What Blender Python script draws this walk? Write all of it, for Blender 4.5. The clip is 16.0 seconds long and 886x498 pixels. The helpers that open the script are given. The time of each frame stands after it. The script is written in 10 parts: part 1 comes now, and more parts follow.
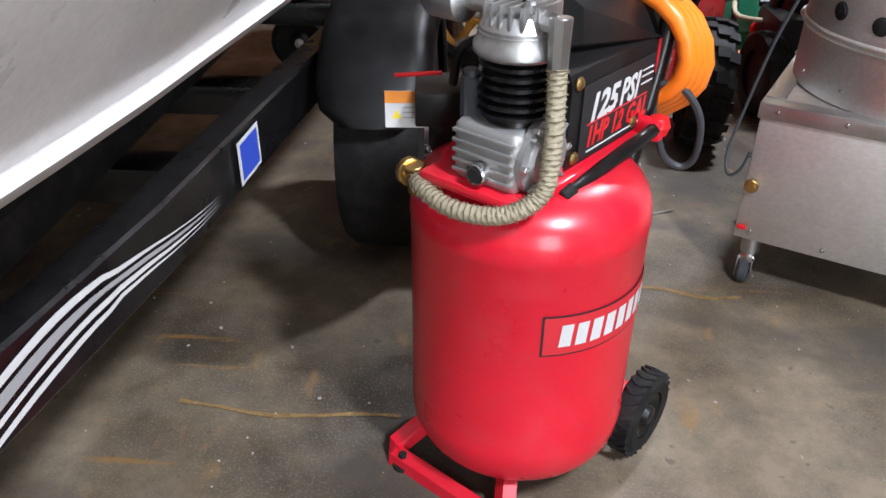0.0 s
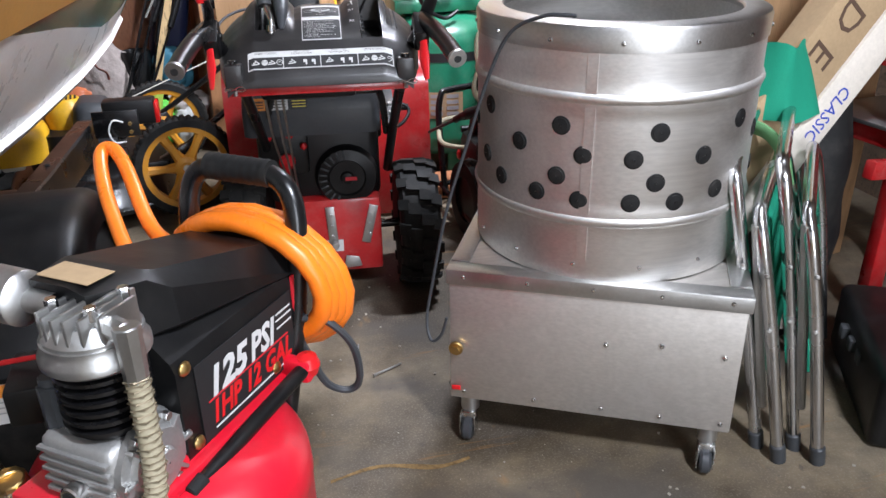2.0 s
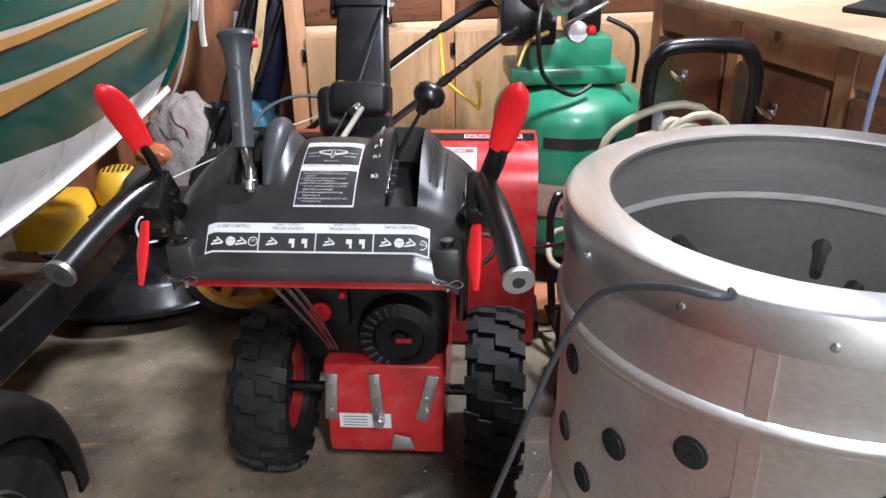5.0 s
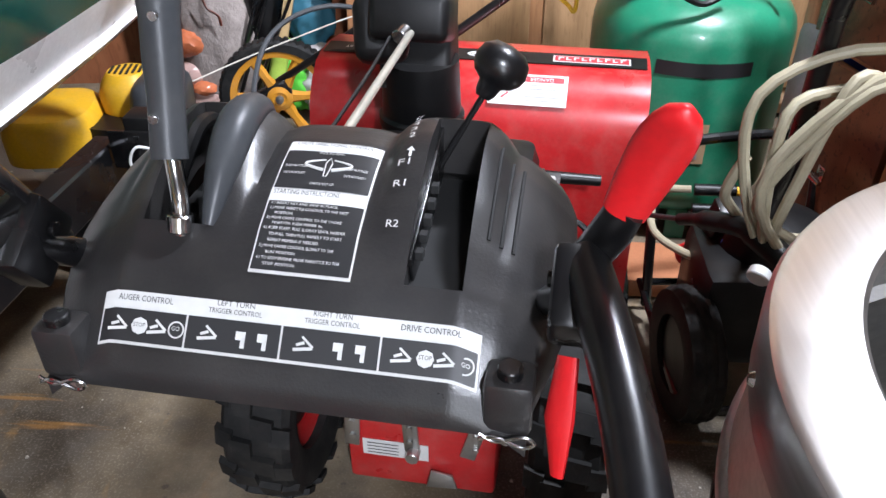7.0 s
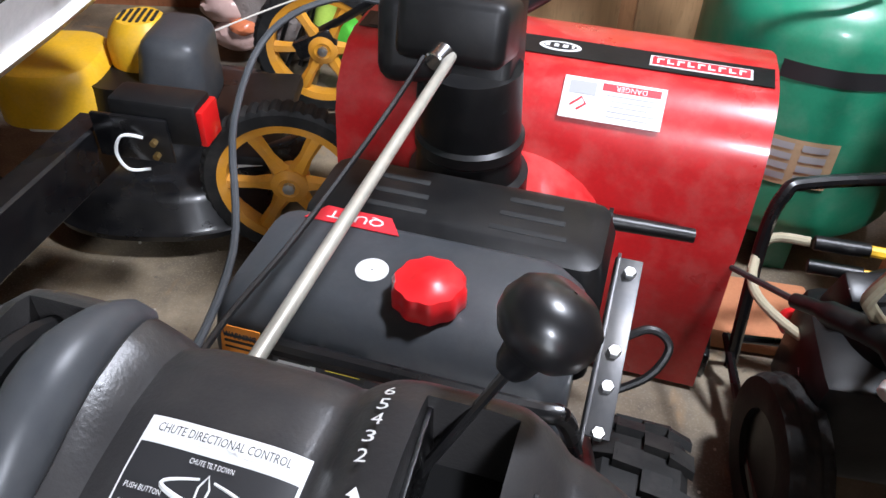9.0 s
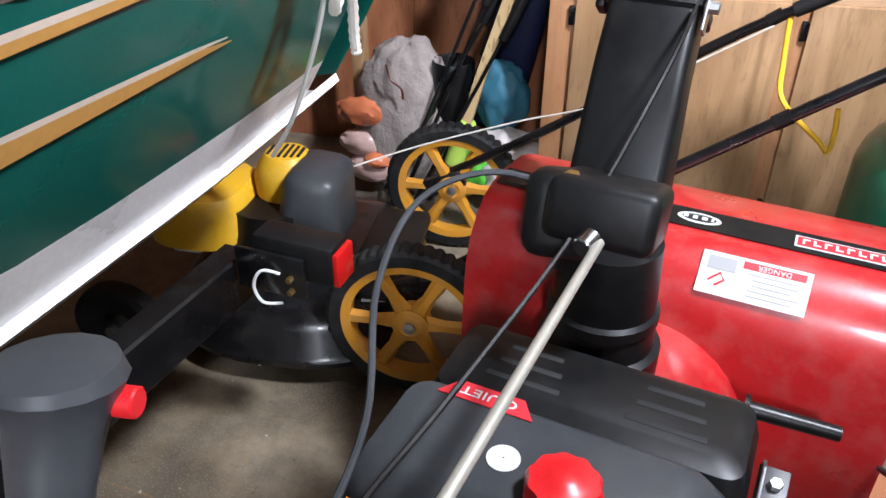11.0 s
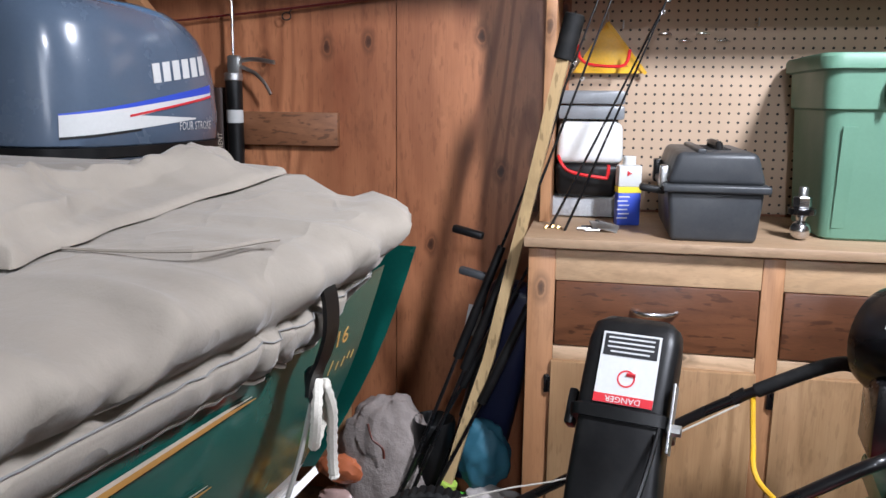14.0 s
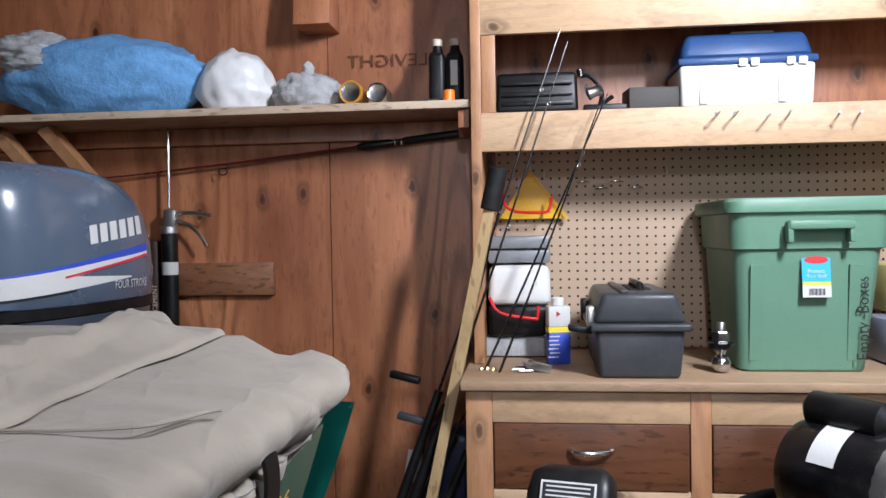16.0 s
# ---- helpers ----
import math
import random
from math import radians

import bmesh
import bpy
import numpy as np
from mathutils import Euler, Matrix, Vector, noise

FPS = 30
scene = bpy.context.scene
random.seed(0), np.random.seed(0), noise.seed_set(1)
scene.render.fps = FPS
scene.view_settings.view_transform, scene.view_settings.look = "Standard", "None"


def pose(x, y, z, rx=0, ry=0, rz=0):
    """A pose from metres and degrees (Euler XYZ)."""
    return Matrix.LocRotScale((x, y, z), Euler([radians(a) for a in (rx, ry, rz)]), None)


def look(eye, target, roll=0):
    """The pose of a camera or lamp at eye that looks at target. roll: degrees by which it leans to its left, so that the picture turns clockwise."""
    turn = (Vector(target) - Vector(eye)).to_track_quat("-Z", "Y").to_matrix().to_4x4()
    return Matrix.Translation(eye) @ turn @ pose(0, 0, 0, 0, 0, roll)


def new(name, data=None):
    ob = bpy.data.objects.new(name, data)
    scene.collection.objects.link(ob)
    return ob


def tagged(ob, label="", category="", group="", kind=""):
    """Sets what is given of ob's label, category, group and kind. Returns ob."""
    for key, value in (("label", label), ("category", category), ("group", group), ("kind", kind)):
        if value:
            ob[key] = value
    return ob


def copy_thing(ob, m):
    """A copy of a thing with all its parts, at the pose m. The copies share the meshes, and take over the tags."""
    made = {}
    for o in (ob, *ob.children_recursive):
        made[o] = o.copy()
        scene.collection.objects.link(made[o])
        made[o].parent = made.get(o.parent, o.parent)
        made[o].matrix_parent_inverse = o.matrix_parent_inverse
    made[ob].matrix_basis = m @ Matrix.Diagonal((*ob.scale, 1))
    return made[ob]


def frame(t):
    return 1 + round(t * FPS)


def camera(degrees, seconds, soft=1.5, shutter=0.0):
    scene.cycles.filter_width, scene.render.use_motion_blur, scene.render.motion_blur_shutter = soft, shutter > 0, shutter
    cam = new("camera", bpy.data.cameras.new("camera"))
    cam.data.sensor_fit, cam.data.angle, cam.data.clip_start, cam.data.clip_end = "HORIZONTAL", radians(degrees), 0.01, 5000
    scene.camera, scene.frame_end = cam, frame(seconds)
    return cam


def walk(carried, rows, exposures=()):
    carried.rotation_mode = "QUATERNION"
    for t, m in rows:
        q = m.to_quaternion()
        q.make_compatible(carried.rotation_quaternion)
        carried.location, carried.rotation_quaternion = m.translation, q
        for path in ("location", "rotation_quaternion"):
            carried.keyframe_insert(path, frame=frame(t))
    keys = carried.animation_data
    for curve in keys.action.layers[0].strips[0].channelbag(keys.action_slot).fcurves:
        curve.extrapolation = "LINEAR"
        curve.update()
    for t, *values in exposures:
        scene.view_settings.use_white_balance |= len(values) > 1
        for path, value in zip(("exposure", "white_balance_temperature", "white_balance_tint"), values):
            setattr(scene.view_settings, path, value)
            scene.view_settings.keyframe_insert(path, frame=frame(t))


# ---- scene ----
cam = camera(58.9, 16.0)
PATH = [
    (0, (0.799, -0.036, 0.925), (0.692, 1.666, -0.12), 0.5),
    (0.5, (0.848, 0.017, 0.959), (0.893, 1.748, -0.042), -0.1),
    (1, (0.91, 0.084, 0.997), (1.111, 1.828, 0.039), -0.6),
    (1.5, (0.955, 0.11, 1.032), (1.283, 1.859, 0.118), -0.3),
    (2, (0.998, 0.126, 1.059), (1.413, 1.884, 0.202), -1.0),
    (2.5, (1.056, 0.165, 1.084), (1.5, 1.942, 0.28), -1.2),
    (3, (1.086, 0.23, 1.094), (1.519, 2.019, 0.311), -1.5),
    (3.5, (1.115, 0.372, 1.109), (1.479, 2.181, 0.337), -1.6),
    (4, (1.161, 0.507, 1.129), (1.48, 2.326, 0.36), -1.5),
    (4.5, (1.223, 0.627, 1.129), (1.449, 2.455, 0.349), -1.8),
    (4.7, (1.25, 0.69, 1.137), (1.39, 2.517, 0.337), -1.7),
    (6.8, (1.274, 1.192, 1.112), (1.156, 2.863, 0.018), -0.0),
    (7, (1.273, 1.252, 1.106), (1.138, 2.9, -0.019), -0.3),
    (7.5, (1.3, 1.413, 1.101), (1.069, 2.973, -0.13), -1.5),
    (8, (1.313, 1.5, 1.094), (1.069, 2.998, -0.208), -0.6),
    (8.5, (1.299, 1.572, 1.095), (1.042, 3.053, -0.226), 0.3),
    (9, (1.269, 1.627, 1.106), (0.989, 3.109, -0.207), 1.1),
    (9.2, (1.268, 1.634, 1.12), (0.95, 3.109, -0.192), 0.4),
    (11.3, (1.215, 1.671, 1.164), (0.617, 3.285, 0.146), 0.8),
    (11.5, (1.213, 1.68, 1.175), (0.601, 3.317, 0.203), 0.8),
    (12, (1.206, 1.695, 1.205), (0.566, 3.393, 0.364), 0.7),
    (12.5, (1.212, 1.698, 1.23), (0.554, 3.448, 0.519), 0.6),
    (13, (1.217, 1.695, 1.257), (0.553, 3.488, 0.669), 0.5),
    (13.5, (1.22, 1.687, 1.281), (0.561, 3.514, 0.801), 0.6),
    (14, (1.223, 1.684, 1.3), (0.579, 3.54, 0.926), 0.6),
    (14.5, (1.229, 1.68, 1.315), (0.623, 3.565, 1.041), 0.7),
    (15, (1.232, 1.668, 1.324), (0.672, 3.579, 1.14), 0.6),
    (15.5, (1.234, 1.654, 1.333), (0.725, 3.585, 1.226), -0.0),
    (16, (1.238, 1.641, 1.34), (0.74, 3.577, 1.299), -0.9),
]
walk(cam, [(t, look(eye, target, roll)) for t, eye, target, roll in PATH],
     [(0.0, 0.36), (2.5, 0.22), (4.5, 0.27), (7.0, 0.28), (9.0, 0.28), (11.5, 0.0), (12.5, -0.35), (14.0, -0.56), (16.0, -0.9)])

# ---- world and light ----
world = bpy.data.worlds.new("sky")
scene.world = world
world.use_nodes = True
_bg = world.node_tree.nodes["Background"]
_sky = world.node_tree.nodes.new("ShaderNodeTexSky")
_sky.sky_type, _sky.sun_disc, _sky.sun_elevation, _sky.sun_rotation = "NISHITA", False, radians(40), radians(200)
world.node_tree.links.new(_sky.outputs[0], _bg.inputs[0])
_bg.inputs[1].default_value = 0.05


def area_lamp(name, m, w, h, watts, colour):
    d = bpy.data.lights.new(name, "AREA")
    d.shape, d.size, d.size_y, d.energy, d.color = "RECTANGLE", w, h, watts, colour
    ob = new(name, d)
    ob.matrix_world = m
    return ob


# daylight through the open garage door behind the walk, and the ceiling tube lamps
area_lamp("door_daylight", look((1.85, -2.45, 1.25), (1.7, 4, 1.0)), 1.1, 2.1, 62, (0.84, 0.89, 1.0))
area_lamp("ceiling_tube_near", look((1.75, -0.3, 2.46), (1.2, 1.0, 0.3)), 0.12, 0.6, 135, (0.82, 0.87, 1.0))
area_lamp("ceiling_tube_far", look((1.95, 2.5, 2.46), (0.8, 3.8, 1.35)), 0.12, 0.6, 225, (0.82, 0.87, 1.0))


# ---- materials ----
def nodes_of(name):
    m = bpy.data.materials.new(name)
    m.use_nodes = True
    t = m.node_tree
    return m, t, t.nodes["Principled BSDF"]


def _n(t, kind, **inputs):
    nd = t.nodes.new("ShaderNode" + kind)
    for k, v in inputs.items():
        key = k.replace("_", " ")
        nd.inputs[key].default_value = v
    return nd


def _pos(t, scale=(1, 1, 1), rot=(0, 0, 0)):
    g = t.nodes.new("ShaderNodeNewGeometry")
    mp = t.nodes.new("ShaderNodeMapping")
    mp.inputs["Scale"].default_value = scale
    mp.inputs["Rotation"].default_value = rot
    t.links.new(g.outputs["Position"], mp.inputs["Vector"])
    return mp.outputs[0]


def _noise(t, vec, scale, detail=4, rough=0.55):
    nd = _n(t, "TexNoise", Scale=scale, Detail=detail, Roughness=rough)
    t.links.new(vec, nd.inputs["Vector"])
    return nd.outputs[0]


def _ramp(t, fac, stops):
    r = t.nodes.new("ShaderNodeValToRGB")
    e = r.color_ramp.elements
    while len(e) < len(stops):
        e.new(0.5)
    for el, (p, c) in zip(e, stops):
        el.position = p
        el.color = (*c, 1) if len(c) == 3 else c
    t.links.new(fac, r.inputs[0])
    return r.outputs[0]


def _mix(t, fac, a, b, mode="MIX"):
    m = t.nodes.new("ShaderNodeMix")
    m.data_type, m.blend_type = "RGBA", mode
    for sock, v in ((m.inputs["Factor"], fac), (m.inputs["A"], a), (m.inputs["B"], b)):
        if isinstance(v, (int, float)):
            sock.default_value = v
        elif isinstance(v, tuple):
            sock.default_value = (*v, 1)
        else:
            t.links.new(v, sock)
    return m.outputs["Result"]


def _bump(t, bsdf, height, strength, dist=0.002):
    b = t.nodes.new("ShaderNodeBump")
    b.inputs["Strength"].default_value, b.inputs["Distance"].default_value = strength, dist
    t.links.new(height, b.inputs["Height"])
    t.links.new(b.outputs[0], bsdf.inputs["Normal"])


def grey(v):
    return (v, v, v)


def surf(name, col, rough=0.5, metal=0.0, var=0.12, scale=9.0, fine=140.0, bump=0.12, dust=0.0, coat=0.0, dustcol=(0.42, 0.38, 0.32)):
    """A worn plain surface: colour drift at two scales, uneven gloss, fine relief, settled dust."""
    m, t, b = nodes_of(name)
    p = _pos(t)
    n1, n2 = _noise(t, p, scale, 5), _noise(t, p, fine, 3)
    lo, hi = tuple(c * (1 - var) for c in col), tuple(min(1, c * (1 + var)) for c in col)
    c = _ramp(t, n1, [(0.3, lo), (0.7, hi)])
    c = _mix(t, 0.35, c, _ramp(t, n2, [(0.35, lo), (0.65, hi)]))
    if dust:
        n3 = _noise(t, p, scale * 2.3, 6, 0.65)
        f = _ramp(t, n3, [(0.45, grey(0)), (0.8, grey(dust))])
        c = _mix(t, f, c, dustcol)
    t.links.new(c, b.inputs["Base Color"])
    r = _ramp(t, n1, [(0.25, grey(max(0.02, rough - 0.08))), (0.75, grey(min(1, rough + 0.1)))])
    t.links.new(r, b.inputs["Roughness"])
    b.inputs["Metallic"].default_value = metal
    if not metal and rough > 0.37:
        b.inputs["Specular IOR Level"].default_value = 0.32
    if coat:
        b.inputs["Coat Weight"].default_value = coat
        b.inputs["Coat Roughness"].default_value = 0.12
    if bump:
        _bump(t, b, n2, bump, 0.0012)
    return m


def flat(name, col, rough=0.5, metal=0.0):
    m, t, b = nodes_of(name)
    b.inputs["Base Color"].default_value = (*col, 1)
    b.inputs["Roughness"].default_value, b.inputs["Metallic"].default_value = rough, metal
    return m


def _math(t, op, a, b=None):
    nd = t.nodes.new("ShaderNodeMath")
    nd.operation = op
    for sock, v in zip(nd.inputs, (a, b)):
        if v is None:
            continue
        if isinstance(v, (int, float)):
            sock.default_value = v
        else:
            t.links.new(v, sock)
    return nd.outputs[0]


def wood(name, dark, light, axis="z", rough=0.6, knots=True, figure=1.6, lines=46.0, flecks=0.6):
    """Softwood or plywood: flat-sawn figure, fibre along one axis, scattered knots and flecks."""
    m, t, b = nodes_of(name)
    along = lambda k, o=1.0: {"x": (k, o, 1), "y": (1, k, 1), "z": (1, o, k)}[axis]
    v = _pos(t, along(0.13))
    lev = _noise(t, v, figure, 2, 0.45)
    fig = _math(t, "SINE", _math(t, "MULTIPLY", lev, lines * 1.6))
    fig = _math(t, "ADD", _math(t, "MULTIPLY", fig, 0.5), 0.5)
    big = _noise(t, _pos(t, along(0.3)), 2.6, 6, 0.62)
    fine = _noise(t, _pos(t, along(0.025)), 330, 3)
    c = _ramp(t, big, [(0.32, dark), (0.68, light)])
    mid = tuple((a * 0.75 + d * 0.25) * 0.85 for a, d in zip(dark, light))
    c = _mix(t, _math(t, "MULTIPLY", _ramp(t, fig, [(0.5, grey(0)), (1.0, grey(1))]), _ramp(t, _noise(t, v, 3.1, 3), [(0.35, grey(0.15)), (0.65, grey(0.9))])), c, mid)
    c = _mix(t, _ramp(t, fine, [(0.5, grey(0)), (0.8, grey(0.3))]), c, tuple(a * 0.55 for a in dark))
    fl = _noise(t, _pos(t, along(0.22)), 95, 2, 0.4)
    c = _mix(t, _ramp(t, fl, [(0.6, grey(0)), (0.66, grey(flecks))]), c, tuple(a * 0.4 for a in dark))
    stain = _noise(t, _pos(t, along(0.5)), 7, 5, 0.7)
    c = _mix(t, _ramp(t, stain, [(0.55, grey(0)), (0.75, grey(0.6))]), c, tuple(a * 0.5 for a in dark))
    if knots:
        vo = _n(t, "TexVoronoi", Scale=5.0)
        vo.voronoi_dimensions = "2D"
        xyz = t.nodes.new("ShaderNodeSeparateXYZ")
        t.links.new(_pos(t), xyz.inputs[0])
        flat_v = t.nodes.new("ShaderNodeCombineXYZ")
        if axis == "x":
            ku, kv = _math(t, "MULTIPLY", xyz.outputs[0], 0.6), _math(t, "ADD", xyz.outputs[2], xyz.outputs[1])
        else:
            ku, kv = _math(t, "ADD", xyz.outputs[0], xyz.outputs[1]), _math(t, "MULTIPLY", xyz.outputs[2], 0.6)
        wob = _math(t, "MULTIPLY", _noise(t, _pos(t), 30, 2), 0.02)
        t.links.new(_math(t, "ADD", ku, wob), flat_v.inputs[0])
        t.links.new(kv, flat_v.inputs[1])
        t.links.new(flat_v.outputs[0], vo.inputs["Vector"])
        sp = t.nodes.new("ShaderNodeSeparateColor")
        t.links.new(vo.outputs["Color"], sp.inputs[0])
        gate = _math(t, "GREATER_THAN", sp.outputs[0], 0.5)
        f = _ramp(t, vo.outputs["Distance"], [(0.02, grey(0.97)), (0.05, grey(0.75)), (0.062, grey(0.25)), (0.085, grey(0.5)), (0.15, grey(0))])
        c = _mix(t, _math(t, "MULTIPLY", f, gate), c, tuple(a * 0.22 for a in dark))
    t.links.new(c, b.inputs["Base Color"])
    b.inputs["Roughness"].default_value = rough
    _bump(t, b, fine, 0.25, 0.0012)
    return m


def concrete():
    m, t, b = nodes_of("concrete")
    p = _pos(t)
    n1, n2, n3 = _noise(t, p, 1.7, 6, 0.62), _noise(t, p, 11, 6, 0.7), _noise(t, p, 220, 2)
    c = _ramp(t, n1, [(0.39, (0.04, 0.029, 0.018)), (0.5, (0.14, 0.107, 0.067)), (0.6, (0.25, 0.2, 0.136))])
    c = _mix(t, _ramp(t, n2, [(0.42, grey(0)), (0.68, grey(0.65))]), c, (0.105, 0.086, 0.064))
    c = _mix(t, _ramp(t, n3, [(0.52, grey(0)), (0.75, grey(0.4))]), c, (0.3, 0.265, 0.215))
    drops = _noise(t, p, 34, 3, 0.5)
    c = _mix(t, _ramp(t, drops, [(0.66, grey(0)), (0.72, grey(0.6))]), c, (0.06, 0.05, 0.04))
    stain = _noise(t, _pos(t, (0.8, 1.5, 1)), 2.6, 4, 0.5)
    c = _mix(t, _ramp(t, stain, [(0.56, grey(0)), (0.66, grey(0.8))]), c, (0.07, 0.06, 0.05))
    rust = _noise(t, _pos(t, (2.2, 1, 1)), 6.5, 3, 0.5)
    c = _mix(t, _ramp(t, rust, [(0.64, grey(0)), (0.76, grey(0.5))]), c, (0.34, 0.18, 0.055))
    runs = _noise(t, _pos(t, (0.22, 2.6, 1)), 7.5, 4, 0.6)
    c = _mix(t, _ramp(t, runs, [(0.64, grey(0)), (0.7, grey(0.55))]), c, (0.3, 0.14, 0.03))
    t.links.new(c, b.inputs["Base Color"])
    t.links.new(_ramp(t, n2, [(0.3, grey(0.42)), (0.7, grey(0.72))]), b.inputs["Roughness"])
    _bump(t, b, n2, 0.25, 0.003)
    return m


def brushed(name, col, rough, axis="z", stain=0.25, aniso=0.0):
    """Brushed sheet steel with soft stains."""
    m, t, b = nodes_of(name)
    k = {"x": (0.02, 1, 1), "y": (1, 0.02, 1), "z": (1, 1, 0.02)}[axis]
    g = _noise(t, _pos(t, k), 190, 3)
    n = _noise(t, _pos(t), 5.5, 6, 0.65)
    c = _ramp(t, g, [(0.3, tuple(a * 0.86 for a in col)), (0.7, col)])
    c = _mix(t, _ramp(t, n, [(0.42, grey(0)), (0.75, grey(stain))]), c, (0.28, 0.24, 0.19))
    t.links.new(c, b.inputs["Base Color"])
    b.inputs["Metallic"].default_value = 1.0
    t.links.new(_ramp(t, n, [(0.25, grey(rough)), (0.75, grey(rough + 0.2))]), b.inputs["Roughness"])
    if aniso:
        b.inputs["Anisotropic"].default_value = aniso
        tg = t.nodes.new("ShaderNodeTangent")
        tg.direction_type, tg.axis = "RADIAL", "Z"
        t.links.new(tg.outputs[0], b.inputs["Tangent"])
    _bump(t, b, g, 0.06, 0.0006)
    return m


def pegboard_mat():
    m, t, b = nodes_of("pegboard")
    p = _pos(t)
    n = _noise(t, p, 3.0, 5)
    c = _ramp(t, n, [(0.3, (0.4, 0.28, 0.185)), (0.7, (0.5, 0.355, 0.245))])
    sp = t.nodes.new("ShaderNodeSeparateXYZ")
    t.links.new(p, sp.inputs[0])
    d = []
    for ax in ("X", "Z"):
        a = t.nodes.new("ShaderNodeMath")
        a.operation = "PINGPONG"
        a.inputs[1].default_value = 0.0127
        t.links.new(sp.outputs[ax], a.inputs[0])
        q = t.nodes.new("ShaderNodeMath")
        q.operation = "POWER"
        q.inputs[1].default_value = 2
        t.links.new(a.outputs[0], q.inputs[0])
        d.append(q.outputs[0])
    s = t.nodes.new("ShaderNodeMath")
    s.operation = "ADD"
    t.links.new(d[0], s.inputs[0])
    t.links.new(d[1], s.inputs[1])
    lt = t.nodes.new("ShaderNodeMath")
    lt.operation = "LESS_THAN"
    lt.inputs[1].default_value = 0.0037 ** 2
    t.links.new(s.outputs[0], lt.inputs[0])
    c = _mix(t, lt.outputs[0], c, (0.02, 0.014, 0.01))
    t.links.new(c, b.inputs["Base Color"])
    b.inputs["Roughness"].default_value = 0.55
    _bump(t, b, lt.outputs[0], -0.6, 0.002)
    return m


def canvas_mat():
    m, t, b = nodes_of("canvas")
    p = _pos(t)
    n1, n2 = _noise(t, p, 4.0, 6, 0.6), _noise(t, p, 420, 2)
    c = _ramp(t, n1, [(0.3, (0.215, 0.184, 0.149)), (0.7, (0.288, 0.25, 0.204))])
    t.links.new(c, b.inputs["Base Color"])
    b.inputs["Roughness"].default_value = 0.9
    b.inputs["Sheen Weight"].default_value = 0.15
    n3 = _noise(t, _pos(t, (1, 1, 0.6)), 13, 4)
    ad = t.nodes.new("ShaderNodeMath")
    ad.operation = "MULTIPLY_ADD"
    ad.inputs[1].default_value = 0.08
    t.links.new(n2, ad.inputs[0])
    t.links.new(n3, ad.inputs[2])
    crease = _math(t, "ABSOLUTE", _math(t, "SUBTRACT", _noise(t, _pos(t, (1.3, 1, 1), (0, 0, 0.7)), 4.2, 3, 0.5), 0.5))
    crease = _ramp(t, crease, [(0.0, grey(1)), (0.03, grey(0.3)), (0.1, grey(0))])
    _bump(t, b, _math(t, "ADD", ad.outputs[0], _math(t, "MULTIPLY", crease, 0.5)), 0.3, 0.012)
    return m


def bag_mat(name, col, alpha=0.55):
    m, t, b = nodes_of(name)
    n = _noise(t, _pos(t), 22, 5, 0.7)
    t.links.new(_ramp(t, n, [(0.3, tuple(c * 0.7 for c in col)), (0.7, col)]), b.inputs["Base Color"])
    b.inputs["Roughness"].default_value = 0.22
    b.inputs["Transmission Weight"].default_value = 1 - alpha
    b.inputs["IOR"].default_value = 1.08
    _bump(t, b, n, 0.8, 0.012)
    return m


CONCRETE = concrete()
PLY_WALL = wood("plywood_wall", (0.2, 0.06, 0.025), (0.49, 0.2, 0.092), "z", 0.42, figure=2.6, lines=60, flecks=0.25)
PLY_DOOR = wood("plywood_door", (0.27, 0.14, 0.06), (0.54, 0.34, 0.18), "z", 0.45, figure=3.6, lines=70, flecks=0.2)
PINE = wood("pine_frame", (0.32, 0.14, 0.06), (0.53, 0.285, 0.142), "z", 0.45, figure=7.0, lines=50, flecks=0.15)
PINE_X = wood("pine_board", (0.48, 0.3, 0.16), (0.68, 0.47, 0.3), "x", 0.5, figure=7.0, lines=50, flecks=0.15)
TOP_WOOD = wood("bench_top_wood", (0.34, 0.215, 0.125), (0.54, 0.385, 0.25), "x", 0.55, figure=5.0, lines=80, flecks=0.2)
DRAWER = wood("drawer_wood", (0.085, 0.03, 0.014), (0.19, 0.075, 0.033), "x", 0.4, False, figure=4.0, lines=80)
RAW_STICK = wood("stick_wood", (0.42, 0.27, 0.12), (0.64, 0.46, 0.24), "z", 0.6, False, figure=3.0, lines=20)
# boards for surfaces out of view, kept dark so they bounce little light
DARK_BOARD = wood("unseen_dark_board", (0.05, 0.032, 0.02), (0.13, 0.085, 0.055), "x", 0.8, False, figure=4.0, lines=60)
GREY_WOOD = wood("grey_shelf_wood", (0.36, 0.26, 0.17), (0.58, 0.45, 0.33), "x", 0.75, False, figure=6.0, lines=60)
BLOCK_WOOD = wood("reddish_board", (0.13, 0.05, 0.024), (0.3, 0.13, 0.06), "x", 0.5, False, figure=5.0, lines=50)
PEG = pegboard_mat()
PLASTER = surf("white_plaster", (0.62, 0.6, 0.56), 0.9, bump=0.3, scale=3)
RED = surf("red_paint", (0.62, 0.008, 0.025), 0.32, var=0.08, coat=0.22, dust=0.05, bump=0.03)
RED_M = surf("red_machine_paint", (0.42, 0.012, 0.014), 0.32, var=0.15, coat=0.3, dust=0.15, bump=0.04)
RED_P = surf("red_plastic", (0.62, 0.012, 0.016), 0.35, bump=0.05)
BLACK_P = surf("black_plastic", (0.005, 0.005, 0.0053), 0.4, var=0.3, dust=0.018, bump=0.12)
CONSOLE = surf("console_plastic", (0.021, 0.02, 0.02), 0.34, var=0.15, dust=0.03, bump=0.18, fine=420)
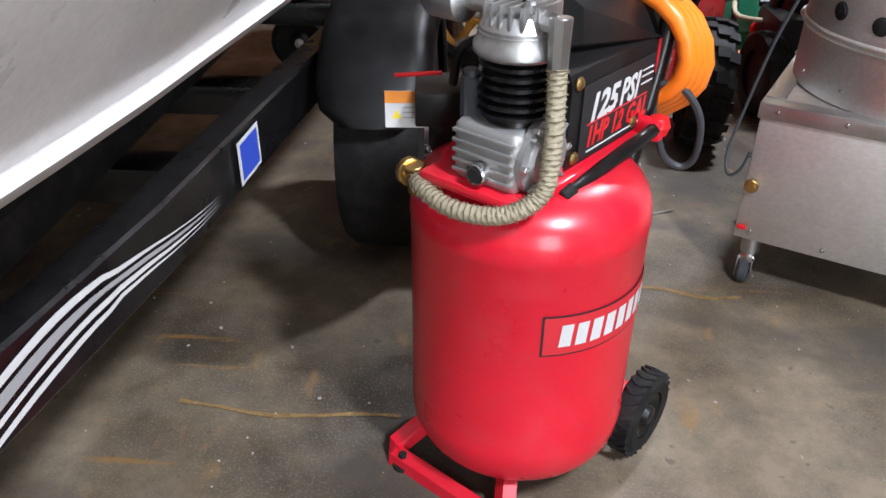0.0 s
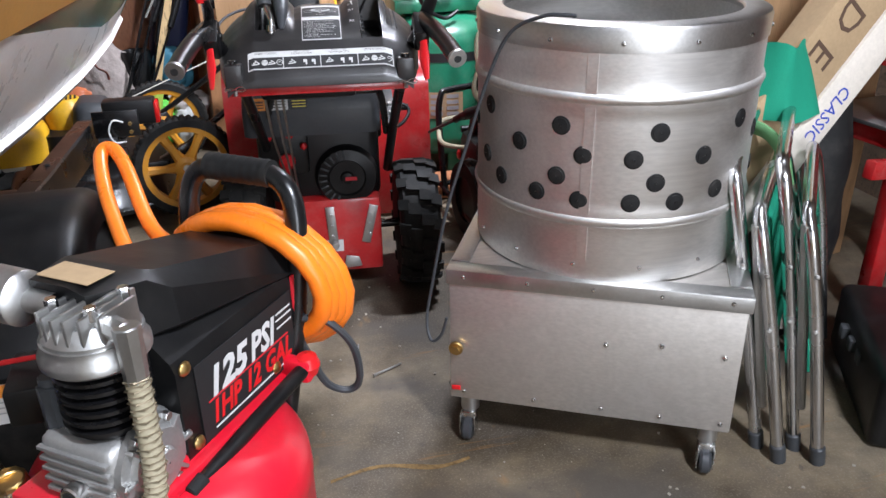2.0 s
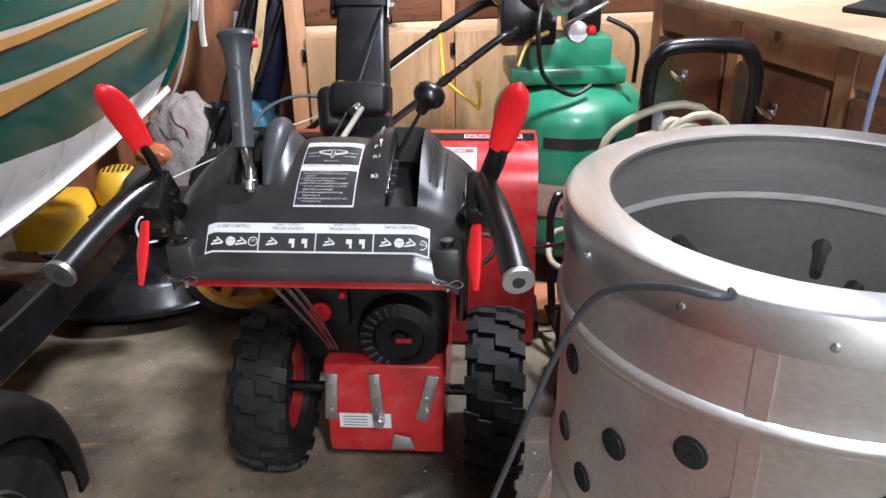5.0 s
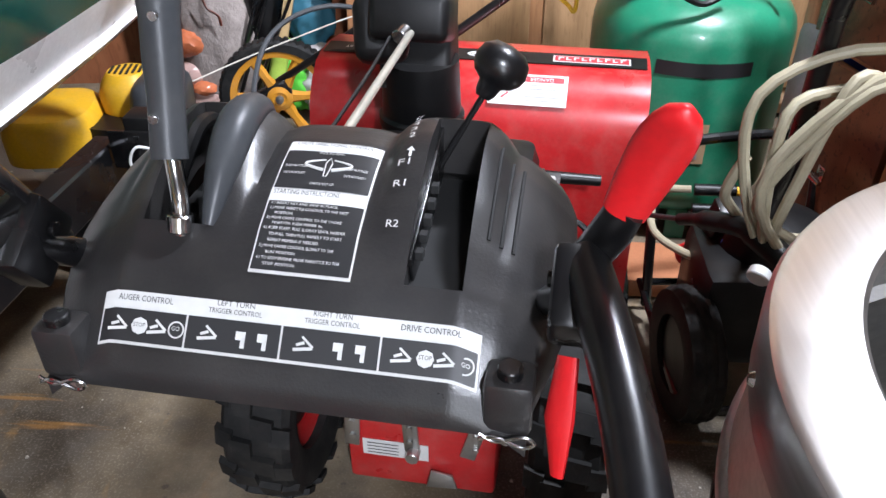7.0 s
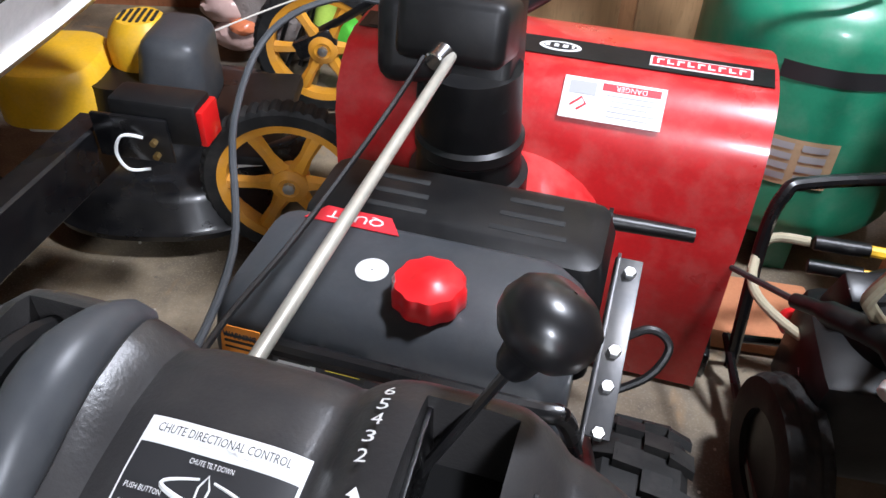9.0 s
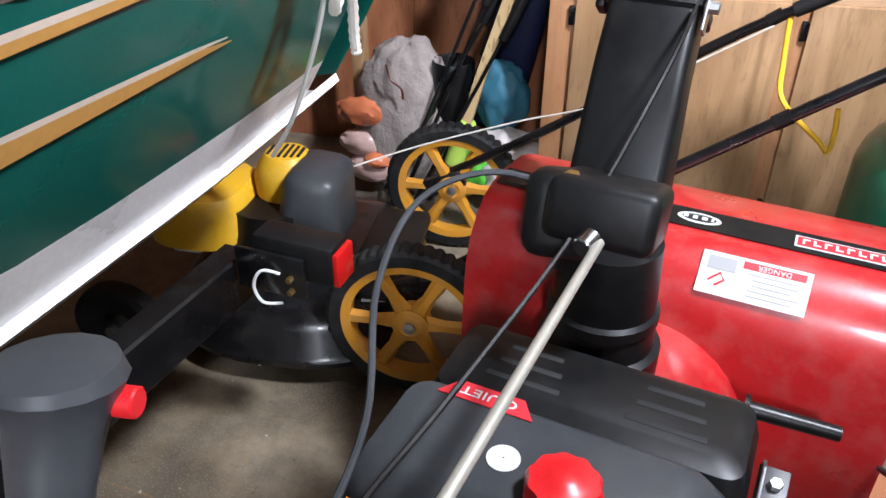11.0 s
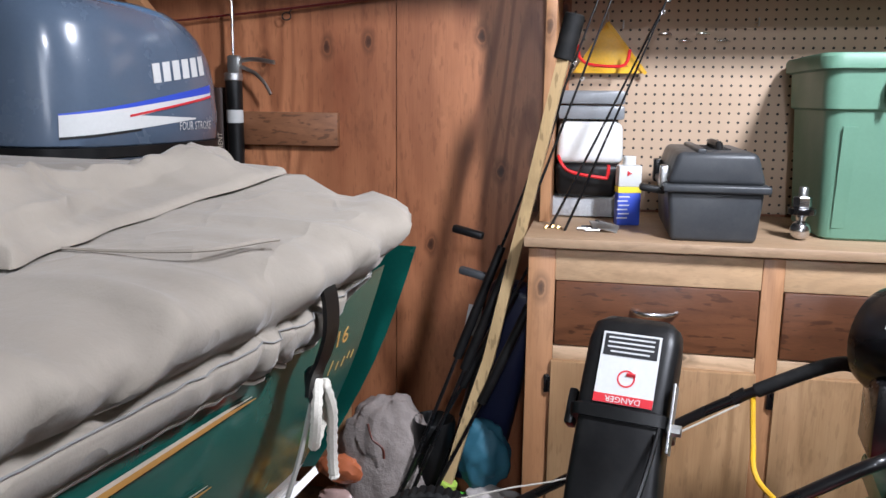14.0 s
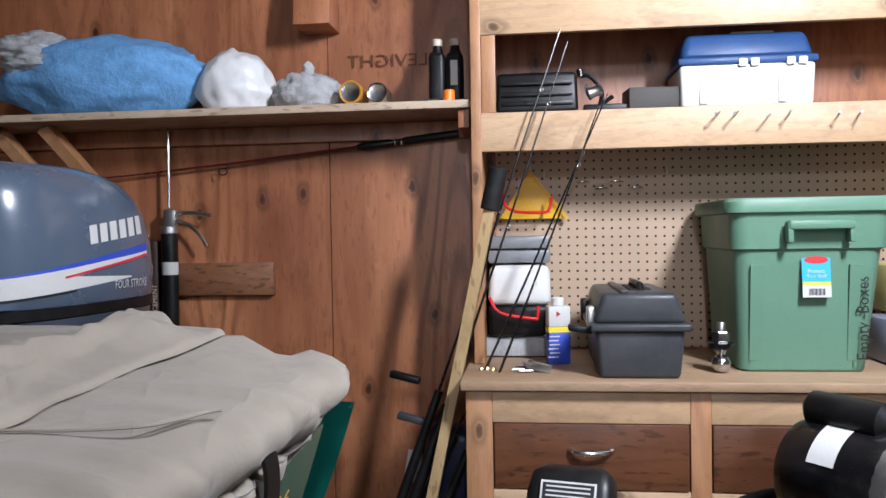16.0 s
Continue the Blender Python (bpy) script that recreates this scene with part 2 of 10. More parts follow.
GREY_P = surf("grey_plastic", (0.04, 0.043, 0.047), 0.4, dust=0.04, bump=0.12)
BLACK_M = surf("black_steel", (0.0042, 0.0042, 0.0048), 0.28, var=0.3, dust=0.02, coat=0.2, bump=0.05)
RUBBER = surf("rubber", (0.0055, 0.0055, 0.0055), 0.68, var=0.3, dust=0.05, bump=0.3)
CHROME = surf("bright_steel", (0.62, 0.62, 0.62), 0.22, 1.0, bump=0.02)
DULL = surf("dull_aluminium", (0.5, 0.5, 0.49), 0.4, 1.0, dust=0.18, bump=0.15)
ZINC = surf("pale_zinc_rod", (0.42, 0.4, 0.34), 0.4, 0.5, bump=0.05)
GUN = surf("dark_grey_steel", (0.06, 0.06, 0.062), 0.4, 0.6, dust=0.1)
CAST = surf("cast_aluminium", (0.42, 0.42, 0.41), 0.5, 0.8, dust=0.2, bump=0.4, fine=260)
BRASS = surf("brass", (0.5, 0.33, 0.12), 0.35, 1.0, dust=0.2)
STEEL_D = brushed("drum_steel", (0.84, 0.825, 0.8), 0.34, "x", 0.12, 0.6)
STEEL_R = brushed("rim_steel", (0.6, 0.59, 0.57), 0.27, "y", 0.08)
STEEL_B = brushed("base_steel", (0.74, 0.71, 0.67), 0.46, "x", 0.4)
ORANGE = surf("orange_hose", (0.9, 0.2, 0.012), 0.3, bump=0.03, dust=0.05)
YELLOW = surf("yellow_plastic", (0.72, 0.4, 0.02), 0.4, dust=0.15)
ORWHEEL = surf("amber_wheel_plastic", (0.52, 0.225, 0.02), 0.45, dust=0.15)
GREEN_T = surf("green_tank_paint", (0.012, 0.17, 0.09), 0.35, coat=0.2, dust=0.12)
GREEN_B = surf("green_tote_plastic", (0.12, 0.24, 0.165), 0.45, var=0.06, bump=0.1)
TEAL = surf("teal_gelcoat", (0.006, 0.1, 0.078), 0.2, coat=0.5, var=0.1, bump=0.0)
GEL_W = surf("white_gelcoat", (0.82, 0.81, 0.79), 0.3, coat=0.3, dust=0.1, bump=0.02)
GOLD = surf("gold_stripe", (0.5, 0.26, 0.07), 0.4, bump=0)
TAN = surf("tan_stripe", (0.6, 0.5, 0.4), 0.4, bump=0)
CANVAS = canvas_mat()
MOTOR = surf("slate_blue_cowl", (0.08, 0.11, 0.155), 0.24, coat=0.6, var=0.06, bump=0)
MOTOR_D = surf("dark_slate_cowl", (0.04, 0.052, 0.07), 0.3, coat=0.4, var=0.06, bump=0)
WHITE = surf("white_label", (0.56, 0.56, 0.545), 0.5, var=0.06, bump=0)
WHITE_P = surf("white_plastic", (0.68, 0.68, 0.66), 0.4, var=0.05)
BLACK_L = flat("black_ink", (0.015, 0.015, 0.016), 0.5)
RED_L = flat("red_ink", (0.55, 0.02, 0.03), 0.5)
ORANGE_L = flat("orange_ink", (0.75, 0.25, 0.03), 0.5)
YELLOW_L = flat("yellow_ink", (0.75, 0.6, 0.05), 0.5)
BLUE_L = flat("blue_ink", (0.03, 0.07, 0.45), 0.45)
CYAN_L = flat("cyan_ink", (0.03, 0.4, 0.62), 0.5)
GREY_L = flat("grey_ink", (0.3, 0.3, 0.3), 0.5)
ROPE = surf("rope", (0.6, 0.56, 0.49), 0.9, bump=0.6, fine=300)
CORD = surf("grey_cord", (0.26, 0.245, 0.22), 0.9, bump=0.5, fine=300)
HOSE_T = surf("tan_hose", (0.36, 0.32, 0.22), 0.4, dust=0.2)
CLOTH_G = surf("green_cloth", (0.01, 0.25, 0.15), 0.75, bump=0.4, fine=320)
CARD = surf("cardboard", (0.4, 0.28, 0.16), 0.85, bump=0.2)
TAIL = flat("tail_lens", (0.5, 0.01, 0.01), 0.15)
# near-black: painted shade of openings, also plain black glass, lines and bolts
SHADE_BLACK = flat("recess_shade_and_black", (0.008, 0.008, 0.008), 0.8)
BLUE_BAG = bag_mat("blue_bag_film", (0.2, 0.46, 0.82), 0.85)
CLEAR_BAG = bag_mat("clear_bag_film", (0.62, 0.63, 0.64), 0.72)
SMOKE = bag_mat("dusty_clear_film", (0.42, 0.36, 0.33), 0.8)


# ---- mesh helpers ----
AXES = {"x": Matrix.Rotation(radians(90), 4, "Y"), "y": Matrix.Rotation(radians(-90), 4, "X"), "z": Matrix.Identity(4)}


def bm_new():
    return bmesh.new()


def box(bm, c, s, rot=(0, 0, 0), bev=0.0, segs=2, taper=None):
    """A block with rounded edges, centred at c. taper: scale of the top face in x and y."""
    b = bmesh.new()
    bmesh.ops.create_cube(b, size=1)
    for v in b.verts:
        k = taper if taper and v.co.z > 0 else (1, 1)
        v.co = Vector((v.co.x * s[0] * k[0], v.co.y * s[1] * k[1], v.co.z * s[2]))
    if bev:
        bmesh.ops.bevel(b, geom=b.edges[:], offset=bev, segments=segs, affect="EDGES", profile=0.5, clamp_overlap=True)
    b.transform(pose(*c, *rot))
    return merge(bm, b)


def merge(bm, b, m=None):
    if m is not None:
        b.transform(m)
    idx = {}
    for v in b.verts:
        idx[v] = bm.verts.new(v.co)
    for f in b.faces:
        try:
            bm.faces.new([idx[v] for v in f.verts])
        except ValueError:
            pass
    b.free()
    return bm


def rings(bm, secs, closed=True, cap=True, loop=False):
    """Skin a row of sections, each a list of points."""
    rows = [[bm.verts.new(p) for p in s] for s in secs]
    n = len(rows[0])
    pairs = list(zip(rows, rows[1:])) + ([(rows[-1], rows[0])] if loop else [])
    for a, b in pairs:
        for i in range(n if closed else n - 1):
            j = (i + 1) % n
            try:
                bm.faces.new((a[i], a[j], b[j], b[i]))
            except ValueError:
                pass
    if cap and closed and not loop:
        bm.faces.new(rows[0][::-1])
        bm.faces.new(rows[-1])
    return bm


def tube(bm, pts, r, seg=10, loop=False, flatten=1.0):
    """A round bar along points; r is one radius or one for each point."""
    P = [Vector(p) for p in pts]
    n = len(P)
    rad = r if isinstance(r, (list, tuple)) else [r] * n
    secs, up = [], None
    for i in range(n):
        a = P[(i - 1) % n] if (i or loop) else P[i]
        b = P[(i + 1) % n] if (i < n - 1 or loop) else P[i]
        d = (b - a).normalized()
        if up is None:
            up = d.orthogonal().normalized()
        else:
            up = (up - d * up.dot(d)).normalized()
        w = d.cross(up)
        secs.append([P[i] + (up * math.cos(2 * math.pi * k / seg) * flatten + w * math.sin(2 * math.pi * k / seg)) * rad[i] for k in range(seg)])
    return rings(bm, secs, loop=loop)


def smooth_path(pts, k=6, loop=False):
    """Catmull-Rom points through pts."""
    P = [Vector(p) for p in pts]
    n, out = len(P), []
    for i in range(n if loop else n - 1):
        p0, p1, p2, p3 = (P[(i + o) % n] if loop else P[min(max(i + o, 0), n - 1)] for o in (-1, 0, 1, 2))
        for q in range(k):
            s = q / k
            out.append(0.5 * ((2 * p1) + (p2 - p0) * s + (2 * p0 - 5 * p1 + 4 * p2 - p3) * s * s + (3 * p1 - p0 - 3 * p2 + p3) * s ** 3))
    if not loop:
        out.append(P[-1])
    return out


def lathe(bm, prof, m=None, seg=32, cap=True, ring=False):
    """Turn a profile of (radius, height) about z, then place it by m."""
    m = m or Matrix.Identity(4)
    secs = [[m @ Vector((r * math.cos(2 * math.pi * k / seg), r * math.sin(2 * math.pi * k / seg), z)) for k in range(seg)] for r, z in prof]
    return rings(bm, secs, cap=cap and not ring, loop=ring)


def cyl(bm, a, b, r, r2=None, seg=16, bev=0.0):
    """A straight bar from a to b with slightly rounded ends."""
    a, b = Vector(a), Vector(b)
    h = (b - a).length
    m = Matrix.Translation(a) @ (b - a).to_track_quat("Z", "Y").to_matrix().to_4x4()
    r2 = r if r2 is None else r2
    e = bev or min(r, r2, h) * 0.12
    return lathe(bm, [(r - e, 0), (r, e), (r2, h - e), (r2 - e, h)], m, seg)


def prism(bm, poly, depth, m=None, bev=0.0):
    """A plate from a flat outline (x, y), rising by depth, placed by m."""
    b = bmesh.new()
    lo = [b.verts.new((x, y, 0)) for x, y in poly]
    hi = [b.verts.new((x, y, depth)) for x, y in poly]
    n = len(poly)
    b.faces.new(lo[::-1])
    b.faces.new(hi)
    for i in range(n):
        b.faces.new((lo[i], lo[(i + 1) % n], hi[(i + 1) % n], hi[i]))
    bmesh.ops.recalc_face_normals(b, faces=b.faces[:])
    if bev:
        bmesh.ops.bevel(b, geom=b.edges[:], offset=bev, segments=2, affect="EDGES", profile=0.5, clamp_overlap=True)
    return merge(bm, b, m)


def plate(bm, m, w, h, d=0.0008):
    """A thin sheet w by h in the x-y plane of m, d thick."""
    return prism(bm, [(-w / 2, -h / 2), (w / 2, -h / 2), (w / 2, h / 2), (-w / 2, h / 2)], d, m)


WORLDS = {}


WALL = Matrix.Translation((0.84, 3.72, 0)) @ Matrix.Rotation(radians(8.0), 4, "Z") @ Matrix.Translation((-0.84, -3.72, 0))   # the back wall stands a little askew


def thing(name, at, label, category, group="", kind="", world_coords=True, turn=None):
    """An empty at the base of a thing; its parts are modelled in world or in local places."""
    ob = new(name)
    m = at if isinstance(at, Matrix) else Matrix.Translation(at)
    ob.matrix_basis = turn @ m if turn else m
    ob.empty_display_size = 0.05
    WORLDS[ob.name] = m if world_coords else None
    return tagged(ob, label, category, group, kind)


def mesh_of(name, bm, material, angle=35, smooth=True):
    bmesh.ops.recalc_face_normals(bm, faces=bm.faces[:])
    me = bpy.data.meshes.new(name)
    bm.to_mesh(me)
    bm.free()
    me.materials.append(material)
    if smooth:
        me.shade_smooth()
        me.set_sharp_from_angle(angle=radians(angle))
    return me


def part(name, bm, material, parent, label="", angle=35):
    ob = new(name, mesh_of(name, bm, material, angle))
    root = parent
    while root.parent:
        root = root.parent
    m = WORLDS.get(root.name)
    if m is not None:
        ob.data.transform(m.inverted())
    ob.parent = parent
    return tagged(ob, label)


def solid(name, bm, material, label, category, group="", kind="", angle=35, turn=None):
    """A thing, or a piece of the setting, that is one mesh."""
    ob = tagged(new(name, mesh_of(name, bm, material, angle)), label, category, group, kind)
    if turn:
        ob.matrix_basis = turn
    return ob


def writing(name, text, m, size, material, parent, width=None, depth=0.0004, align="CENTER", bold=0.0, slant=0.0):
    """Letters as thin raised shapes in the x-y plane of m."""
    cu = bpy.data.curves.new(name, "FONT")
    cu.body, cu.size, cu.align_x, cu.align_y, cu.extrude, cu.resolution_u = text, size, align, "CENTER", depth, 2
    cu.offset, cu.shear = bold * size, slant
    tmp = bpy.data.objects.new(name, cu)
    me = bpy.data.meshes.new_from_object(tmp)
    bpy.data.objects.remove(tmp)
    xs = [v.co.x for v in me.vertices]
    k = width / (max(xs) - min(xs)) if width and xs else 1
    me.transform(m @ Matrix.Diagonal((k, 1, 1, 1)))
    me.materials.clear()
    me.materials.append(material)
    ob = new(name, me)
    root = parent
    while root.parent:
        root = root.parent
    w = WORLDS.get(root.name)
    if w is not None:
        me.transform(w.inverted())
    ob.parent = parent
    return ob


def basis_m(o, x, y):
    """A pose at o with its x axis along x and its y axis as near y as may be."""
    X = Vector(x).normalized()
    Z = X.cross(Vector(y)).normalized()
    Y = Z.cross(X)
    return Matrix.Translation(o) @ Matrix((X, Y, Z)).transposed().to_4x4()


def arc(c, u, v, r, a0, a1, n):
    c, u, v = Vector(c), Vector(u), Vector(v)
    return [c + u * r * math.cos(radians(a0 + (a1 - a0) * i / n)) + v * r * math.sin(radians(a0 + (a1 - a0) * i / n)) for i in range(n + 1)]


# ---- structure ----
def slab(name, lo, hi, material, label="", bev=0.0, turn=None):
    bm = bm_new()
    box(bm, [(a + b) / 2 for a, b in zip(lo, hi)], [b - a for a, b in zip(lo, hi)], bev=bev)
    return solid(name, bm, material, label, "", "", "structure", turn=turn)


X0, X1, Y0, Y1, ZC = -2.3, 3.1, -2.6, 4.0, 2.5
slab("floor", (X0 - 0.1, Y0 - 0.1, -0.12), (X1 + 0.1, Y1 + 0.7, 0), CONCRETE, "stained grey concrete garage floor with rust marks")
# ceiling, side and south walls stay unseen; their dark tone lowers the fill
slab("ceiling", (X0 - 0.1, Y0 - 0.1, ZC), (X1 + 0.1, Y1 + 0.7, ZC + 0.1), DARK_BOARD, "unseen boarded garage ceiling, darkened to cut bounce light")
wall_n = slab("wall_north", (X0 - 0.5, Y1 + 0.012, 0), (X1 + 0.5, Y1 + 0.1, ZC), PLY_WALL, "reddish plywood garage wall with knots", turn=WALL)
slab("wall_west", (X0 - 0.1, Y0, 0), (X0, Y1 + 0.6, ZC), DARK_BOARD, "unseen board garage wall, darkened to cut bounce light")
slab("wall_east", (X1, Y0, 0), (X1 + 0.1, Y1 + 0.6, ZC), DARK_BOARD, "unseen board garage wall, darkened to cut bounce light")
for nm, a, b in (("wall_south_west", X0 - 0.1, -1.2), ("wall_south_east", 2.7, X1 + 0.1)):
    slab(nm, (a, Y0 - 0.1, 0), (b, Y0, ZC), DARK_BOARD, "unseen boarded wall beside the garage door, darkened to cut bounce light")
slab("wall_south_head", (-1.2, Y0 - 0.1, 2.3), (2.7, Y0, ZC), DARK_BOARD, "unseen boarded wall above the garage door, darkened to cut bounce light")
# sheets of plywood on the back wall, with narrow joints
for i, (a, b) in enumerate(((-2.4, -0.897), (-0.894, 0.323), (0.326, 0.86))):
    bm = bm_new()
    box(bm, ((a + b) / 2, Y1 + 0.006, 1.25), (b - a, 0.012, 2.5))
    o = solid("plywood_sheet", bm, PLY_WALL, "", "", "", "")
    o.parent = wall_n
bm = bm_new()
box(bm, (1.97, Y1 + 0.006, 1.3), (2.26, 0.012, 0.62))
pg = solid("pegboard", bm, PEG, "", "", "", "")
pg.parent = wall_n
bm = bm_new()
box(bm, (1.97, Y1 + 0.006, 2.055), (2.26, 0.012, 0.89))
o = solid("plywood_sheet", bm, PLY_WALL, "", "", "", "")
o.parent = wall_n


# ---- workbench along the back wall ----
FY = 3.5      # front plane of the cabinet
TOPZ = 0.984


def workbench():
    w = thing("workbench", (1.3, 3.75, 0), "knotty pine workbench cabinet with dark drawers and plywood doors", "workbench", turn=WALL)
    bm = bm_new()
    box(bm, (1.92, 3.735, TOPZ - 0.012), (2.3, 0.522, 0.024), bev=0.004)
    part("worktop", bm, TOP_WOOD, w, "worn plywood worktop")
    bm = bm_new()
    box(bm, (0.789, 3.755, 0.475), (0.018, 0.48, 0.95))
    part("side_panel", bm, PINE, w)
    for x, wd in ((0.8135, 0.065), (1.337, 0.048), (1.852, 0.05), (2.36, 0.05)):
        bm = bm_new()
        box(bm, (x, FY + 0.01, 0.505), (wd, 0.02, 0.9), bev=0.0025)
        part("stile", bm, PINE, w)
    for a, b in ((0.846, 1.313), (1.361, 1.827), (1.877, 2.335)):
        c, wd = (a + b) / 2, b - a
        for z, h in ((0.916, 0.075), (0.698, 0.036), (0.09, 0.05)):
            bm = bm_new()
            box(bm, (c, FY + 0.011, z), (wd, 0.018, h), bev=0.002)
            part("rail", bm, PINE_X, w)
        bm = bm_new()
        box(bm, (c, FY + 0.008, 0.798), (wd - 0.006, 0.02, 0.158), bev=0.003)
        d = part("drawer", bm, DRAWER, w, "dark stained drawer front")
        bm = bm_new()
        pts = arc((c, FY - 0.004, 0.812), (1, 0, 0), (0, -1, 0), 0.048, 0, 180, 12)
        tube(bm, [(p.x, FY - 0.002 - (FY - 0.004 - p.y) * 0.5, p.z) for p in pts], [0.007] + [0.0055] * 11 + [0.007], 8, flatten=1.4)
        part("handle", bm, CHROME, d, "bright curved metal pull")
        bm = bm_new()
        box(bm, (c, FY - 0.002, 0.403), (wd + 0.006, 0.02, 0.555), bev=0.003)
        d = part("door", bm, PLY_DOOR, w, "pale plywood cupboard door")
        for z in (0.62, 0.17):
            bm = bm_new()
            box(bm, (a - 0.012, FY - 0.004, z), (0.012, 0.01, 0.045), bev=0.002)
            cyl(bm, (a - 0.006, FY - 0.01, z - 0.02), (a - 0.006, FY - 0.01, z + 0.02), 0.004, seg=8)
            part("hinge", bm, BLACK_M, d)
    bm = bm_new()
    box(bm, (1.6, 3.98, 0.475), (1.54, 0.01, 0.92))
    part("back_panel", bm, PINE, w)
    bm = bm_new()
    box(bm, (1.6, 3.75, 0.03), (1.5, 0.4, 0.04))
    part("plinth", bm, PINE_X, w)


workbench()


def shelves():
    s = thing("wall_shelf_unit", (0.84, 3.86, TOPZ), "pale pine shelf unit with nailed boards over the workbench", "shelf", turn=WALL)
    bm = bm_new()
    box(bm, (0.802, 3.857, 1.69), (0.028, 0.28, 1.41), bev=0.002)
    part("upright", bm, PINE, s)
    bm = bm_new()
    box(bm, (0.836, 3.733, 1.765), (0.038, 0.02, 0.21), bev=0.003)
    part("cleat", bm, PINE, s)
    for z in (1.608, 1.92, 2.18):
        bm = bm_new()
        box(bm, (1.94, 3.728, z), (2.25, 0.019, 0.104), bev=0.003)
        part("front_board", bm, PINE_X, s)
        bm = bm_new()
        box(bm, (1.945, 3.865, z + 0.04), (2.26, 0.252, 0.018), bev=0.002)
        part("shelf_board", bm, GREY_WOOD, s)
    for x, z in ((1.44, 1.645), (1.485, 1.645), (1.565, 1.635), (1.62, 1.645), (1.74, 1.64), (1.79, 1.64)):
        bm = bm_new()
        cyl(bm, (x, 3.725, z), (x - 0.025, 3.665, z - 0.014), 0.0022, seg=6)
        cyl(bm, (x - 0.0255, 3.664, z - 0.0142), (x - 0.0262, 3.662, z - 0.0144), 0.0045, seg=8)
        part("nail", bm, DULL, s)
    t = thing("wall_shelf", (0, 3.87, 1.69), "long weathered plank shelf on brackets along the plywood wall", "shelf", turn=WALL)
    bm = bm_new()
    box(bm, (-0.78, 3.862, 1.69), (3.13, 0.262, 0.022), bev=0.003)
    part("plank", bm, GREY_WOOD, t)
    bm = bm_new()
    box(bm, (-0.78, 3.985, 1.652), (3.13, 0.028, 0.052), bev=0.002)
    part("ledger", bm, PLY_WALL, t)
    bm = bm_new()
    box(bm, (0.765, 3.85, 1.652), (0.03, 0.2, 0.05), bev=0.002)
    part("end_block", bm, PLY_WALL, t)
    for x in (-0.62, -0.46):
        bm = bm_new()
        tube(bm, [(x + 0.09, 3.975, 1.44), (x - 0.03, 3.8, 1.675)], 0.026, 4)
        part("bracket", bm, PINE, t, angle=20)
    bm = bm_new()
    box(bm, (-0.01, 3.985, 1.206), (0.31, 0.024, 0.102), bev=0.002)
    solid("wood_block", bm, BLOCK_WOOD, "short reddish board nailed flat on the wall", "board", turn=WALL)
    bm = bm_new()
    box(bm, (0.31, 3.93, 2.03), (0.11, 0.13, 0.14), rot=(0, 0, 0), bev=0.003, taper=(1, 0.7))
    solid("wood_bracket", bm, PLY_WALL, "reddish wooden bracket block on the plywood wall", "bracket", turn=WALL)


shelves()


# ---- boat on its trailer ----
YS = [-2.0, -1.2, -0.5, 0.0, 0.4, 0.8, 1.2, 1.6, 2.0, 2.4, 2.78]


def lerp_table(tab, y):
    for (a, va), (b, vb) in zip(tab, tab[1:]):
        if y <= b:
            s = max(0, (y - a) / (b - a))
            return va + (vb - va) * s
    return tab[-1][1]


CHINE = [(-2.0, 0.02), (-1.2, 0.2), (-0.5, 0.33), (0.0, 0.41), (0.4, 0.463), (0.8, 0.505), (1.2, 0.55), (1.6, 0.6), (2.0, 0.63), (2.4, 0.635), (2.78, 0.618)]
CHZ = [(-2.0, 0.98), (-1.2, 0.84), (-0.5, 0.74), (0.0, 0.7), (0.6, 0.68), (2.78, 0.69)]
GUN_X = [(-2.0, 0.06), (-1.2, 0.42), (-0.5, 0.6), (0.0, 0.68), (0.8, 0.75), (1.6, 0.79), (2.78, 0.8)]
GUZ = [(-2.0, 1.2), (-0.5, 1.09), (0.8, 1.06), (1.8, 1.05), (2.4, 1.065), (2.78, 1.08)]
BAND = [(-2.0, 0.9), (0.0, 0.8), (1.0, 0.62), (1.6, 0.42), (2.1, 0.2), (2.78, 0.17)]
BC = -0.1   # centre line of the boat


def hull_point(y, s):
    """A place on the hull's outer side; s runs from the chine to the gunwale."""
    x0, x1 = lerp_table(CHINE, y), lerp_table(GUN_X, y)
    z0, z1 = lerp_table(CHZ, y), lerp_table(GUZ, y)
    return Vector((x0 + (x1 - x0) * (s + 0.10 * math.sin(math.pi * s)), y, z0 + (z1 - z0) * s))


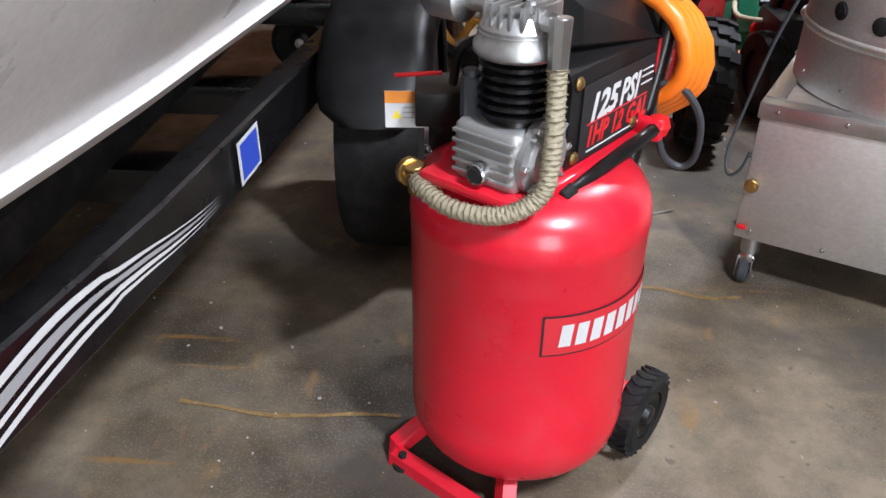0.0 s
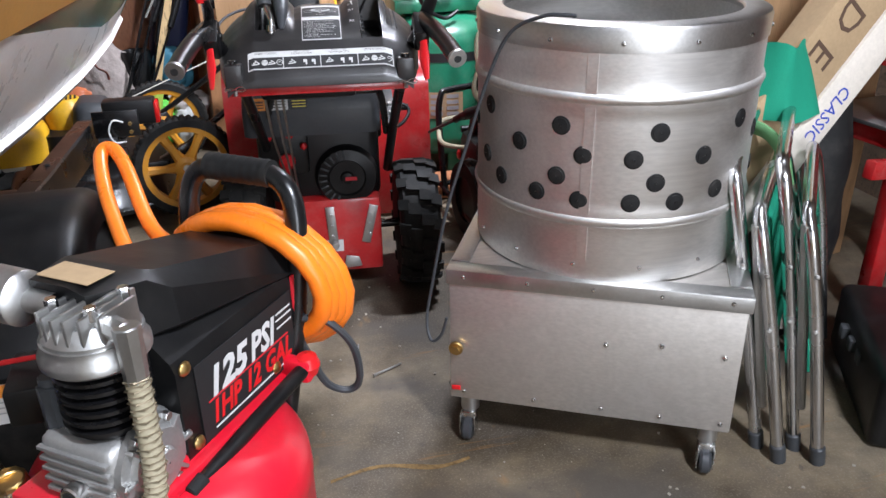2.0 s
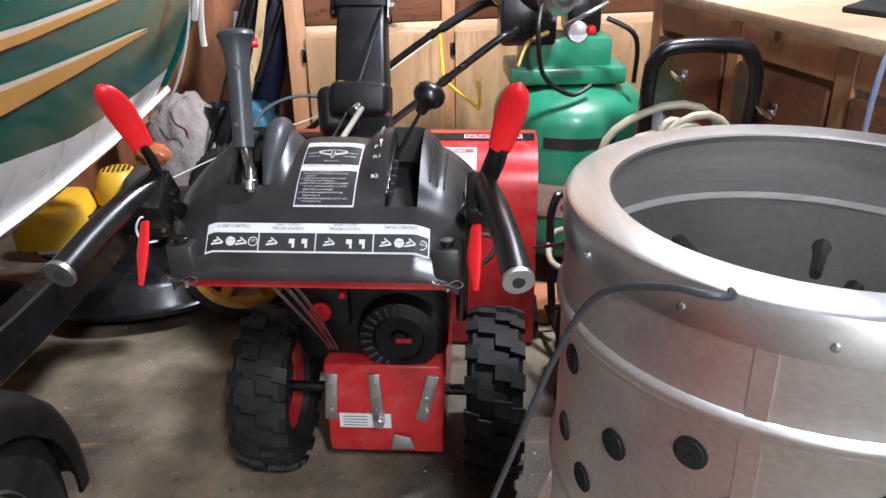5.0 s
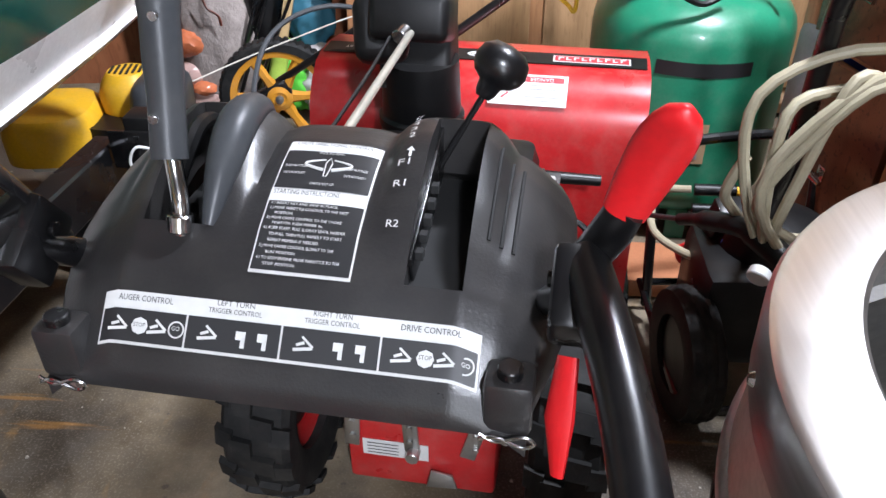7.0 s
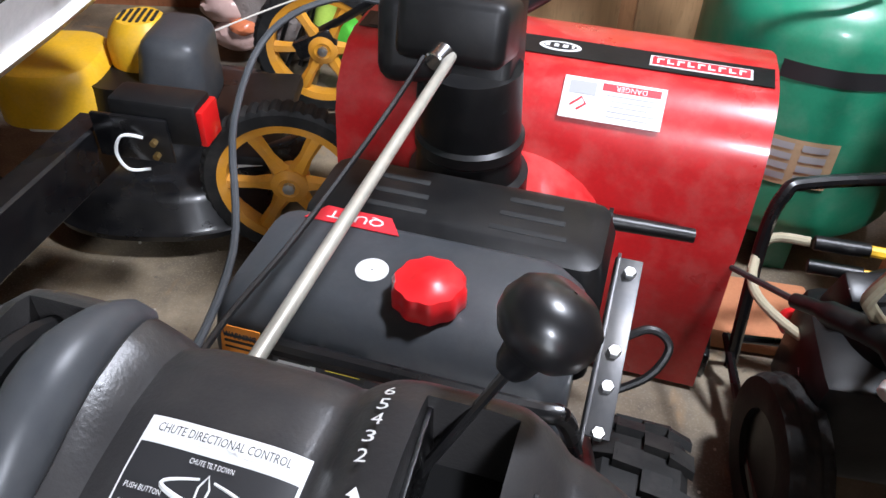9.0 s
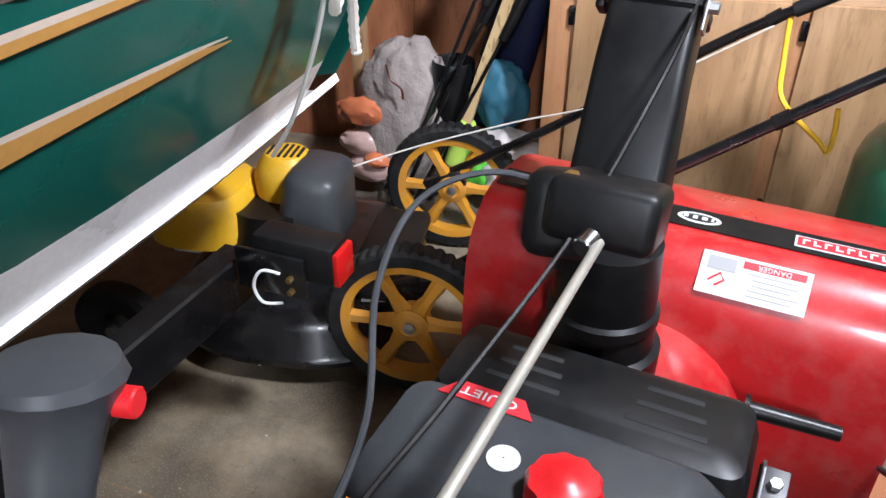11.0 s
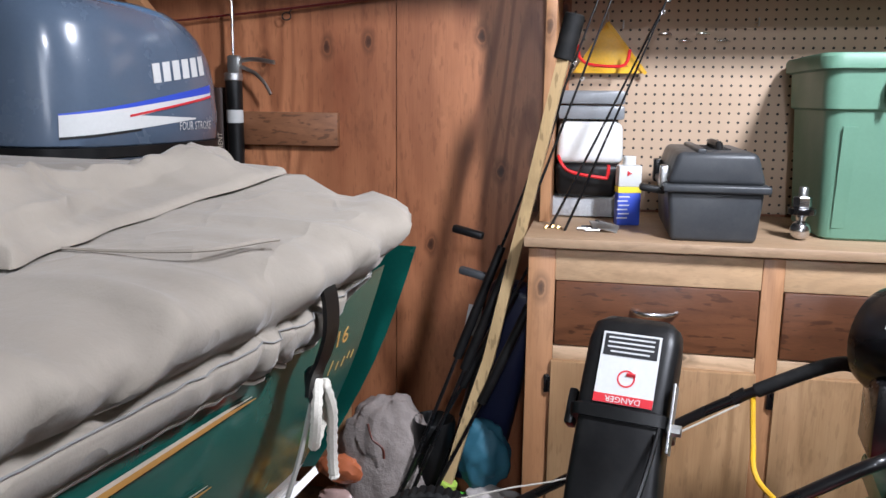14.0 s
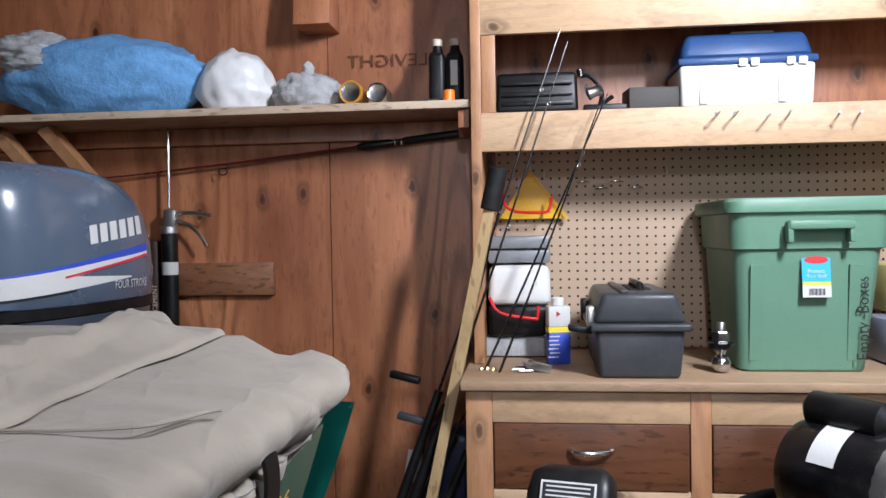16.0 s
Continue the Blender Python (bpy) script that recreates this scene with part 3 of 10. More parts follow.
def boat():
    b = thing("motorboat", (BC, 0.4, 0.46), "teal and white fibreglass fishing boat on a trailer", "boat")
    ys = [-2.0 + 4.78 * i / 40 for i in range(41)]

    def side(s0, s1, n, out=0.0, ya=-2.0, yb=2.78):
        bm = bm_new()
        for sg in (1, -1):
            rows = []
            for y in [v for v in ys if ya <= v <= yb]:
                row = []
                for k in range(n + 1):
                    lo, hi = (f(y) if callable(f) else f for f in (s0, s1))
                    p = hull_point(y, lo + (hi - lo) * k / n)
                    p.x += out
                    if sg < 0:
                        p.x = 2 * BC - p.x
                    row.append(p)
                rows.append(row)
            rings(bm, rows, closed=False, cap=False)
        return bm

    band = lambda y: lerp_table(BAND, y)
    part("lower_side", side(0, band, 4), GEL_W, b, "white gelcoat lower side")
    part("upper_side", side(band, 1, 8), TEAL, b, "glossy teal upper side")
    bm = bm_new()
    for sg in (1, -1):
        rows = []
        for y in ys:
            x, z = lerp_table(CHINE, y), lerp_table(CHZ, y)
            prof = [(x, z), (x + 0.006, z - 0.012), (x - 0.012, z - 0.03), (BC + (x - BC) * 0.5, z - 0.1), (BC, z - 0.19)]
            rows.append([(px if sg > 0 else 2 * BC - px, y, pz) for px, pz in prof])
        rings(bm, rows, closed=False, cap=False)
    part("bottom", bm, GEL_W, b, "white gelcoat bottom")
    # transom
    bm = bm_new()
    y = 2.78
    pr = [hull_point(y, k / 8) for k in range(9)]
    face = [(BC, y, 0.5)] + pr + [(2 * BC - p.x, y, p.z) for p in pr[::-1]]
    bm.faces.new([bm.verts.new(p) for p in face])
    part("transom", bm, TEAL, b)
    # stripes along the side
    for s0, s1, ya, yb, mt in (((0.765, 0.785), (0.83, 0.8), 1.0, 2.37, GOLD), ((0.83, 0.8), (0.87, 0.812), 1.0, 2.36, TAN), ((0.53, 0.55), (0.72, 0.568), 1.0, 2.33, GOLD), ((0.72, 0.568), (0.76, 0.58), 1.0, 2.32, TAN)):
        f = lambda pr, a=ya, bb=yb: (lambda yy: pr[0] + (pr[1] - pr[0]) * (yy - a) / (bb - a))
        bm = bm_new()
        rows = []
        for i in range(25):
            yy = ya + (yb - ya) * i / 24
            lo, hi = f(s0)(yy), f(s1)(yy)
            if i == 24:
                hi = lo + 0.004
            row = []
            for k in range(3):
                p = hull_point(yy, lo + (hi - lo) * k / 2)
                p.x += 0.003
                row.append(p)
            rows.append(row)
        rings(bm, rows, closed=False, cap=False)
        part("stripe", bm, mt, b)
    # model number and a script flourish in gold
    side_m = basis_m((0.7935, 2.53, 1.008), (0.02, 1, 0.06), (0.25, 0, 1))
    writing("hull_number", "16", side_m @ pose(0, 0, 0.004), 0.032, GOLD, b, 0.03)
    bm = bm_new()
    for q, w in (((-0.026, 0.0), 0.02), ((-0.008, -0.004), 0.012), ((0.008, -0.004), 0.014), ((0.022, 0.0), 0.01), ((0.034, -0.003), 0.012)):
        plate(bm, side_m @ pose(q[0] + 0.006, -0.034 + q[1], 0.005, 0, 0, 62), w, 0.0028, 0.0006)
    part("hull_script", bm, GOLD, b)
    return b


boat()


def wrinkle(p, a):
    q = Vector((p[0] * 3.1, p[1] * 2.2, p[2] * 5))
    return a * (noise.noise(q) * 0.7 + 0.5 * noise.noise(q * 2.3 + Vector((7, 1, 3))) + 0.35 * abs(noise.noise(Vector((p[0] * 5, p[1] * 11, p[2] * 4)))))


def boat_cover():
    c = thing("boat_cover", (BC, 1.5, 1.1), "beige canvas boat cover with gathered hem and loose folds on top", "boat cover")
    outer = [(0.985, -0.04), (0.996, -0.034), (1.008, -0.02), (1.014, -0.006), (1.012, 0.002), (1.0, 0.008), (1.006, 0.013), (1.019, 0.024), (1.028, 0.036), (1.03, 0.048), (1.022, 0.06), (1.003, 0.069), (0.975, 0.076), (0.94, 0.08), (0.9, 0.083), (0.84, 0.086), (0.75, 0.088), (0.62, 0.09), (0.48, 0.09), (0.3, 0.09), (0.12, 0.09), (0.0, 0.09)]
    full = outer + [(-a, z) for a, z in outer[-2::-1]]
    top_z = lambda y: lerp_table(GUZ, min(y, 2.78)) + 0.09 + 0.018 * min(1, max(0, (y - 2.45) / 0.22))

    def skin(y, k):
        a, z = full[k]
        yc = min(y, 2.78)
        gx, gz = lerp_table(GUN_X, yc), lerp_table(GUZ, yc)
        s = 1 if a >= 0 else -1
        near = 1 - min(1, max(0, (abs(a) - 0.9) / 0.09))
        h = abs(a) + lerp_table([(-3, -0.02), (1.6, -0.02), (2.04, 0), (2.36, 0.016), (2.47, 0.016), (2.7, -0.002)], y) * (abs(a) > 0.9)
        h *= 1 - 0.03 * max(0, (y - 2.69) / 0.05) ** 2
        if z < 0.012:
            z += 0.07 * max(0, (y - 2.46) / 0.25) * (1 if z < 0 else 0.8)
            gather = math.exp(-((y - 2.38) / 0.13) ** 2)
            h += (0.007 * gather * math.sin(y * 170 + 3 * noise.noise(Vector((y * 9, z * 30, 0)))) + 0.003 * noise.noise(Vector((y * 40, z * 60, 2))))
            z += 0.004 * gather * math.sin(y * 120 + 1)
        else:
            z += 0.012 * max(0, (y - 2.46) / 0.25) * (abs(a) > 0.95)
        p = Vector((BC + s * h * (gx - BC), y, gz + z))
        if z > 0.012 and abs(a) > 0.88:
            q = Vector((y * 7.5 + p.z * 4, p.z * 5, 3))
            w = 0.014 * noise.noise(q) + 0.012 * noise.noise(Vector((y * 19 + p.z * 12, p.z * 9, 8))) - 0.006 * max(0, 1 - abs(noise.noise(Vector((y * 6 - p.z * 9, 0, 5)))) / 0.07)
            for q, yk in enumerate((1.35, 1.52, 1.63, 1.8, 1.92, 2.06, 2.15, 2.27, 2.36, 2.5, 2.6)):
                d = y - yk + (0.5 if q % 2 else -0.8) * (p.z - 1.1)
                w += (0.016 if q % 3 else 0.024) * (math.exp(-(d / 0.008) ** 2) if d < 0 else math.exp(-(d / 0.04) ** 2)) * (0.3 + 0.7 * abs(math.sin(q * 2.3)))
            p.x += s * w
            p.z += 0.35 * w
        elif abs(a) <= 0.88:
            p.z += 0.018 * min(1, max(0, (y - 2.45) / 0.22)) + 0.004 * noise.noise(Vector((p.x * 5, y * 4, 0))) + 0.002 * noise.noise(Vector((p.x * 13 + y * 4, y * 8, 4))) + 0.003 * max(0, 1 - 4 * abs(noise.noise(Vector((p.x * 3, y * 6 + p.x * 2, 14))))) - 0.004 * max(0, 1 - abs(noise.noise(Vector((p.x * 2 + y, y * 3, 6)))) / 0.05)
        return p
    ys = [-2.05 + 2.85 * i / 24 for i in range(24)] + [0.8 + 1.94 * i / 190 for i in range(191)]
    rows = [[skin(y, k) for k in range(len(full))] for y in ys]
    rows.append([Vector((p.x * 0.995, p.y + 0.01, p.z - (0.02 if 5 < k < len(full) - 6 else 0.0))) for k, p in enumerate(rows[-1])])
    bm = bm_new()
    rings(bm, rows, closed=False, cap=False)
    part("canvas", bm, CANVAS, c, angle=120)
    bm = bm_new()
    tube(bm, [r[0] + Vector((-0.001, 0, -0.001)) for r in rows[20:-1]], 0.0045, 6)
    part("hem", bm, CANVAS, c)
    bm = bm_new()
    tube(bm, [r[4] + Vector((0.0012, 0, 0.0005)) for r in rows[20:-1]], 0.0011, 5)
    part("stitching", bm, surf("grey_thread", (0.2, 0.19, 0.18), 0.8), c)
    # loose canvas folded back over the stern end, its edge lying along the side
    bm = bm_new()
    rr = []
    nu, nv = 110, 90
    crest = [(2.1, 0.05), (2.28, 0.056), (2.38, 0.04), (2.46, 0.02), (2.53, 0.008), (2.58, 0.016), (2.63, 0.036), (2.67, 0.014), (2.7, 0.004), (2.76, 0.0)]
    for i in range(nu + 1):
        u = (i / nu) ** 1.6
        row = []
        for k in range(nv + 1):
            v = k / nv
            d = 1.2 * u
            y = 2.19 + 0.545 * v + 0.035 * (1 - v) * noise.noise(Vector((d * 7, 1, 1)))
            edge = 0.6 + 0.05 * math.exp(-(v / 0.12) ** 2) + 0.012 * math.sin(v * 9) + 0.01 * noise.noise(Vector((v * 7, 0, 9)))
            x = edge - d
            z = top_z(y) + 0.001
            top = lerp_table(crest, y)
            cd = 0.09 + 0.02 * math.sin(11 * y)
            e = d - cd
            rise = top * (math.exp(-(e / 0.05) ** 2) if e < 0 else 0.2 + 0.8 * math.exp(-(e / 0.05) ** 2))
            for q in range(4):
                dk = 0.03 + 0.035 * q + (0.16 - 0.07 * q) * (y - 2.2) + 0.012 * math.sin(13 * y + 2.1 * q)
                f = d - dk
                hk = 0.013 * max(0.1, 0.7 + noise.noise(Vector((y * 5, q * 3.3, 2))))
                rise += hk * (math.exp(-(f / 0.006) ** 2) if f < 0 else math.exp(-f / 0.022))
            for q in range(5):
                yk = 2.26 + 0.1 * q + (0.5 - 0.16 * q) * (d - 0.1)
                f = y - yk
                rise += 0.008 * min(1, d / 0.1) * math.exp(-max(0, d - 0.15) / 0.1) * (math.exp(-(f / 0.01) ** 2) if f < 0 else math.exp(-f / 0.035))
            rise += 0.004 * noise.noise(Vector((x * 11, y * 14, 5)))
            lip = min(1, d / 0.014, v / 0.03)
            row.append((x, y, z + (0.009 + max(0, rise)) * math.sqrt(max(0, lip * (2 - lip)))))
        rr.append(row)
    rings(bm, rr, closed=False, cap=False)
    part("loose_fold", bm, CANVAS, c, angle=120)
    # double seam across the top
    bm = bm_new()
    for off in (0, 0.008):
        tube(bm, [(x - off, y, top_z(y) + 0.001) for x, y in [(p.x, p.y) for p in smooth_path([(0.622, 2.275, 0), (0.692, 2.286, 0), (0.755, 2.310, 0), (0.776, 2.338, 0), (0.792, 2.375, 0), (0.801, 2.385, 0)], 6)]], 0.0016, 5)
    part("seam", bm, CANVAS, c)
    # strap and buckle over the side
    bm = bm_new()
    rows = []
    for p in smooth_path([(0.816, 2.432, 1.112), (0.824, 2.434, 1.098), (0.825, 2.44, 1.075), (0.822, 2.444, 1.045), (0.812, 2.446, 1.015), (0.8, 2.448, 0.99), (0.797, 2.446, 0.968)], 5):
        rows.append([p + Vector((0.007, -0.024, 0.002)), p + Vector((0.012, -0.024, 0.002)), p + Vector((0.012, 0.006, 0)), p + Vector((0.007, 0.006, 0))])
    rings(bm, rows)
    part("strap", bm, BLACK_P, c, "black webbing strap")
    bm = bm_new()
    tube(bm, smooth_path([(0.804, 2.43, 0.995), (0.808, 2.432, 0.962), (0.808, 2.45, 0.96), (0.804, 2.456, 0.99)], 4, True), 0.004, 6, True)
    part("buckle", bm, BLACK_M, c)


boat_cover()


def rope():
    bm = bm_new()
    P = smooth_path([(0.81, 2.443, 0.985), (0.815, 2.430, 0.955), (0.81, 2.435, 0.925), (0.80, 2.450, 0.9), (0.8, 2.470, 0.925), (0.808, 2.465, 0.965), (0.813, 2.453, 0.975), (0.813, 2.470, 0.94), (0.805, 2.485, 0.9), (0.8, 2.495, 0.86), (0.8, 2.499, 0.835)], 6)
    tube(bm, P, [0.006 + 0.0013 * (i % 2) for i in range(len(P))], 8)
    solid("rope", bm, ROPE, "knotted white rope hanging from the boat strap", "rope")
    bm = bm_new()
    P = smooth_path([(0.806, 2.44, 0.97), (0.792, 2.42, 0.88), (0.765, 2.4, 0.79), (0.735, 2.39, 0.735)], 6)
    tube(bm, P, 0.0032, 6)
    solid("rope", bm, CORD, "thin grey tie rope from boat strap to trailer", "rope")


rope()


def outboard():
    o = thing("outboard_motor", (BC, 3.1, 0.6), "slate blue four stroke outboard motor behind the boat", "outboard motor")
    cx, cy, P = -0.1, 3.108, 3.2
    shape = ((1.2, 0.195, 0.272, 0), (1.205, 0.2, 0.28, 0), (1.26, 0.202, 0.282, 0), (1.33, 0.2, 0.278, -0.003), (1.39, 0.195, 0.268, -0.012), (1.43, 0.186, 0.252, -0.025), (1.46, 0.172, 0.232, -0.04), (1.482, 0.15, 0.205, -0.055), (1.496, 0.115, 0.165, -0.065), (1.502, 0.06, 0.09, -0.07), (1.503, 0.01, 0.01, -0.07))

    def ring(z, wx, wy, dy, n=56):
        pts = []
        for k in range(n):
            a = 2 * math.pi * k / n
            ca, sa = math.cos(a), math.sin(a)
            pts.append((cx + wx * math.copysign(abs(ca) ** (2 / P), ca), cy + dy + wy * math.copysign(abs(sa) ** (2 / P), sa), z))
        return pts
    bm = bm_new()
    rings(bm, [ring(*r) for r in shape])
    cowl = part("cowl", bm, MOTOR, o, "glossy slate blue cowl", angle=50)
    bm = bm_new()
    rings(bm, [ring(z, w, h, 0) for z, w, h in ((1.178, 0.19, 0.27), (1.18, 0.2, 0.282), (1.2, 0.2, 0.282), (1.203, 0.19, 0.27))])
    part("seal_band", bm, BLACK_P, o)
    bm = bm_new()
    rings(bm, [ring(z, w, h, 0) for z, w, h in ((0.98, 0.13, 0.2), (1.05, 0.17, 0.24), (1.1, 0.19, 0.268), (1.177, 0.195, 0.276))])
    part("lower_cowl", bm, MOTOR_D, o, "darker lower cowl")

    def side_x(y, z, out):
        for (z0, w0, h0, d0), (z1, w1, h1, d1) in zip(shape, shape[1:]):
            if z <= z1:
                s = max(0, (z - z0) / (z1 - z0))
                w, h, d = w0 + (w1 - w0) * s, h0 + (h1 - h0) * s, d0 + (d1 - d0) * s
                break
        u = min(0.999, abs(y - cy - d) / h)
        return cx + w * (1 - u ** P) ** (1 / P) + out

    def strip(ya, yb, low, high, mt, name, out=0.0015, n=22):
        bm = bm_new()
        rows = []
        for i in range(n + 1):
            s = i / n
            y = ya + (yb - ya) * s
            a, b = low[0] + (low[1] - low[0]) * s, high[0] + (high[1] - high[0]) * s
            rows.append([(side_x(y, a + (b - a) * k / 3, out), y, a + (b - a) * k / 3) for k in range(4)])
        rings(bm, rows, closed=False, cap=False)
        part(name, bm, mt, cowl)
    strip(2.86, 3.276, (1.263, 1.31), (1.266, 1.328), BLUE_L, "blue_stripe")
    strip(2.86, 3.02, (1.222, 1.236), (1.263, 1.281), WHITE, "white_stripe")
    strip(3.02, 3.276, (1.262, 1.302), (1.281, 1.31), WHITE, "white_stripe")
    strip(3.02, 3.2, (1.236, 1.251), (1.262, 1.254), WHITE, "white_stripe")
    strip(2.99, 3.276, (1.259, 1.299), (1.2635, 1.3045), RED_L, "red_stripe", 0.0022)
    strip(2.86, 3.02, (1.217, 1.231), (1.222, 1.235), SHADE_BLACK, "dark_line", 0.0016)
    for k in range(6):
        y = 3.065 + 0.033 * k
        strip(y, y + 0.024, (1.327 + 0.004 * k, 1.33 + 0.004 * k), (1.367 + 0.0045 * k, 1.37 + 0.0045 * k), WHITE, "maker_mark", 0.0018, 4)
    w = writing("four_stroke", "FOUR STROKE", pose(3.2, 1.236, 0), 0.027, WHITE_P, cowl, 0.125)
    wm = WORLDS[o.name]
    for v in w.data.vertices:
        q = wm @ v.co
        v.co = wm.inverted() @ Vector((side_x(q.x, q.y, 0.004), q.x, q.y))
    bm = bm_new()
    box(bm, (cx, cy - 0.02, 0.78), (0.16, 0.26, 0.5), bev=0.05, segs=3, taper=(1.2, 1.1))
    part("leg", bm, MOTOR_D, o)
    bm = bm_new()
    box(bm, (cx, 2.85, 0.95), (0.22, 0.1, 0.3), bev=0.02)
    part("bracket", bm, BLACK_M, o)
    bm = bm_new()
    cyl(bm, (0.085, 3.085, 1.145), (0.106, 3.085, 1.145), 0.017, seg=20)
    part("drain_cap", bm, BLACK_P, o)


outboard()


def trailer():
    t = thing("boat_trailer", (0.2, 1.3, 0), "black steel boat trailer with fender, lamps and striped rail", "trailer")
    rail = [(0.06, -0.9), (0.2, -0.2), (0.3, 0.35), (0.37, 0.8), (0.4, 1.1), (0.43, 1.6), (0.455, 2.1), (0.485, 2.62)]
    for sg in (1, -1):
        bm = bm_new()
        secs = []
        for x, y in rail:
            px = x if sg > 0 else 2 * BC - x
            d = -0.048 * min(1, max(0, (y - 1.1) / 0.9))
            secs.append([(px + dx, y, z + d) for dx, z in ((-0.022, 0.36), (0.022, 0.36), (0.026, 0.365), (0.026, 0.455), (0.022, 0.46), (-0.022, 0.46), (-0.026, 0.455), (-0.026, 0.365))])
        rings(bm, secs)
        r = part("side_rail", bm, BLACK_M, t, "glossy black box section rail", angle=30)
        if sg > 0:
            rail_near = r
    for y in (0.35, 1.02, 1.38, 2.0):
        bm = bm_new()
        a = lerp_table([(yy, xx) for xx, yy in rail], y)
        box(bm, (BC, y, 0.385), (2 * (a - BC) - 0.04, 0.075, 0.06), bev=0.006)
        part("cross_member", bm, BLACK_M, t)
    # flowing striped decal on the rail
    for k, (mt, off, wd) in enumerate(((WHITE, 0.022, 0.010), (GREY_L, 0.004, 0.014), (WHITE, -0.014, 0.010), (WHITE, -0.03, 0.008))):
        bm = bm_new()
        rows = []
        for i in range(24):
            s = i / 23
            y = 0.35 + 0.6 * s
            x = lerp_table([(yy, xx) for xx, yy in rail], y) + 0.0275
            fade = min(1, 1.6 * (1 - s))
            z = 0.398 + 0.03 * math.sin(s * 5.2 - 0.8) * 0.8 + off * (0.35 + 0.65 * fade) * (1.0 if s < 0.55 else 0.8) + 0.035 * max(0, s - 0.6)
            h = wd * fade * (0.6 + 0.5 * abs(math.sin(s * 4 + k)))
            rows.append([(x, y, z - h / 2), (x, y, z + h / 2)])
        rings(bm, rows, closed=False, cap=False)
        part("decal_stripe", bm, mt, rail_near)
    bm = bm_new()
    m = basis_m((0.427, 1.06, 0.412), (0.06, 1, 0), (0, 0, 1))
    plate(bm, m, 0.09, 0.07, 0.001)
    lab = part("sticker", bm, WHITE, rail_near, "blue and white sticker")
    bm = bm_new()
    plate(bm, m @ Matrix.Translation((0, 0, 0.0011)), 0.074, 0.058, 0.0006)
    part("blue_field", bm, BLUE_L, lab)
    # wheel, rim and fender
    for sg in (1, -1):
        cx = 0.585 if sg > 0 else 2 * BC - 0.585
        m = Matrix.Translation((cx, 1.55, 0.26)) @ AXES["x"]
        bm = bm_new()
        lathe(bm, [(0.15, -0.075), (0.2, -0.088), (0.243, -0.08), (0.258, -0.06), (0.262, 0), (0.258, 0.06), (0.243, 0.08), (0.2, 0.088), (0.15, 0.075)], m, 48, ring=True)
        w = part("wheel", bm, RUBBER, t, "worn black tyre on a white steel rim")
        bm = bm_new()
        lathe(bm, [(0.153, 0.082), (0.158, 0.078), (0.148, 0.06), (0.13, 0.045), (0.1, 0.052), (0.06, 0.07), (0.045, 0.072), (0.043, 0.1), (0.001, 0.104)], m, 40, cap=False)
        rim = part("rim", bm, DULL, w, "silver painted steel rim")
        for k in range(5):
            bm = bm_new()
            a = 2 * math.pi * k / 5
            cyl(bm, m @ Vector((0.033 * math.cos(a) * 2, 0.033 * math.sin(a) * 2, 0.066)), m @ Vector((0.066 * math.cos(a), 0.066 * math.sin(a), 0.085)), 0.009, seg=6)
            part("lug_nut", bm, CHROME, rim)
        bm = bm_new()
        rows = []
        for a in range(22, 189, 7):
            ca, sa = math.cos(radians(a)), math.sin(radians(a))
            rad = 0.298 if 35 < a < 145 else 0.303
            y, z = 1.55 - rad * ca * 1.02, 0.26 + rad * max(sa, -0.2) * 0.985
            w0, w1 = (cx - 0.115, cx + 0.105) if sg > 0 else (cx + 0.115, cx - 0.105)
            ny, nz = -ca, sa
            sgn = 1 if w1 > w0 else -1
            g = max(0, 1 - (a - 22) / 21)
            taper = 0.05 * (1 - math.sqrt(max(0, 1 - g * g)))
            w0, w1 = w0 + taper * sgn, w1 - taper * sgn
            arc = [(0.045 * (1 - math.sin(radians(b))), -0.045 * (1 - math.cos(radians(b)))) for b in (0, 18, 36, 54, 72, 90)]
            prof = [(w0 + 0.002 * sgn, -0.05), (w0, -0.045)] + [(w0 + o * sgn, d) for o, d in arc[::-1]] + [(w1 - o * sgn, d) for o, d in arc] + [(w1, -0.066), (w1 - 0.006 * sgn, -0.066), (w1 - 0.008 * sgn, -0.045), (w1 - 0.045 * sgn, -0.009), (w0 + 0.045 * sgn, -0.009), (w0 + 0.008 * sgn, -0.045)]
            rows.append([(x, y + ny * d, z + nz * d) for x, d in prof])
        rings(bm, rows)
        part("fender", bm, BLACK_P, t, "moulded black plastic fender")
    # tail lamp
    for sg in (1, -1):
        cx = 0.618 if sg > 0 else 2 * BC - 0.618
        bm = bm_new()
        box(bm, (cx, 2.615, 0.433), (0.15, 0.06, 0.075), bev=0.008)
        lamp = part("tail_lamp", bm, BLACK_P, t, "black box tail lamp with red lens")
        bm = bm_new()
        box(bm, (cx + 0.077 * sg, 2.617, 0.428), (0.014, 0.056, 0.064), bev=0.004)
        part("lens", bm, TAIL, lamp)
        bm = bm_new()
        box(bm, (cx - 0.04 * sg, 2.58, 0.405), (0.13, 0.008, 0.08), bev=0.002)
        part("lamp_bracket", bm, BLACK_M, t)
        bm = bm_new()
        tube(bm, smooth_path([(cx - 0.02, 2.575, 0.41), (cx - 0.045, 2.56, 0.42), (cx - 0.06, 2.555, 0.39), (cx - 0.05, 2.56, 0.355), (cx - 0.02, 2.575, 0.35)], 5), 0.0028, 6)
        part("wire", bm, WHITE_P, t)
        for dz in (0.0, 0.025):
            bm = bm_new()
            cyl(bm, (cx + 0.0, 2.58, 0.38 + dz), (cx + 0.0, 2.566, 0.38 + dz), 0.006, seg=6)
            part("bolt", bm, BRASS, t)
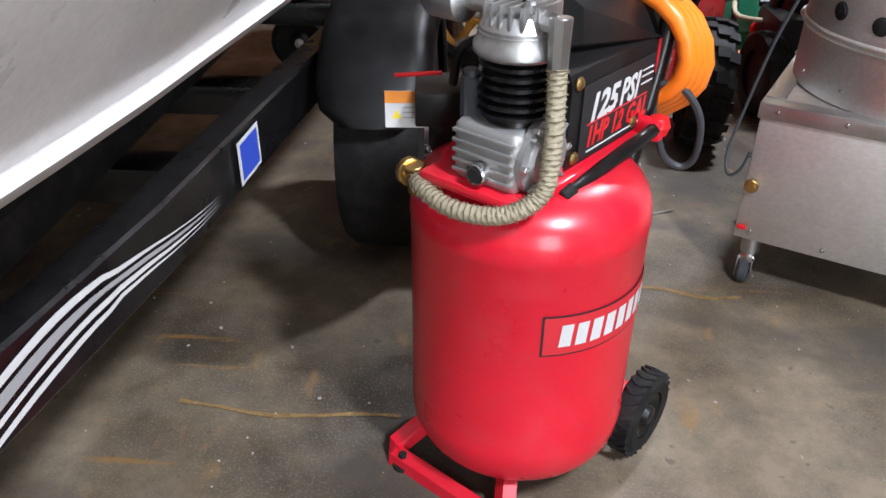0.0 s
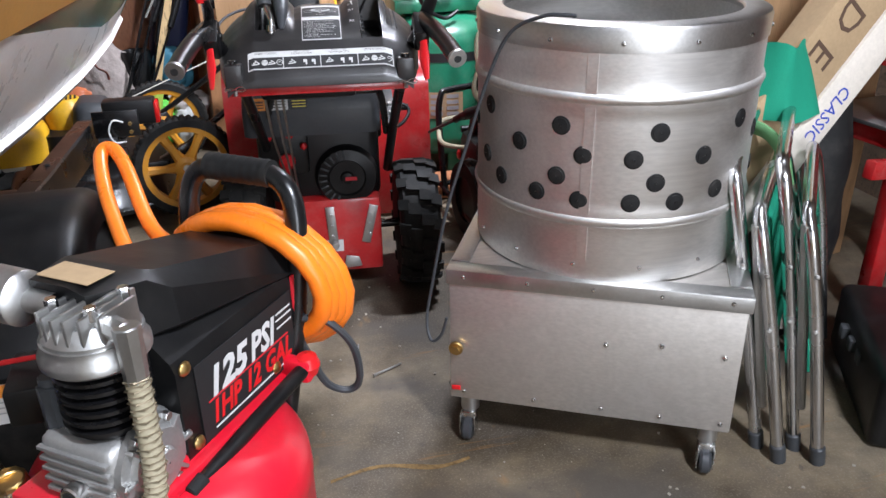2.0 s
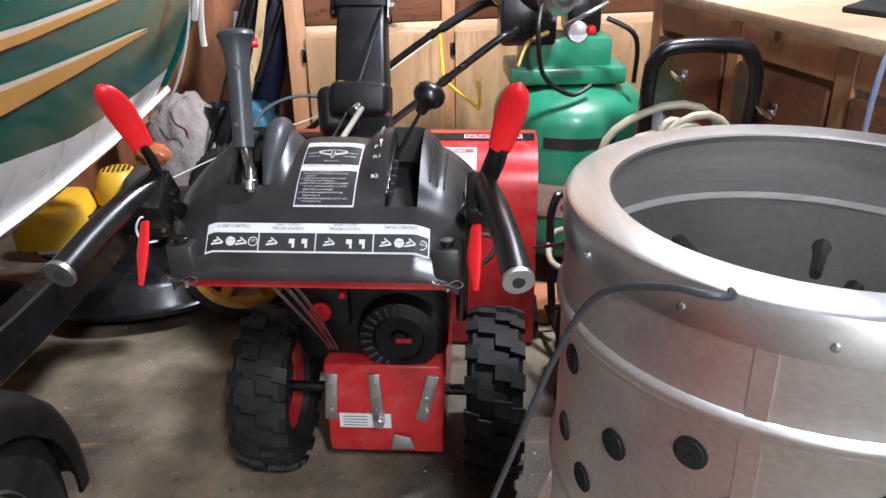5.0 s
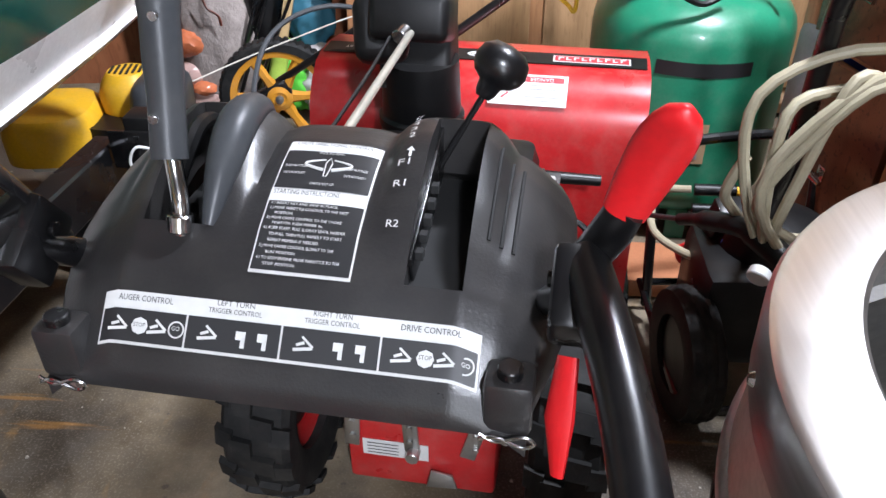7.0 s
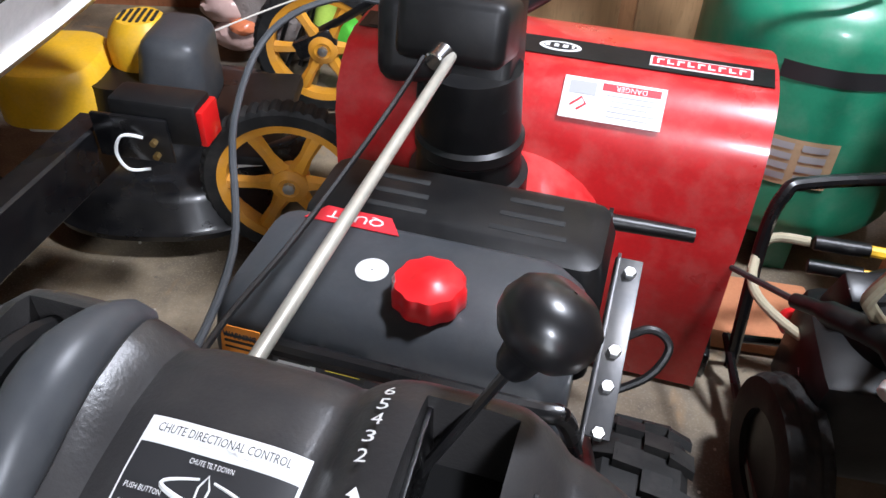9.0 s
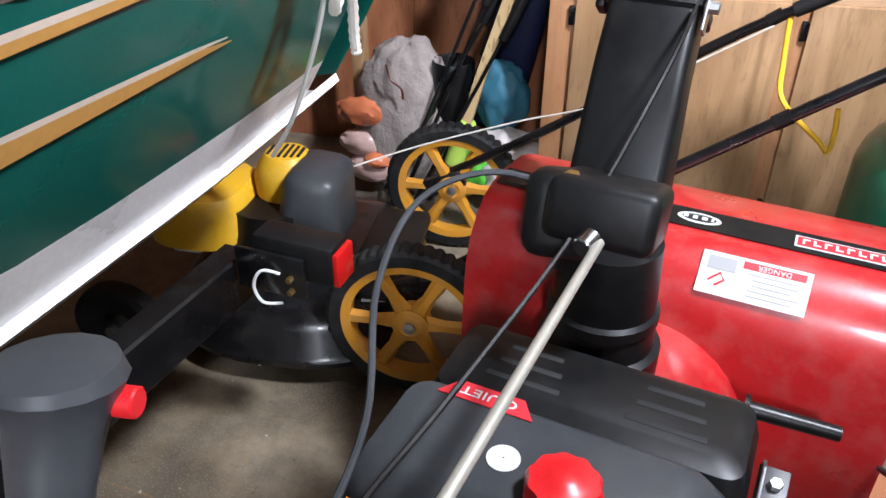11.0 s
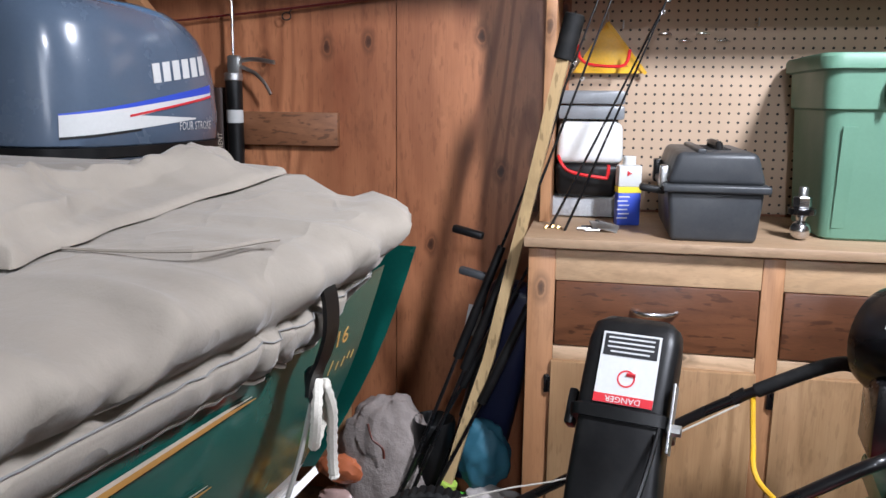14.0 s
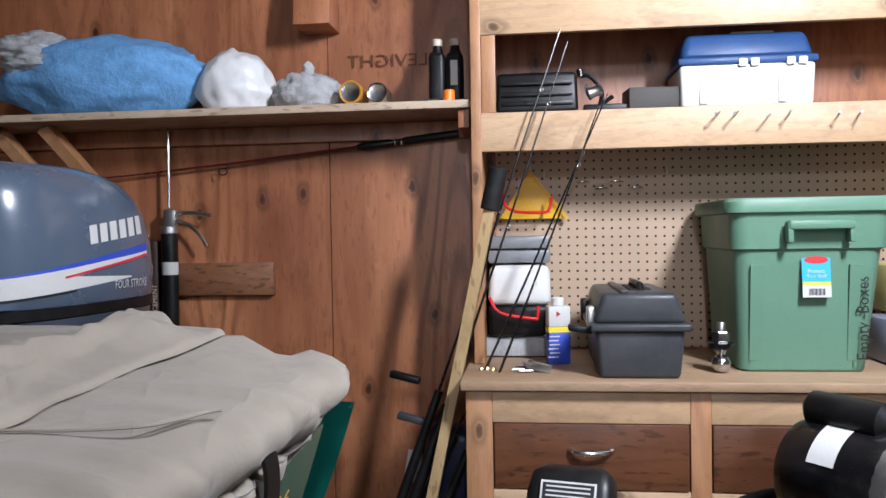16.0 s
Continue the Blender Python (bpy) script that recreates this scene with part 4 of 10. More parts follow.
    for y in (1.9, 2.2):
        bm = bm_new()
        px = lerp_table([(yy, xx) for xx, yy in rail], y)
        cyl(bm, (px, y, 0.413), (px, y, 0.4165), 0.006, seg=10)
        part("bolt", bm, SHADE_BLACK, t)
    # bunks under the hull
    for x in (0.25, -0.45):
        bm = bm_new()
        box(bm, (x, 1.2, 0.49), (0.09, 2.4, 0.06), bev=0.01)
        part("bunk", bm, RUBBER, t)
    bm = bm_new()
    box(bm, (BC, -1.5, 0.42), (0.09, 1.6, 0.09), bev=0.006)
    part("tongue", bm, BLACK_M, t)
    bm = bm_new()
    cyl(bm, (BC, -2.0, 0.0), (BC, -2.0, 0.5), 0.03)
    part("jack", bm, DULL, t)


trailer()


# ---- steel drum plucker on its wheeled base ----
def plucker():
    yaw = -27.5
    p = thing("drum_plucker", pose(1.672, 1.515, 0, 0, 0, yaw), "stainless steel poultry plucker drum on a wheeled box base", "plucker", world_coords=False)
    half, z0, z1 = 0.272, 0.103, 0.394
    bm = bm_new()
    box(bm, (0, 0, (z0 + z1) / 2), (half * 2 - 0.006, half * 2 - 0.006, z1 - z0 - 0.004), bev=0.003)
    part("base_box", bm, STEEL_B, p, "dull stained sheet steel box")
    for a in range(4):
        r = Matrix.Rotation(radians(90 * a), 4, "Z")
        bm = bm_new()
        e = 0.004 if a % 2 == 0 else -0.004
        box(bm, (0, -half - 0.0005, z1 - 0.0135), (half * 2 + e, 0.003, 0.03), bev=0.001)
        box(bm, (0, -half + 0.0175, z1 + 0.0005 + 0.0008 * (a % 2)), (half * 2 + e - (0.075 if a % 2 else 0), 0.036, 0.003), bev=0.001)
        bm.transform(r)
        part("edge_strip", bm, DULL, p)
        for x, z in ((-0.24, z1 - 0.012), (-0.12, z1 - 0.012), (0.0, z1 - 0.012), (0.12, z1 - 0.012), (0.24, z1 - 0.012), (-0.24, 0.125), (-0.1, 0.125), (0.03, 0.125), (0.14, 0.125), (0.25, 0.125), (0.03, 0.27), (0.24, 0.27), (0.13, 0.28)):
            bm = bm_new()
            lathe(bm, [(0.0001, 0.0035), (0.003, 0.003), (0.005, 0.001), (0.0052, 0)], Matrix.Translation((x, -half - 0.0005, z)) @ Matrix.Rotation(radians(90), 4, "X"), 10)
            bm.transform(r)
            part("rivet", bm, CHROME, p)
    bm = bm_new()
    cyl(bm, (-0.255, -half, 0.226), (-0.255, -half - 0.008, 0.226), 0.014, seg=20)
    cyl(bm, (-0.255, -half - 0.008, 0.226), (-0.255, -half - 0.014, 0.226), 0.009, seg=6)
    part("bolt", bm, BRASS, p, "rusty bolt and washer")
    bm = bm_new()
    box(bm, (-0.256, -half - 0.001, 0.132), (0.018, 0.002, 0.01), bev=0.0008)
    part("red_tag", bm, RED_P, p)
    for x, y in ((-0.235, -0.235), (0.235, -0.235), (0.235, 0.235), (-0.235, 0.235)):
        bm = bm_new()
        cyl(bm, (x, y, 0.062), (x, y, 0.106), 0.019, seg=20)
        leg = part("leg", bm, DULL, p)
        bm = bm_new()
        box(bm, (x, y - 0.012, 0.048), (0.034, 0.02, 0.03), bev=0.006)
        box(bm, (x - 0.015, y - 0.018, 0.034), (0.003, 0.03, 0.045), bev=0.001)
        box(bm, (x + 0.015, y - 0.018, 0.034), (0.003, 0.03, 0.045), bev=0.001)
        part("caster_fork", bm, CHROME, leg)
        bm = bm_new()
        lathe(bm, [(0.006, -0.011), (0.02, -0.011), (0.0245, -0.006), (0.0245, 0.006), (0.02, 0.011), (0.006, 0.011)], ring=True, m=Matrix.Translation((x, y - 0.022, 0.0245)) @ AXES["x"], seg=24)
        part("caster_wheel", bm, GREY_P, leg, "small grey caster wheel")
    # drum wall with round openings
    R, ztop = 0.263, 0.842
    seg, nz = 96, 26
    zs = [z1 + 0.001 + (ztop - z1) * i / nz for i in range(nz + 1)]
    bm = bm_new()
    rows = []
    for z in zs:
        b = 0.0
        for zr in (0.511, 0.727):
            b += 0.005 * math.exp(-((z - zr) / 0.009) ** 2)
        rows.append([((R + b) * math.cos(2 * math.pi * k / seg), (R + b) * math.sin(2 * math.pi * k / seg), z) for k in range(seg)])
    rings(bm, rows, cap=False)
    rows = [[((R - 0.004) * math.cos(2 * math.pi * k / seg), (R - 0.004) * math.sin(2 * math.pi * k / seg), z) for k in range(seg)] for z in (zs[0], zs[-1])]
    rings(bm, rows, cap=False)
    drum = part("drum", bm, STEEL_D, p, "brushed stainless steel drum", angle=60)
    # beads rolled into the wall
    for zr in (0.511, 0.727):
        bm = bm_new()
        lathe(bm, [(R, zr - 0.011), (R + 0.004, zr - 0.007), (R + 0.0065, zr), (R + 0.004, zr + 0.007), (R, zr + 0.011)], None, 96, cap=False)
        part("bead", bm, STEEL_D, drum, angle=70)
    # rubber finger plugs; angles are taken round the drum from the front
    holes = [(-54, 0.682), (-16.5, 0.678), (-34.6, 0.636), (-7.6, 0.63), (10.7, 0.627), (19.5, 0.673), (38.3, 0.626), (19.6, 0.585), (-45, 0.558), (-25.6, 0.552), (-17.4, 0.588), (-8.3, 0.549), (10.9, 0.549), (28, 0.548), (57.1, 0.676), (46.7, 0.558), (-56.7, 0.586), (61.6, 0.568), (-72, 0.64), (-82, 0.69), (-80, 0.56), (75, 0.64), (86, 0.56)]
    holes += [(a, 0.53 + 0.05 * (i % 4)) for i, a in enumerate(range(100, 260, 11))]
    for a, z in holes:
        w = radians(a - 90)
        m = Matrix.Translation((R * math.cos(w), R * math.sin(w), z)) @ Matrix.Rotation(w, 4, "Z") @ AXES["x"]
        bm = bm_new()
        lathe(bm, [(0.0165, -0.003), (0.0165, 0.0012), (0.0135, 0.0018), (0.013, 0.003), (0.001, 0.0042)], m, 20, cap=False)
        part("finger_plug", bm, RUBBER, drum)
    # rubber fingers inside
    for i, (a, z) in enumerate(holes):
        w = radians(a - 90)
        bm = bm_new()
        d = Vector((math.cos(w), math.sin(w), 0))
        s = d * (R - 0.005) + Vector((0, 0, z))
        tube(bm, [s, s - d * 0.03, s - d * 0.085 + Vector((0, 0, -0.004))], [0.013, 0.009, 0.0075], 8)
        part("rubber_finger", bm, RUBBER, drum)
    # rolled rim ring
    bm = bm_new()
    lathe(bm, [(R + 0.003, 0.802), (R + 0.004, 0.836), (R + 0.001, 0.843), (R - 0.004, 0.8455), (R - 0.044, 0.8455), (R - 0.047, 0.843), (R - 0.045, 0.835), (R - 0.005, 0.832)], None, 96, cap=False)
    rim = part("rim_ring", bm, STEEL_R, drum, "flat bright steel rim ring", angle=30)
    bm = bm_new()
    lathe(bm, [(R - 0.006, 0.74), (R - 0.014, 0.746), (R - 0.006, 0.752)], None, 80, cap=False)
    part("inner_bead", bm, STEEL_D, drum)
    bm = bm_new()
    lathe(bm, [(0.001, 0.452), (0.1, 0.448), (R - 0.012, 0.44), (R - 0.012, 0.43), (0.001, 0.43)], None, 64, cap=False)
    part("feather_plate", bm, STEEL_B, drum)
    for k in range(14):
        w = 2 * math.pi * k / 14
        for rr in (0.1, 0.19):
            if rr == 0.1 and k % 2:
                continue
            bm = bm_new()
            x, y = rr * math.cos(w + rr * 9), rr * math.sin(w + rr * 9)
            tube(bm, [(x, y, 0.44), (x, y, 0.5), (x * 0.98, y * 0.98, 0.535)], [0.012, 0.009, 0.0075], 8)
            part("rubber_finger", bm, RUBBER, drum)
    for k in range(28):
        w = 2 * math.pi * (k + 0.3) / 28
        bm = bm_new()
        z = 0.818 if k % 2 else 0.425
        lathe(bm, [(0.0001, 0.0035), (0.003, 0.003), (0.0045, 0)], Matrix.Translation(((R + 0.0035 * (k % 2)) * math.cos(w), (R + 0.0035 * (k % 2)) * math.sin(w), z)) @ Matrix.Rotation(w, 4, "Z") @ AXES["x"], 8)
        part("rivet", bm, CHROME, drum)
    bm = bm_new()
    w = radians(-96)
    box(bm, ((R + 0.001) * math.cos(w), (R + 0.001) * math.sin(w), 0.625), (0.0016, 0.018, 0.38), rot=(0, 0, -96))
    part("seam", bm, STEEL_D, drum)
    # hanging lead from the rim to the floor
    c = bm_new()
    M = pose(1.672, 1.515, 0, 0, 0, yaw).inverted()
    P = smooth_path([(1.485, 1.285, 0.862), (1.478, 1.268, 0.866), (1.46, 1.268, 0.868), (1.435, 1.29, 0.864), (1.4, 1.335, 0.835), (1.375, 1.37, 0.76), (1.34, 1.4, 0.62), (1.31, 1.42, 0.5), (1.285, 1.43, 0.36), (1.27, 1.425, 0.28), (1.272, 1.40, 0.245), (1.29, 1.39, 0.26), (1.3, 1.385, 0.3)], 6)
    tube(c, [M @ Vector(q) for q in P], 0.0031, 8)
    part("power_cord", c, GREY_P, p, "grey power cord hanging over the rim")


plucker()


# ---- red upright air compressor ----
def compressor():
    c = thing("air_compressor", pose(0.855, 0.885, 0, 0, 0, -36), "red upright air compressor with black shroud and aluminium pump", "air compressor", world_coords=False)
    R = 0.157
    bm = bm_new()
    prof = [(0.001, 0.048)]
    for a in range(0, 91, 10):
        prof.append((R - 0.06 + 0.06 * math.sin(radians(a)), 0.108 - 0.06 * math.cos(radians(a))))
    prof += [(R + 0.0012, 0.125), (R, 0.128), (R, 0.43), (R + 0.0012, 0.433)]
    for a in range(0, 91, 9):
        prof.append((R - 0.065 + 0.065 * math.cos(radians(a)), 0.445 + 0.06 * math.sin(radians(a))))
    prof.append((0.001, 0.512))
    lathe(bm, prof, None, 72, cap=False)
    tank = part("tank", bm, RED, c, "glossy red steel tank with light scuffs", angle=50)
    # maker's plate as a plain framed patch with white bars
    def patch(a0, a1, z0, z1, out, mt, name, parent=tank, slant=0.0):
        bm = bm_new()
        n = max(2, int(abs(a1 - a0) / 4))
        rows = []
        for i in range(n + 1):
            a = radians(a0 + (a1 - a0) * i / n)
            r = R + out
            rows.append([(r * math.cos(a), r * math.sin(a), z0), (r * math.cos(a + slant), r * math.sin(a + slant), z1)])
        rings(bm, rows, closed=False, cap=False)
        return part(name, bm, mt, parent)
    A0 = -48
    lab = patch(A0, A0 + 84, 0.305, 0.366, 0.0008, BLACK_L, "label", slant=0)
    patch(A0 + 1, A0 + 83, 0.3075, 0.3635, 0.0014, RED_L, "label_field", lab)
    for i in range(9):
        a = A0 + 8 + i * 7.8
        patch(a, a + 5.6, 0.319, 0.352, 0.002, WHITE, "mark_bar", lab, 0.02)
    # saddle under pump and motor
    bm = bm_new()
    box(bm, (-0.02, 0.03, 0.507), (0.15, 0.29, 0.014), bev=0.004)
    box(bm, (0.034, 0.07, 0.505), (0.016, 0.2, 0.035), bev=0.004)
    box(bm, (0.06, 0.168, 0.52), (0.04, 0.018, 0.03), bev=0.006)
    part("saddle", bm, RED, c)
    # pump
    bm = bm_new()
    box(bm, (-0.012, -0.055, 0.548), (0.092, 0.088, 0.075), bev=0.012, segs=3)
    for i in range(5):
        box(bm, (-0.012, -0.0995, 0.525 + i * 0.012), (0.085, 0.006, 0.0045), bev=0.001)
    case = part("crankcase", bm, CAST, c, "cast aluminium crankcase")
    bm = bm_new()
    lathe(bm, [(0.043, 0), (0.046, 0.004), (0.046, 0.012), (0.036, 0.014), (0.033, 0.02), (0.016, 0.022), (0.013, 0.028), (0.001, 0.029)], Matrix.Translation((0.028, -0.052, 0.549)) @ AXES["x"], 32, cap=False)
    for k in range(8):
        a = 2 * math.pi * k / 8
        box(bm, (0.042, -0.052 + 0.034 * math.cos(a), 0.549 + 0.034 * math.sin(a)), (0.012, 0.024, 0.004), rot=(math.degrees(a), 0, 0), bev=0.001)
    part("end_cover", bm, CAST, case)
    for a in range(0, 360, 60):
        bm = bm_new()
        y, z = -0.052 + 0.043 * math.cos(radians(a)), 0.549 + 0.043 * math.sin(radians(a))
        cyl(bm, (0.038, y, z), (0.046, y, z), 0.005, seg=6)
        part("bolt", bm, DULL, case)
    bm = bm_new()
    cyl(bm, (-0.012, -0.098, 0.532), (-0.012, -0.114, 0.532), 0.0135, seg=24)
    cyl(bm, (-0.012, -0.1135, 0.532), (-0.012, -0.1142, 0.532), 0.008, seg=20)
    part("oil_sight", bm, CHROME, case)
    bm = bm_new()
    cyl(bm, (-0.012, -0.1143, 0.532), (-0.012, -0.1148, 0.532), 0.0085, seg=20)
    part("sight_glass", bm, SHADE_BLACK, case)
    bm = bm_new()
    cyl(bm, (-0.05, -0.075, 0.58), (-0.05, -0.075, 0.63), 0.012, seg=8)
    cyl(bm, (-0.05, -0.075, 0.628), (-0.05, -0.075, 0.638), 0.009, seg=12)
    part("oil_filler", bm, GREY_P, case, "dark grey breather cap")
    bm = bm_new()
    lathe(bm, [(0.034, 0.585)] + [q for i in range(6) for q in ((0.033, 0.592 + i * 0.011), (0.043, 0.595 + i * 0.011), (0.043, 0.599 + i * 0.011), (0.033, 0.602 + i * 0.011))] + [(0.03, 0.66)], Matrix.Translation((-0.004, -0.052, 0)), 28)
    part("finned_cylinder", bm, BLACK_M, c, "black finned cylinder", angle=25)
    bm = bm_new()
    lathe(bm, [(0.046, 0.66), (0.05, 0.664), (0.05, 0.672), (0.046, 0.678), (0.046, 0.686)], Matrix.Translation((-0.004, -0.052, 0)), 32)
    part("valve_plate", bm, DULL, c)
    bm = bm_new()
    lathe(bm, [(0.044, 0.684), (0.044, 0.69), (0.036, 0.705), (0.001, 0.712)], Matrix.Translation((-0.004, -0.052, 0)), 32)
    for i in range(7):
        x = -0.037 + i * 0.0115
        h = math.sqrt(max(0.0002, 0.043 ** 2 - (x + 0.004) ** 2))
        if abs(x) < 0.035:
            box(bm, (x, -0.052, 0.703), (0.0042, h * 1.95, 0.03), bev=0.0015)
    part("cylinder_head", bm, DULL, c, "bright finned aluminium head", angle=25)
    for x, y in ((0.02, -0.07), (-0.025, -0.07), (0.02, -0.03), (-0.025, -0.03)):
        bm = bm_new()
        cyl(bm, (x, y, 0.71), (x, y, 0.724), 0.006, seg=6)
        part("head_bolt", bm, CHROME, c)
    # intake filter can
    bm = bm_new()
    lathe(bm, [(0.012, -0.05), (0.012, -0.02), (0.023, -0.016), (0.027, -0.012), (0.027, 0.028), (0.024, 0.034), (0.001, 0.036)], pose(-0.085, -0.058, 0.708, 0, -90, 0), 28, cap=False)
    part("intake_filter", bm, DULL, c, "dull silver intake filter can")
    # outlet elbow, spring wrapped hose to the tank valve
    bm = bm_new()
    cyl(bm, (0.02, -0.06, 0.703), (0.055, -0.068, 0.703), 0.011, seg=8)
    cyl(bm, (0.056, -0.068, 0.712), (0.058, -0.07, 0.655), 0.0125, 0.011, seg=8)
    part("elbow", bm, DULL, c)
    path = smooth_path([(0.058, -0.07, 0.66), (0.062, -0.074, 0.62), (0.066, -0.08, 0.57), (0.066, -0.09, 0.53), (0.05, -0.108, 0.508), (0.02, -0.125, 0.496), (-0.03, -0.134, 0.493), (-0.08, -0.122, 0.495), (-0.105, -0.105, 0.493)], 8)
    bm = bm_new()
    tube(bm, path, 0.0105, 12)
    hose = part("outlet_hose", bm, HOSE_T, c, "braided tan hose in a wire spring")
    bm = bm_new()
    dense = smooth_path(path, 5)
    coil = []
    up = Vector((0, 0, 1))
    for i, q in enumerate(dense):
        d = (dense[min(i + 1, len(dense) - 1)] - dense[max(i - 1, 0)]).normalized()
        u = (Vector((0.3, 1, 0.2)) - d * d.dot(Vector((0.3, 1, 0.2)))).normalized()
        w = d.cross(u)
        a = i * 1.15
        coil.append(q + (u * math.cos(a) + w * math.sin(a)) * 0.0118)
    tube(bm, coil, 0.0011, 5)
    part("spring_guard", bm, surf("tan_spring_wire", (0.3, 0.25, 0.17), 0.45, 0.7), hose)
    bm = bm_new()
    cyl(bm, (-0.1, -0.107, 0.493), (-0.128, -0.09, 0.492), 0.0125, seg=6)
    cyl(bm, (-0.115, -0.09, 0.468), (-0.12, -0.094, 0.505), 0.014, seg=12)
    cyl(bm, (-0.128, -0.09, 0.49), (-0.138, -0.085, 0.49), 0.019, seg=12)
    part("check_valve", bm, BRASS, c)
    # shroud
    bm = bm_new()
    prof = [(-0.075, 0.515), (0.042, 0.515), (0.044, 0.52), (0.044, 0.622), (0.04, 0.632), (0.0, 0.668), (-0.01, 0.672), (-0.07, 0.672), (-0.082, 0.66), (-0.082, 0.52)]
    rings(bm, [[(x, y, z) for x, z in prof] for y in (-0.012, -0.008, 0.2, 0.208)])
    shroud = part("shroud", bm, BLACK_P, c, "black sheet metal motor shroud with dusty top", angle=25)
    bm = bm_new()
    secs = []
    for y, x0, x1, z, zz in ((-0.055, -0.065, -0.0, 0.728, 0.722), (0.0, -0.08, 0.02, 0.724, 0.716), (0.02, -0.085, 0.03, 0.716, 0.7), (0.206, -0.085, 0.041, 0.668, 0.63)):
        secs.append([(x0, y, z), (x1 - 0.02, y, z), (x1, y, zz), (x1 + 0.004, y, min(zz, 0.66)), (x1, y, min(zz, 0.66) - 0.004), (x0, y, z - 0.006)])
    rings(bm, secs)
    part("top_cover", bm, BLACK_P, shroud, angle=25)
    bm = bm_new()
    plate(bm, basis_m((-0.034, -0.03, 0.7278), (1, 0.0, 0), (0, 1, -0.06)), 0.062, 0.034, 0.0008)
    part("worn_label", bm, CARD, shroud, "worn cream label")
    # side lettering plate
    P = basis_m((0.0452, 0.1, 0.568), (0, 1, 0), (0, 0, 1))
    bm = bm_new()
    plate(bm, P, 0.176, 0.094, 0.0012)
    pl = part("side_plate", bm, BLACK_L, shroud)
    L = P @ Matrix.Translation((0, 0, 0.0013))
    writing("lettering_pressure", "125", L @ pose(-0.04, 0.013, 0), 0.046, WHITE, pl, 0.066, bold=0.035, slant=0.25)
    writing("lettering_psi", "PSI", L @ pose(0.024, 0.013, 0), 0.046, WHITE, pl, 0.05, bold=0.03, slant=0.25)
    writing("lettering_volume", "1HP 12 GAL", L @ pose(0.002, -0.022, 0), 0.036, RED_P, pl, 0.15, bold=0.03, slant=0.25)
    for x, y, w, mt in ((0, -0.0035, 0.15, RED_L), (-0.005, -0.039, 0.13, WHITE), (0.07, 0.03, 0.03, WHITE), (0.07, 0.022, 0.032, WHITE), (0.07, 0.012, 0.03, WHITE)):
        bm = bm_new()
        plate(bm, L @ pose(x, y, 0), w, 0.002, 0.0006)
        part("rule", bm, mt, pl)
    bm = bm_new()
    box(bm, (0.0455, 0.2, 0.6), (0.002, 0.012, 0.06))
    part("red_flash", bm, RED_L, shroud)
    for y, z in ((0.0, 0.622), (0.002, 0.53), (0.146, 0.532)):
        bm = bm_new()
        lathe(bm, [(0.008, 0), (0.008, 0.002), (0.005, 0.005), (0.0001, 0.006)], Matrix.Translation((0.045, y, z)) @ AXES["x"], 12)
        part("screw", bm, BRASS, shroud)
    # bar handle along the side
    bm = bm_new()
    cyl(bm, (0.056, -0.03, 0.494), (0.07, 0.17, 0.523), 0.0095, seg=16)
    bar = part("side_bar", bm, BLACK_M, c)
    bm = bm_new()
    cyl(bm, (0.0556, -0.036, 0.493), (0.057, -0.014, 0.4962), 0.0125, seg=16)
    part("bar_cap", bm, RUBBER, bar)
    bm = bm_new()
    lathe(bm, [(0.001, -0.016), (0.012, -0.012), (0.016, 0), (0.012, 0.012), (0.001, 0.016)], Matrix.Translation((0.07, 0.175, 0.524)), 16, cap=False)
    box(bm, (0.062, 0.0, 0.488), (0.012, 0.012, 0.012), bev=0.003)
    part("red_clamp", bm, RED_P, bar)
    # switch box with label
    bm = bm_new()
    box(bm, (-0.155, -0.005, 0.556), (0.062, 0.085, 0.045), rot=(0, 0, 40), bev=0.004)
    sw = part("switch_box", bm, BLACK_P, c, "black pressure switch box")
    bm = bm_new()
    M = basis_m((-0.1462, -0.0512, 0.538), (0.98, 0.2, 0.1), (0.1, 0, 1))
    M = pose(-0.182, -0.0385, 0.545, 90, 0, 40)
    plate(bm, M, 0.056, 0.05, 0.001)
    lb = part("warning_label", bm, WHITE, sw, "orange and white warning label")
    bm = bm_new()
    plate(bm, M @ pose(0, 0.017, 0.0011), 0.056, 0.016, 0.0006)
    part("orange_band", bm, ORANGE_L, lb)
    bm = bm_new()
    prism(bm, [(-0.02, -0.012), (-0.006, -0.012), (-0.013, 0.0)], 0.0006, M @ pose(0, 0, 0.0011))
    part("yellow_sign", bm, YELLOW_L, lb)
    for k in range(3):
        bm = bm_new()
        plate(bm, M @ pose(0.008, 0.003 - k * 0.007, 0.0011), 0.026, 0.0015, 0.0004)
        part("text_bar", bm, GREY_L, lb)
    bm = bm_new()
    box(bm, (-0.165, 0.02, 0.505), (0.045, 0.05, 0.06), rot=(0, 0, 40), bev=0.012)
    part("switch_neck", bm, BLACK_P, sw)
    bm = bm_new()
    cyl(bm, (-0.21, -0.03, 0.582), (-0.155, 0.0, 0.59), 0.003, seg=8)
    part("switch_lever", bm, RED_P, sw)
    bm = bm_new()
    cyl(bm, (-0.12, 0.03, 0.6), (-0.12, 0.03, 0.63), 0.03, seg=24)
    part("pressure_gauge", bm, BLACK_P, c)
    bm = bm_new()
    tube(bm, smooth_path([(-0.12, -0.02, 0.59), (-0.1, -0.03, 0.64), (-0.07, -0.02, 0.655), (-0.05, 0.0, 0.64)], 6), 0.006, 8)
    part("conduit", bm, BLACK_P, c)
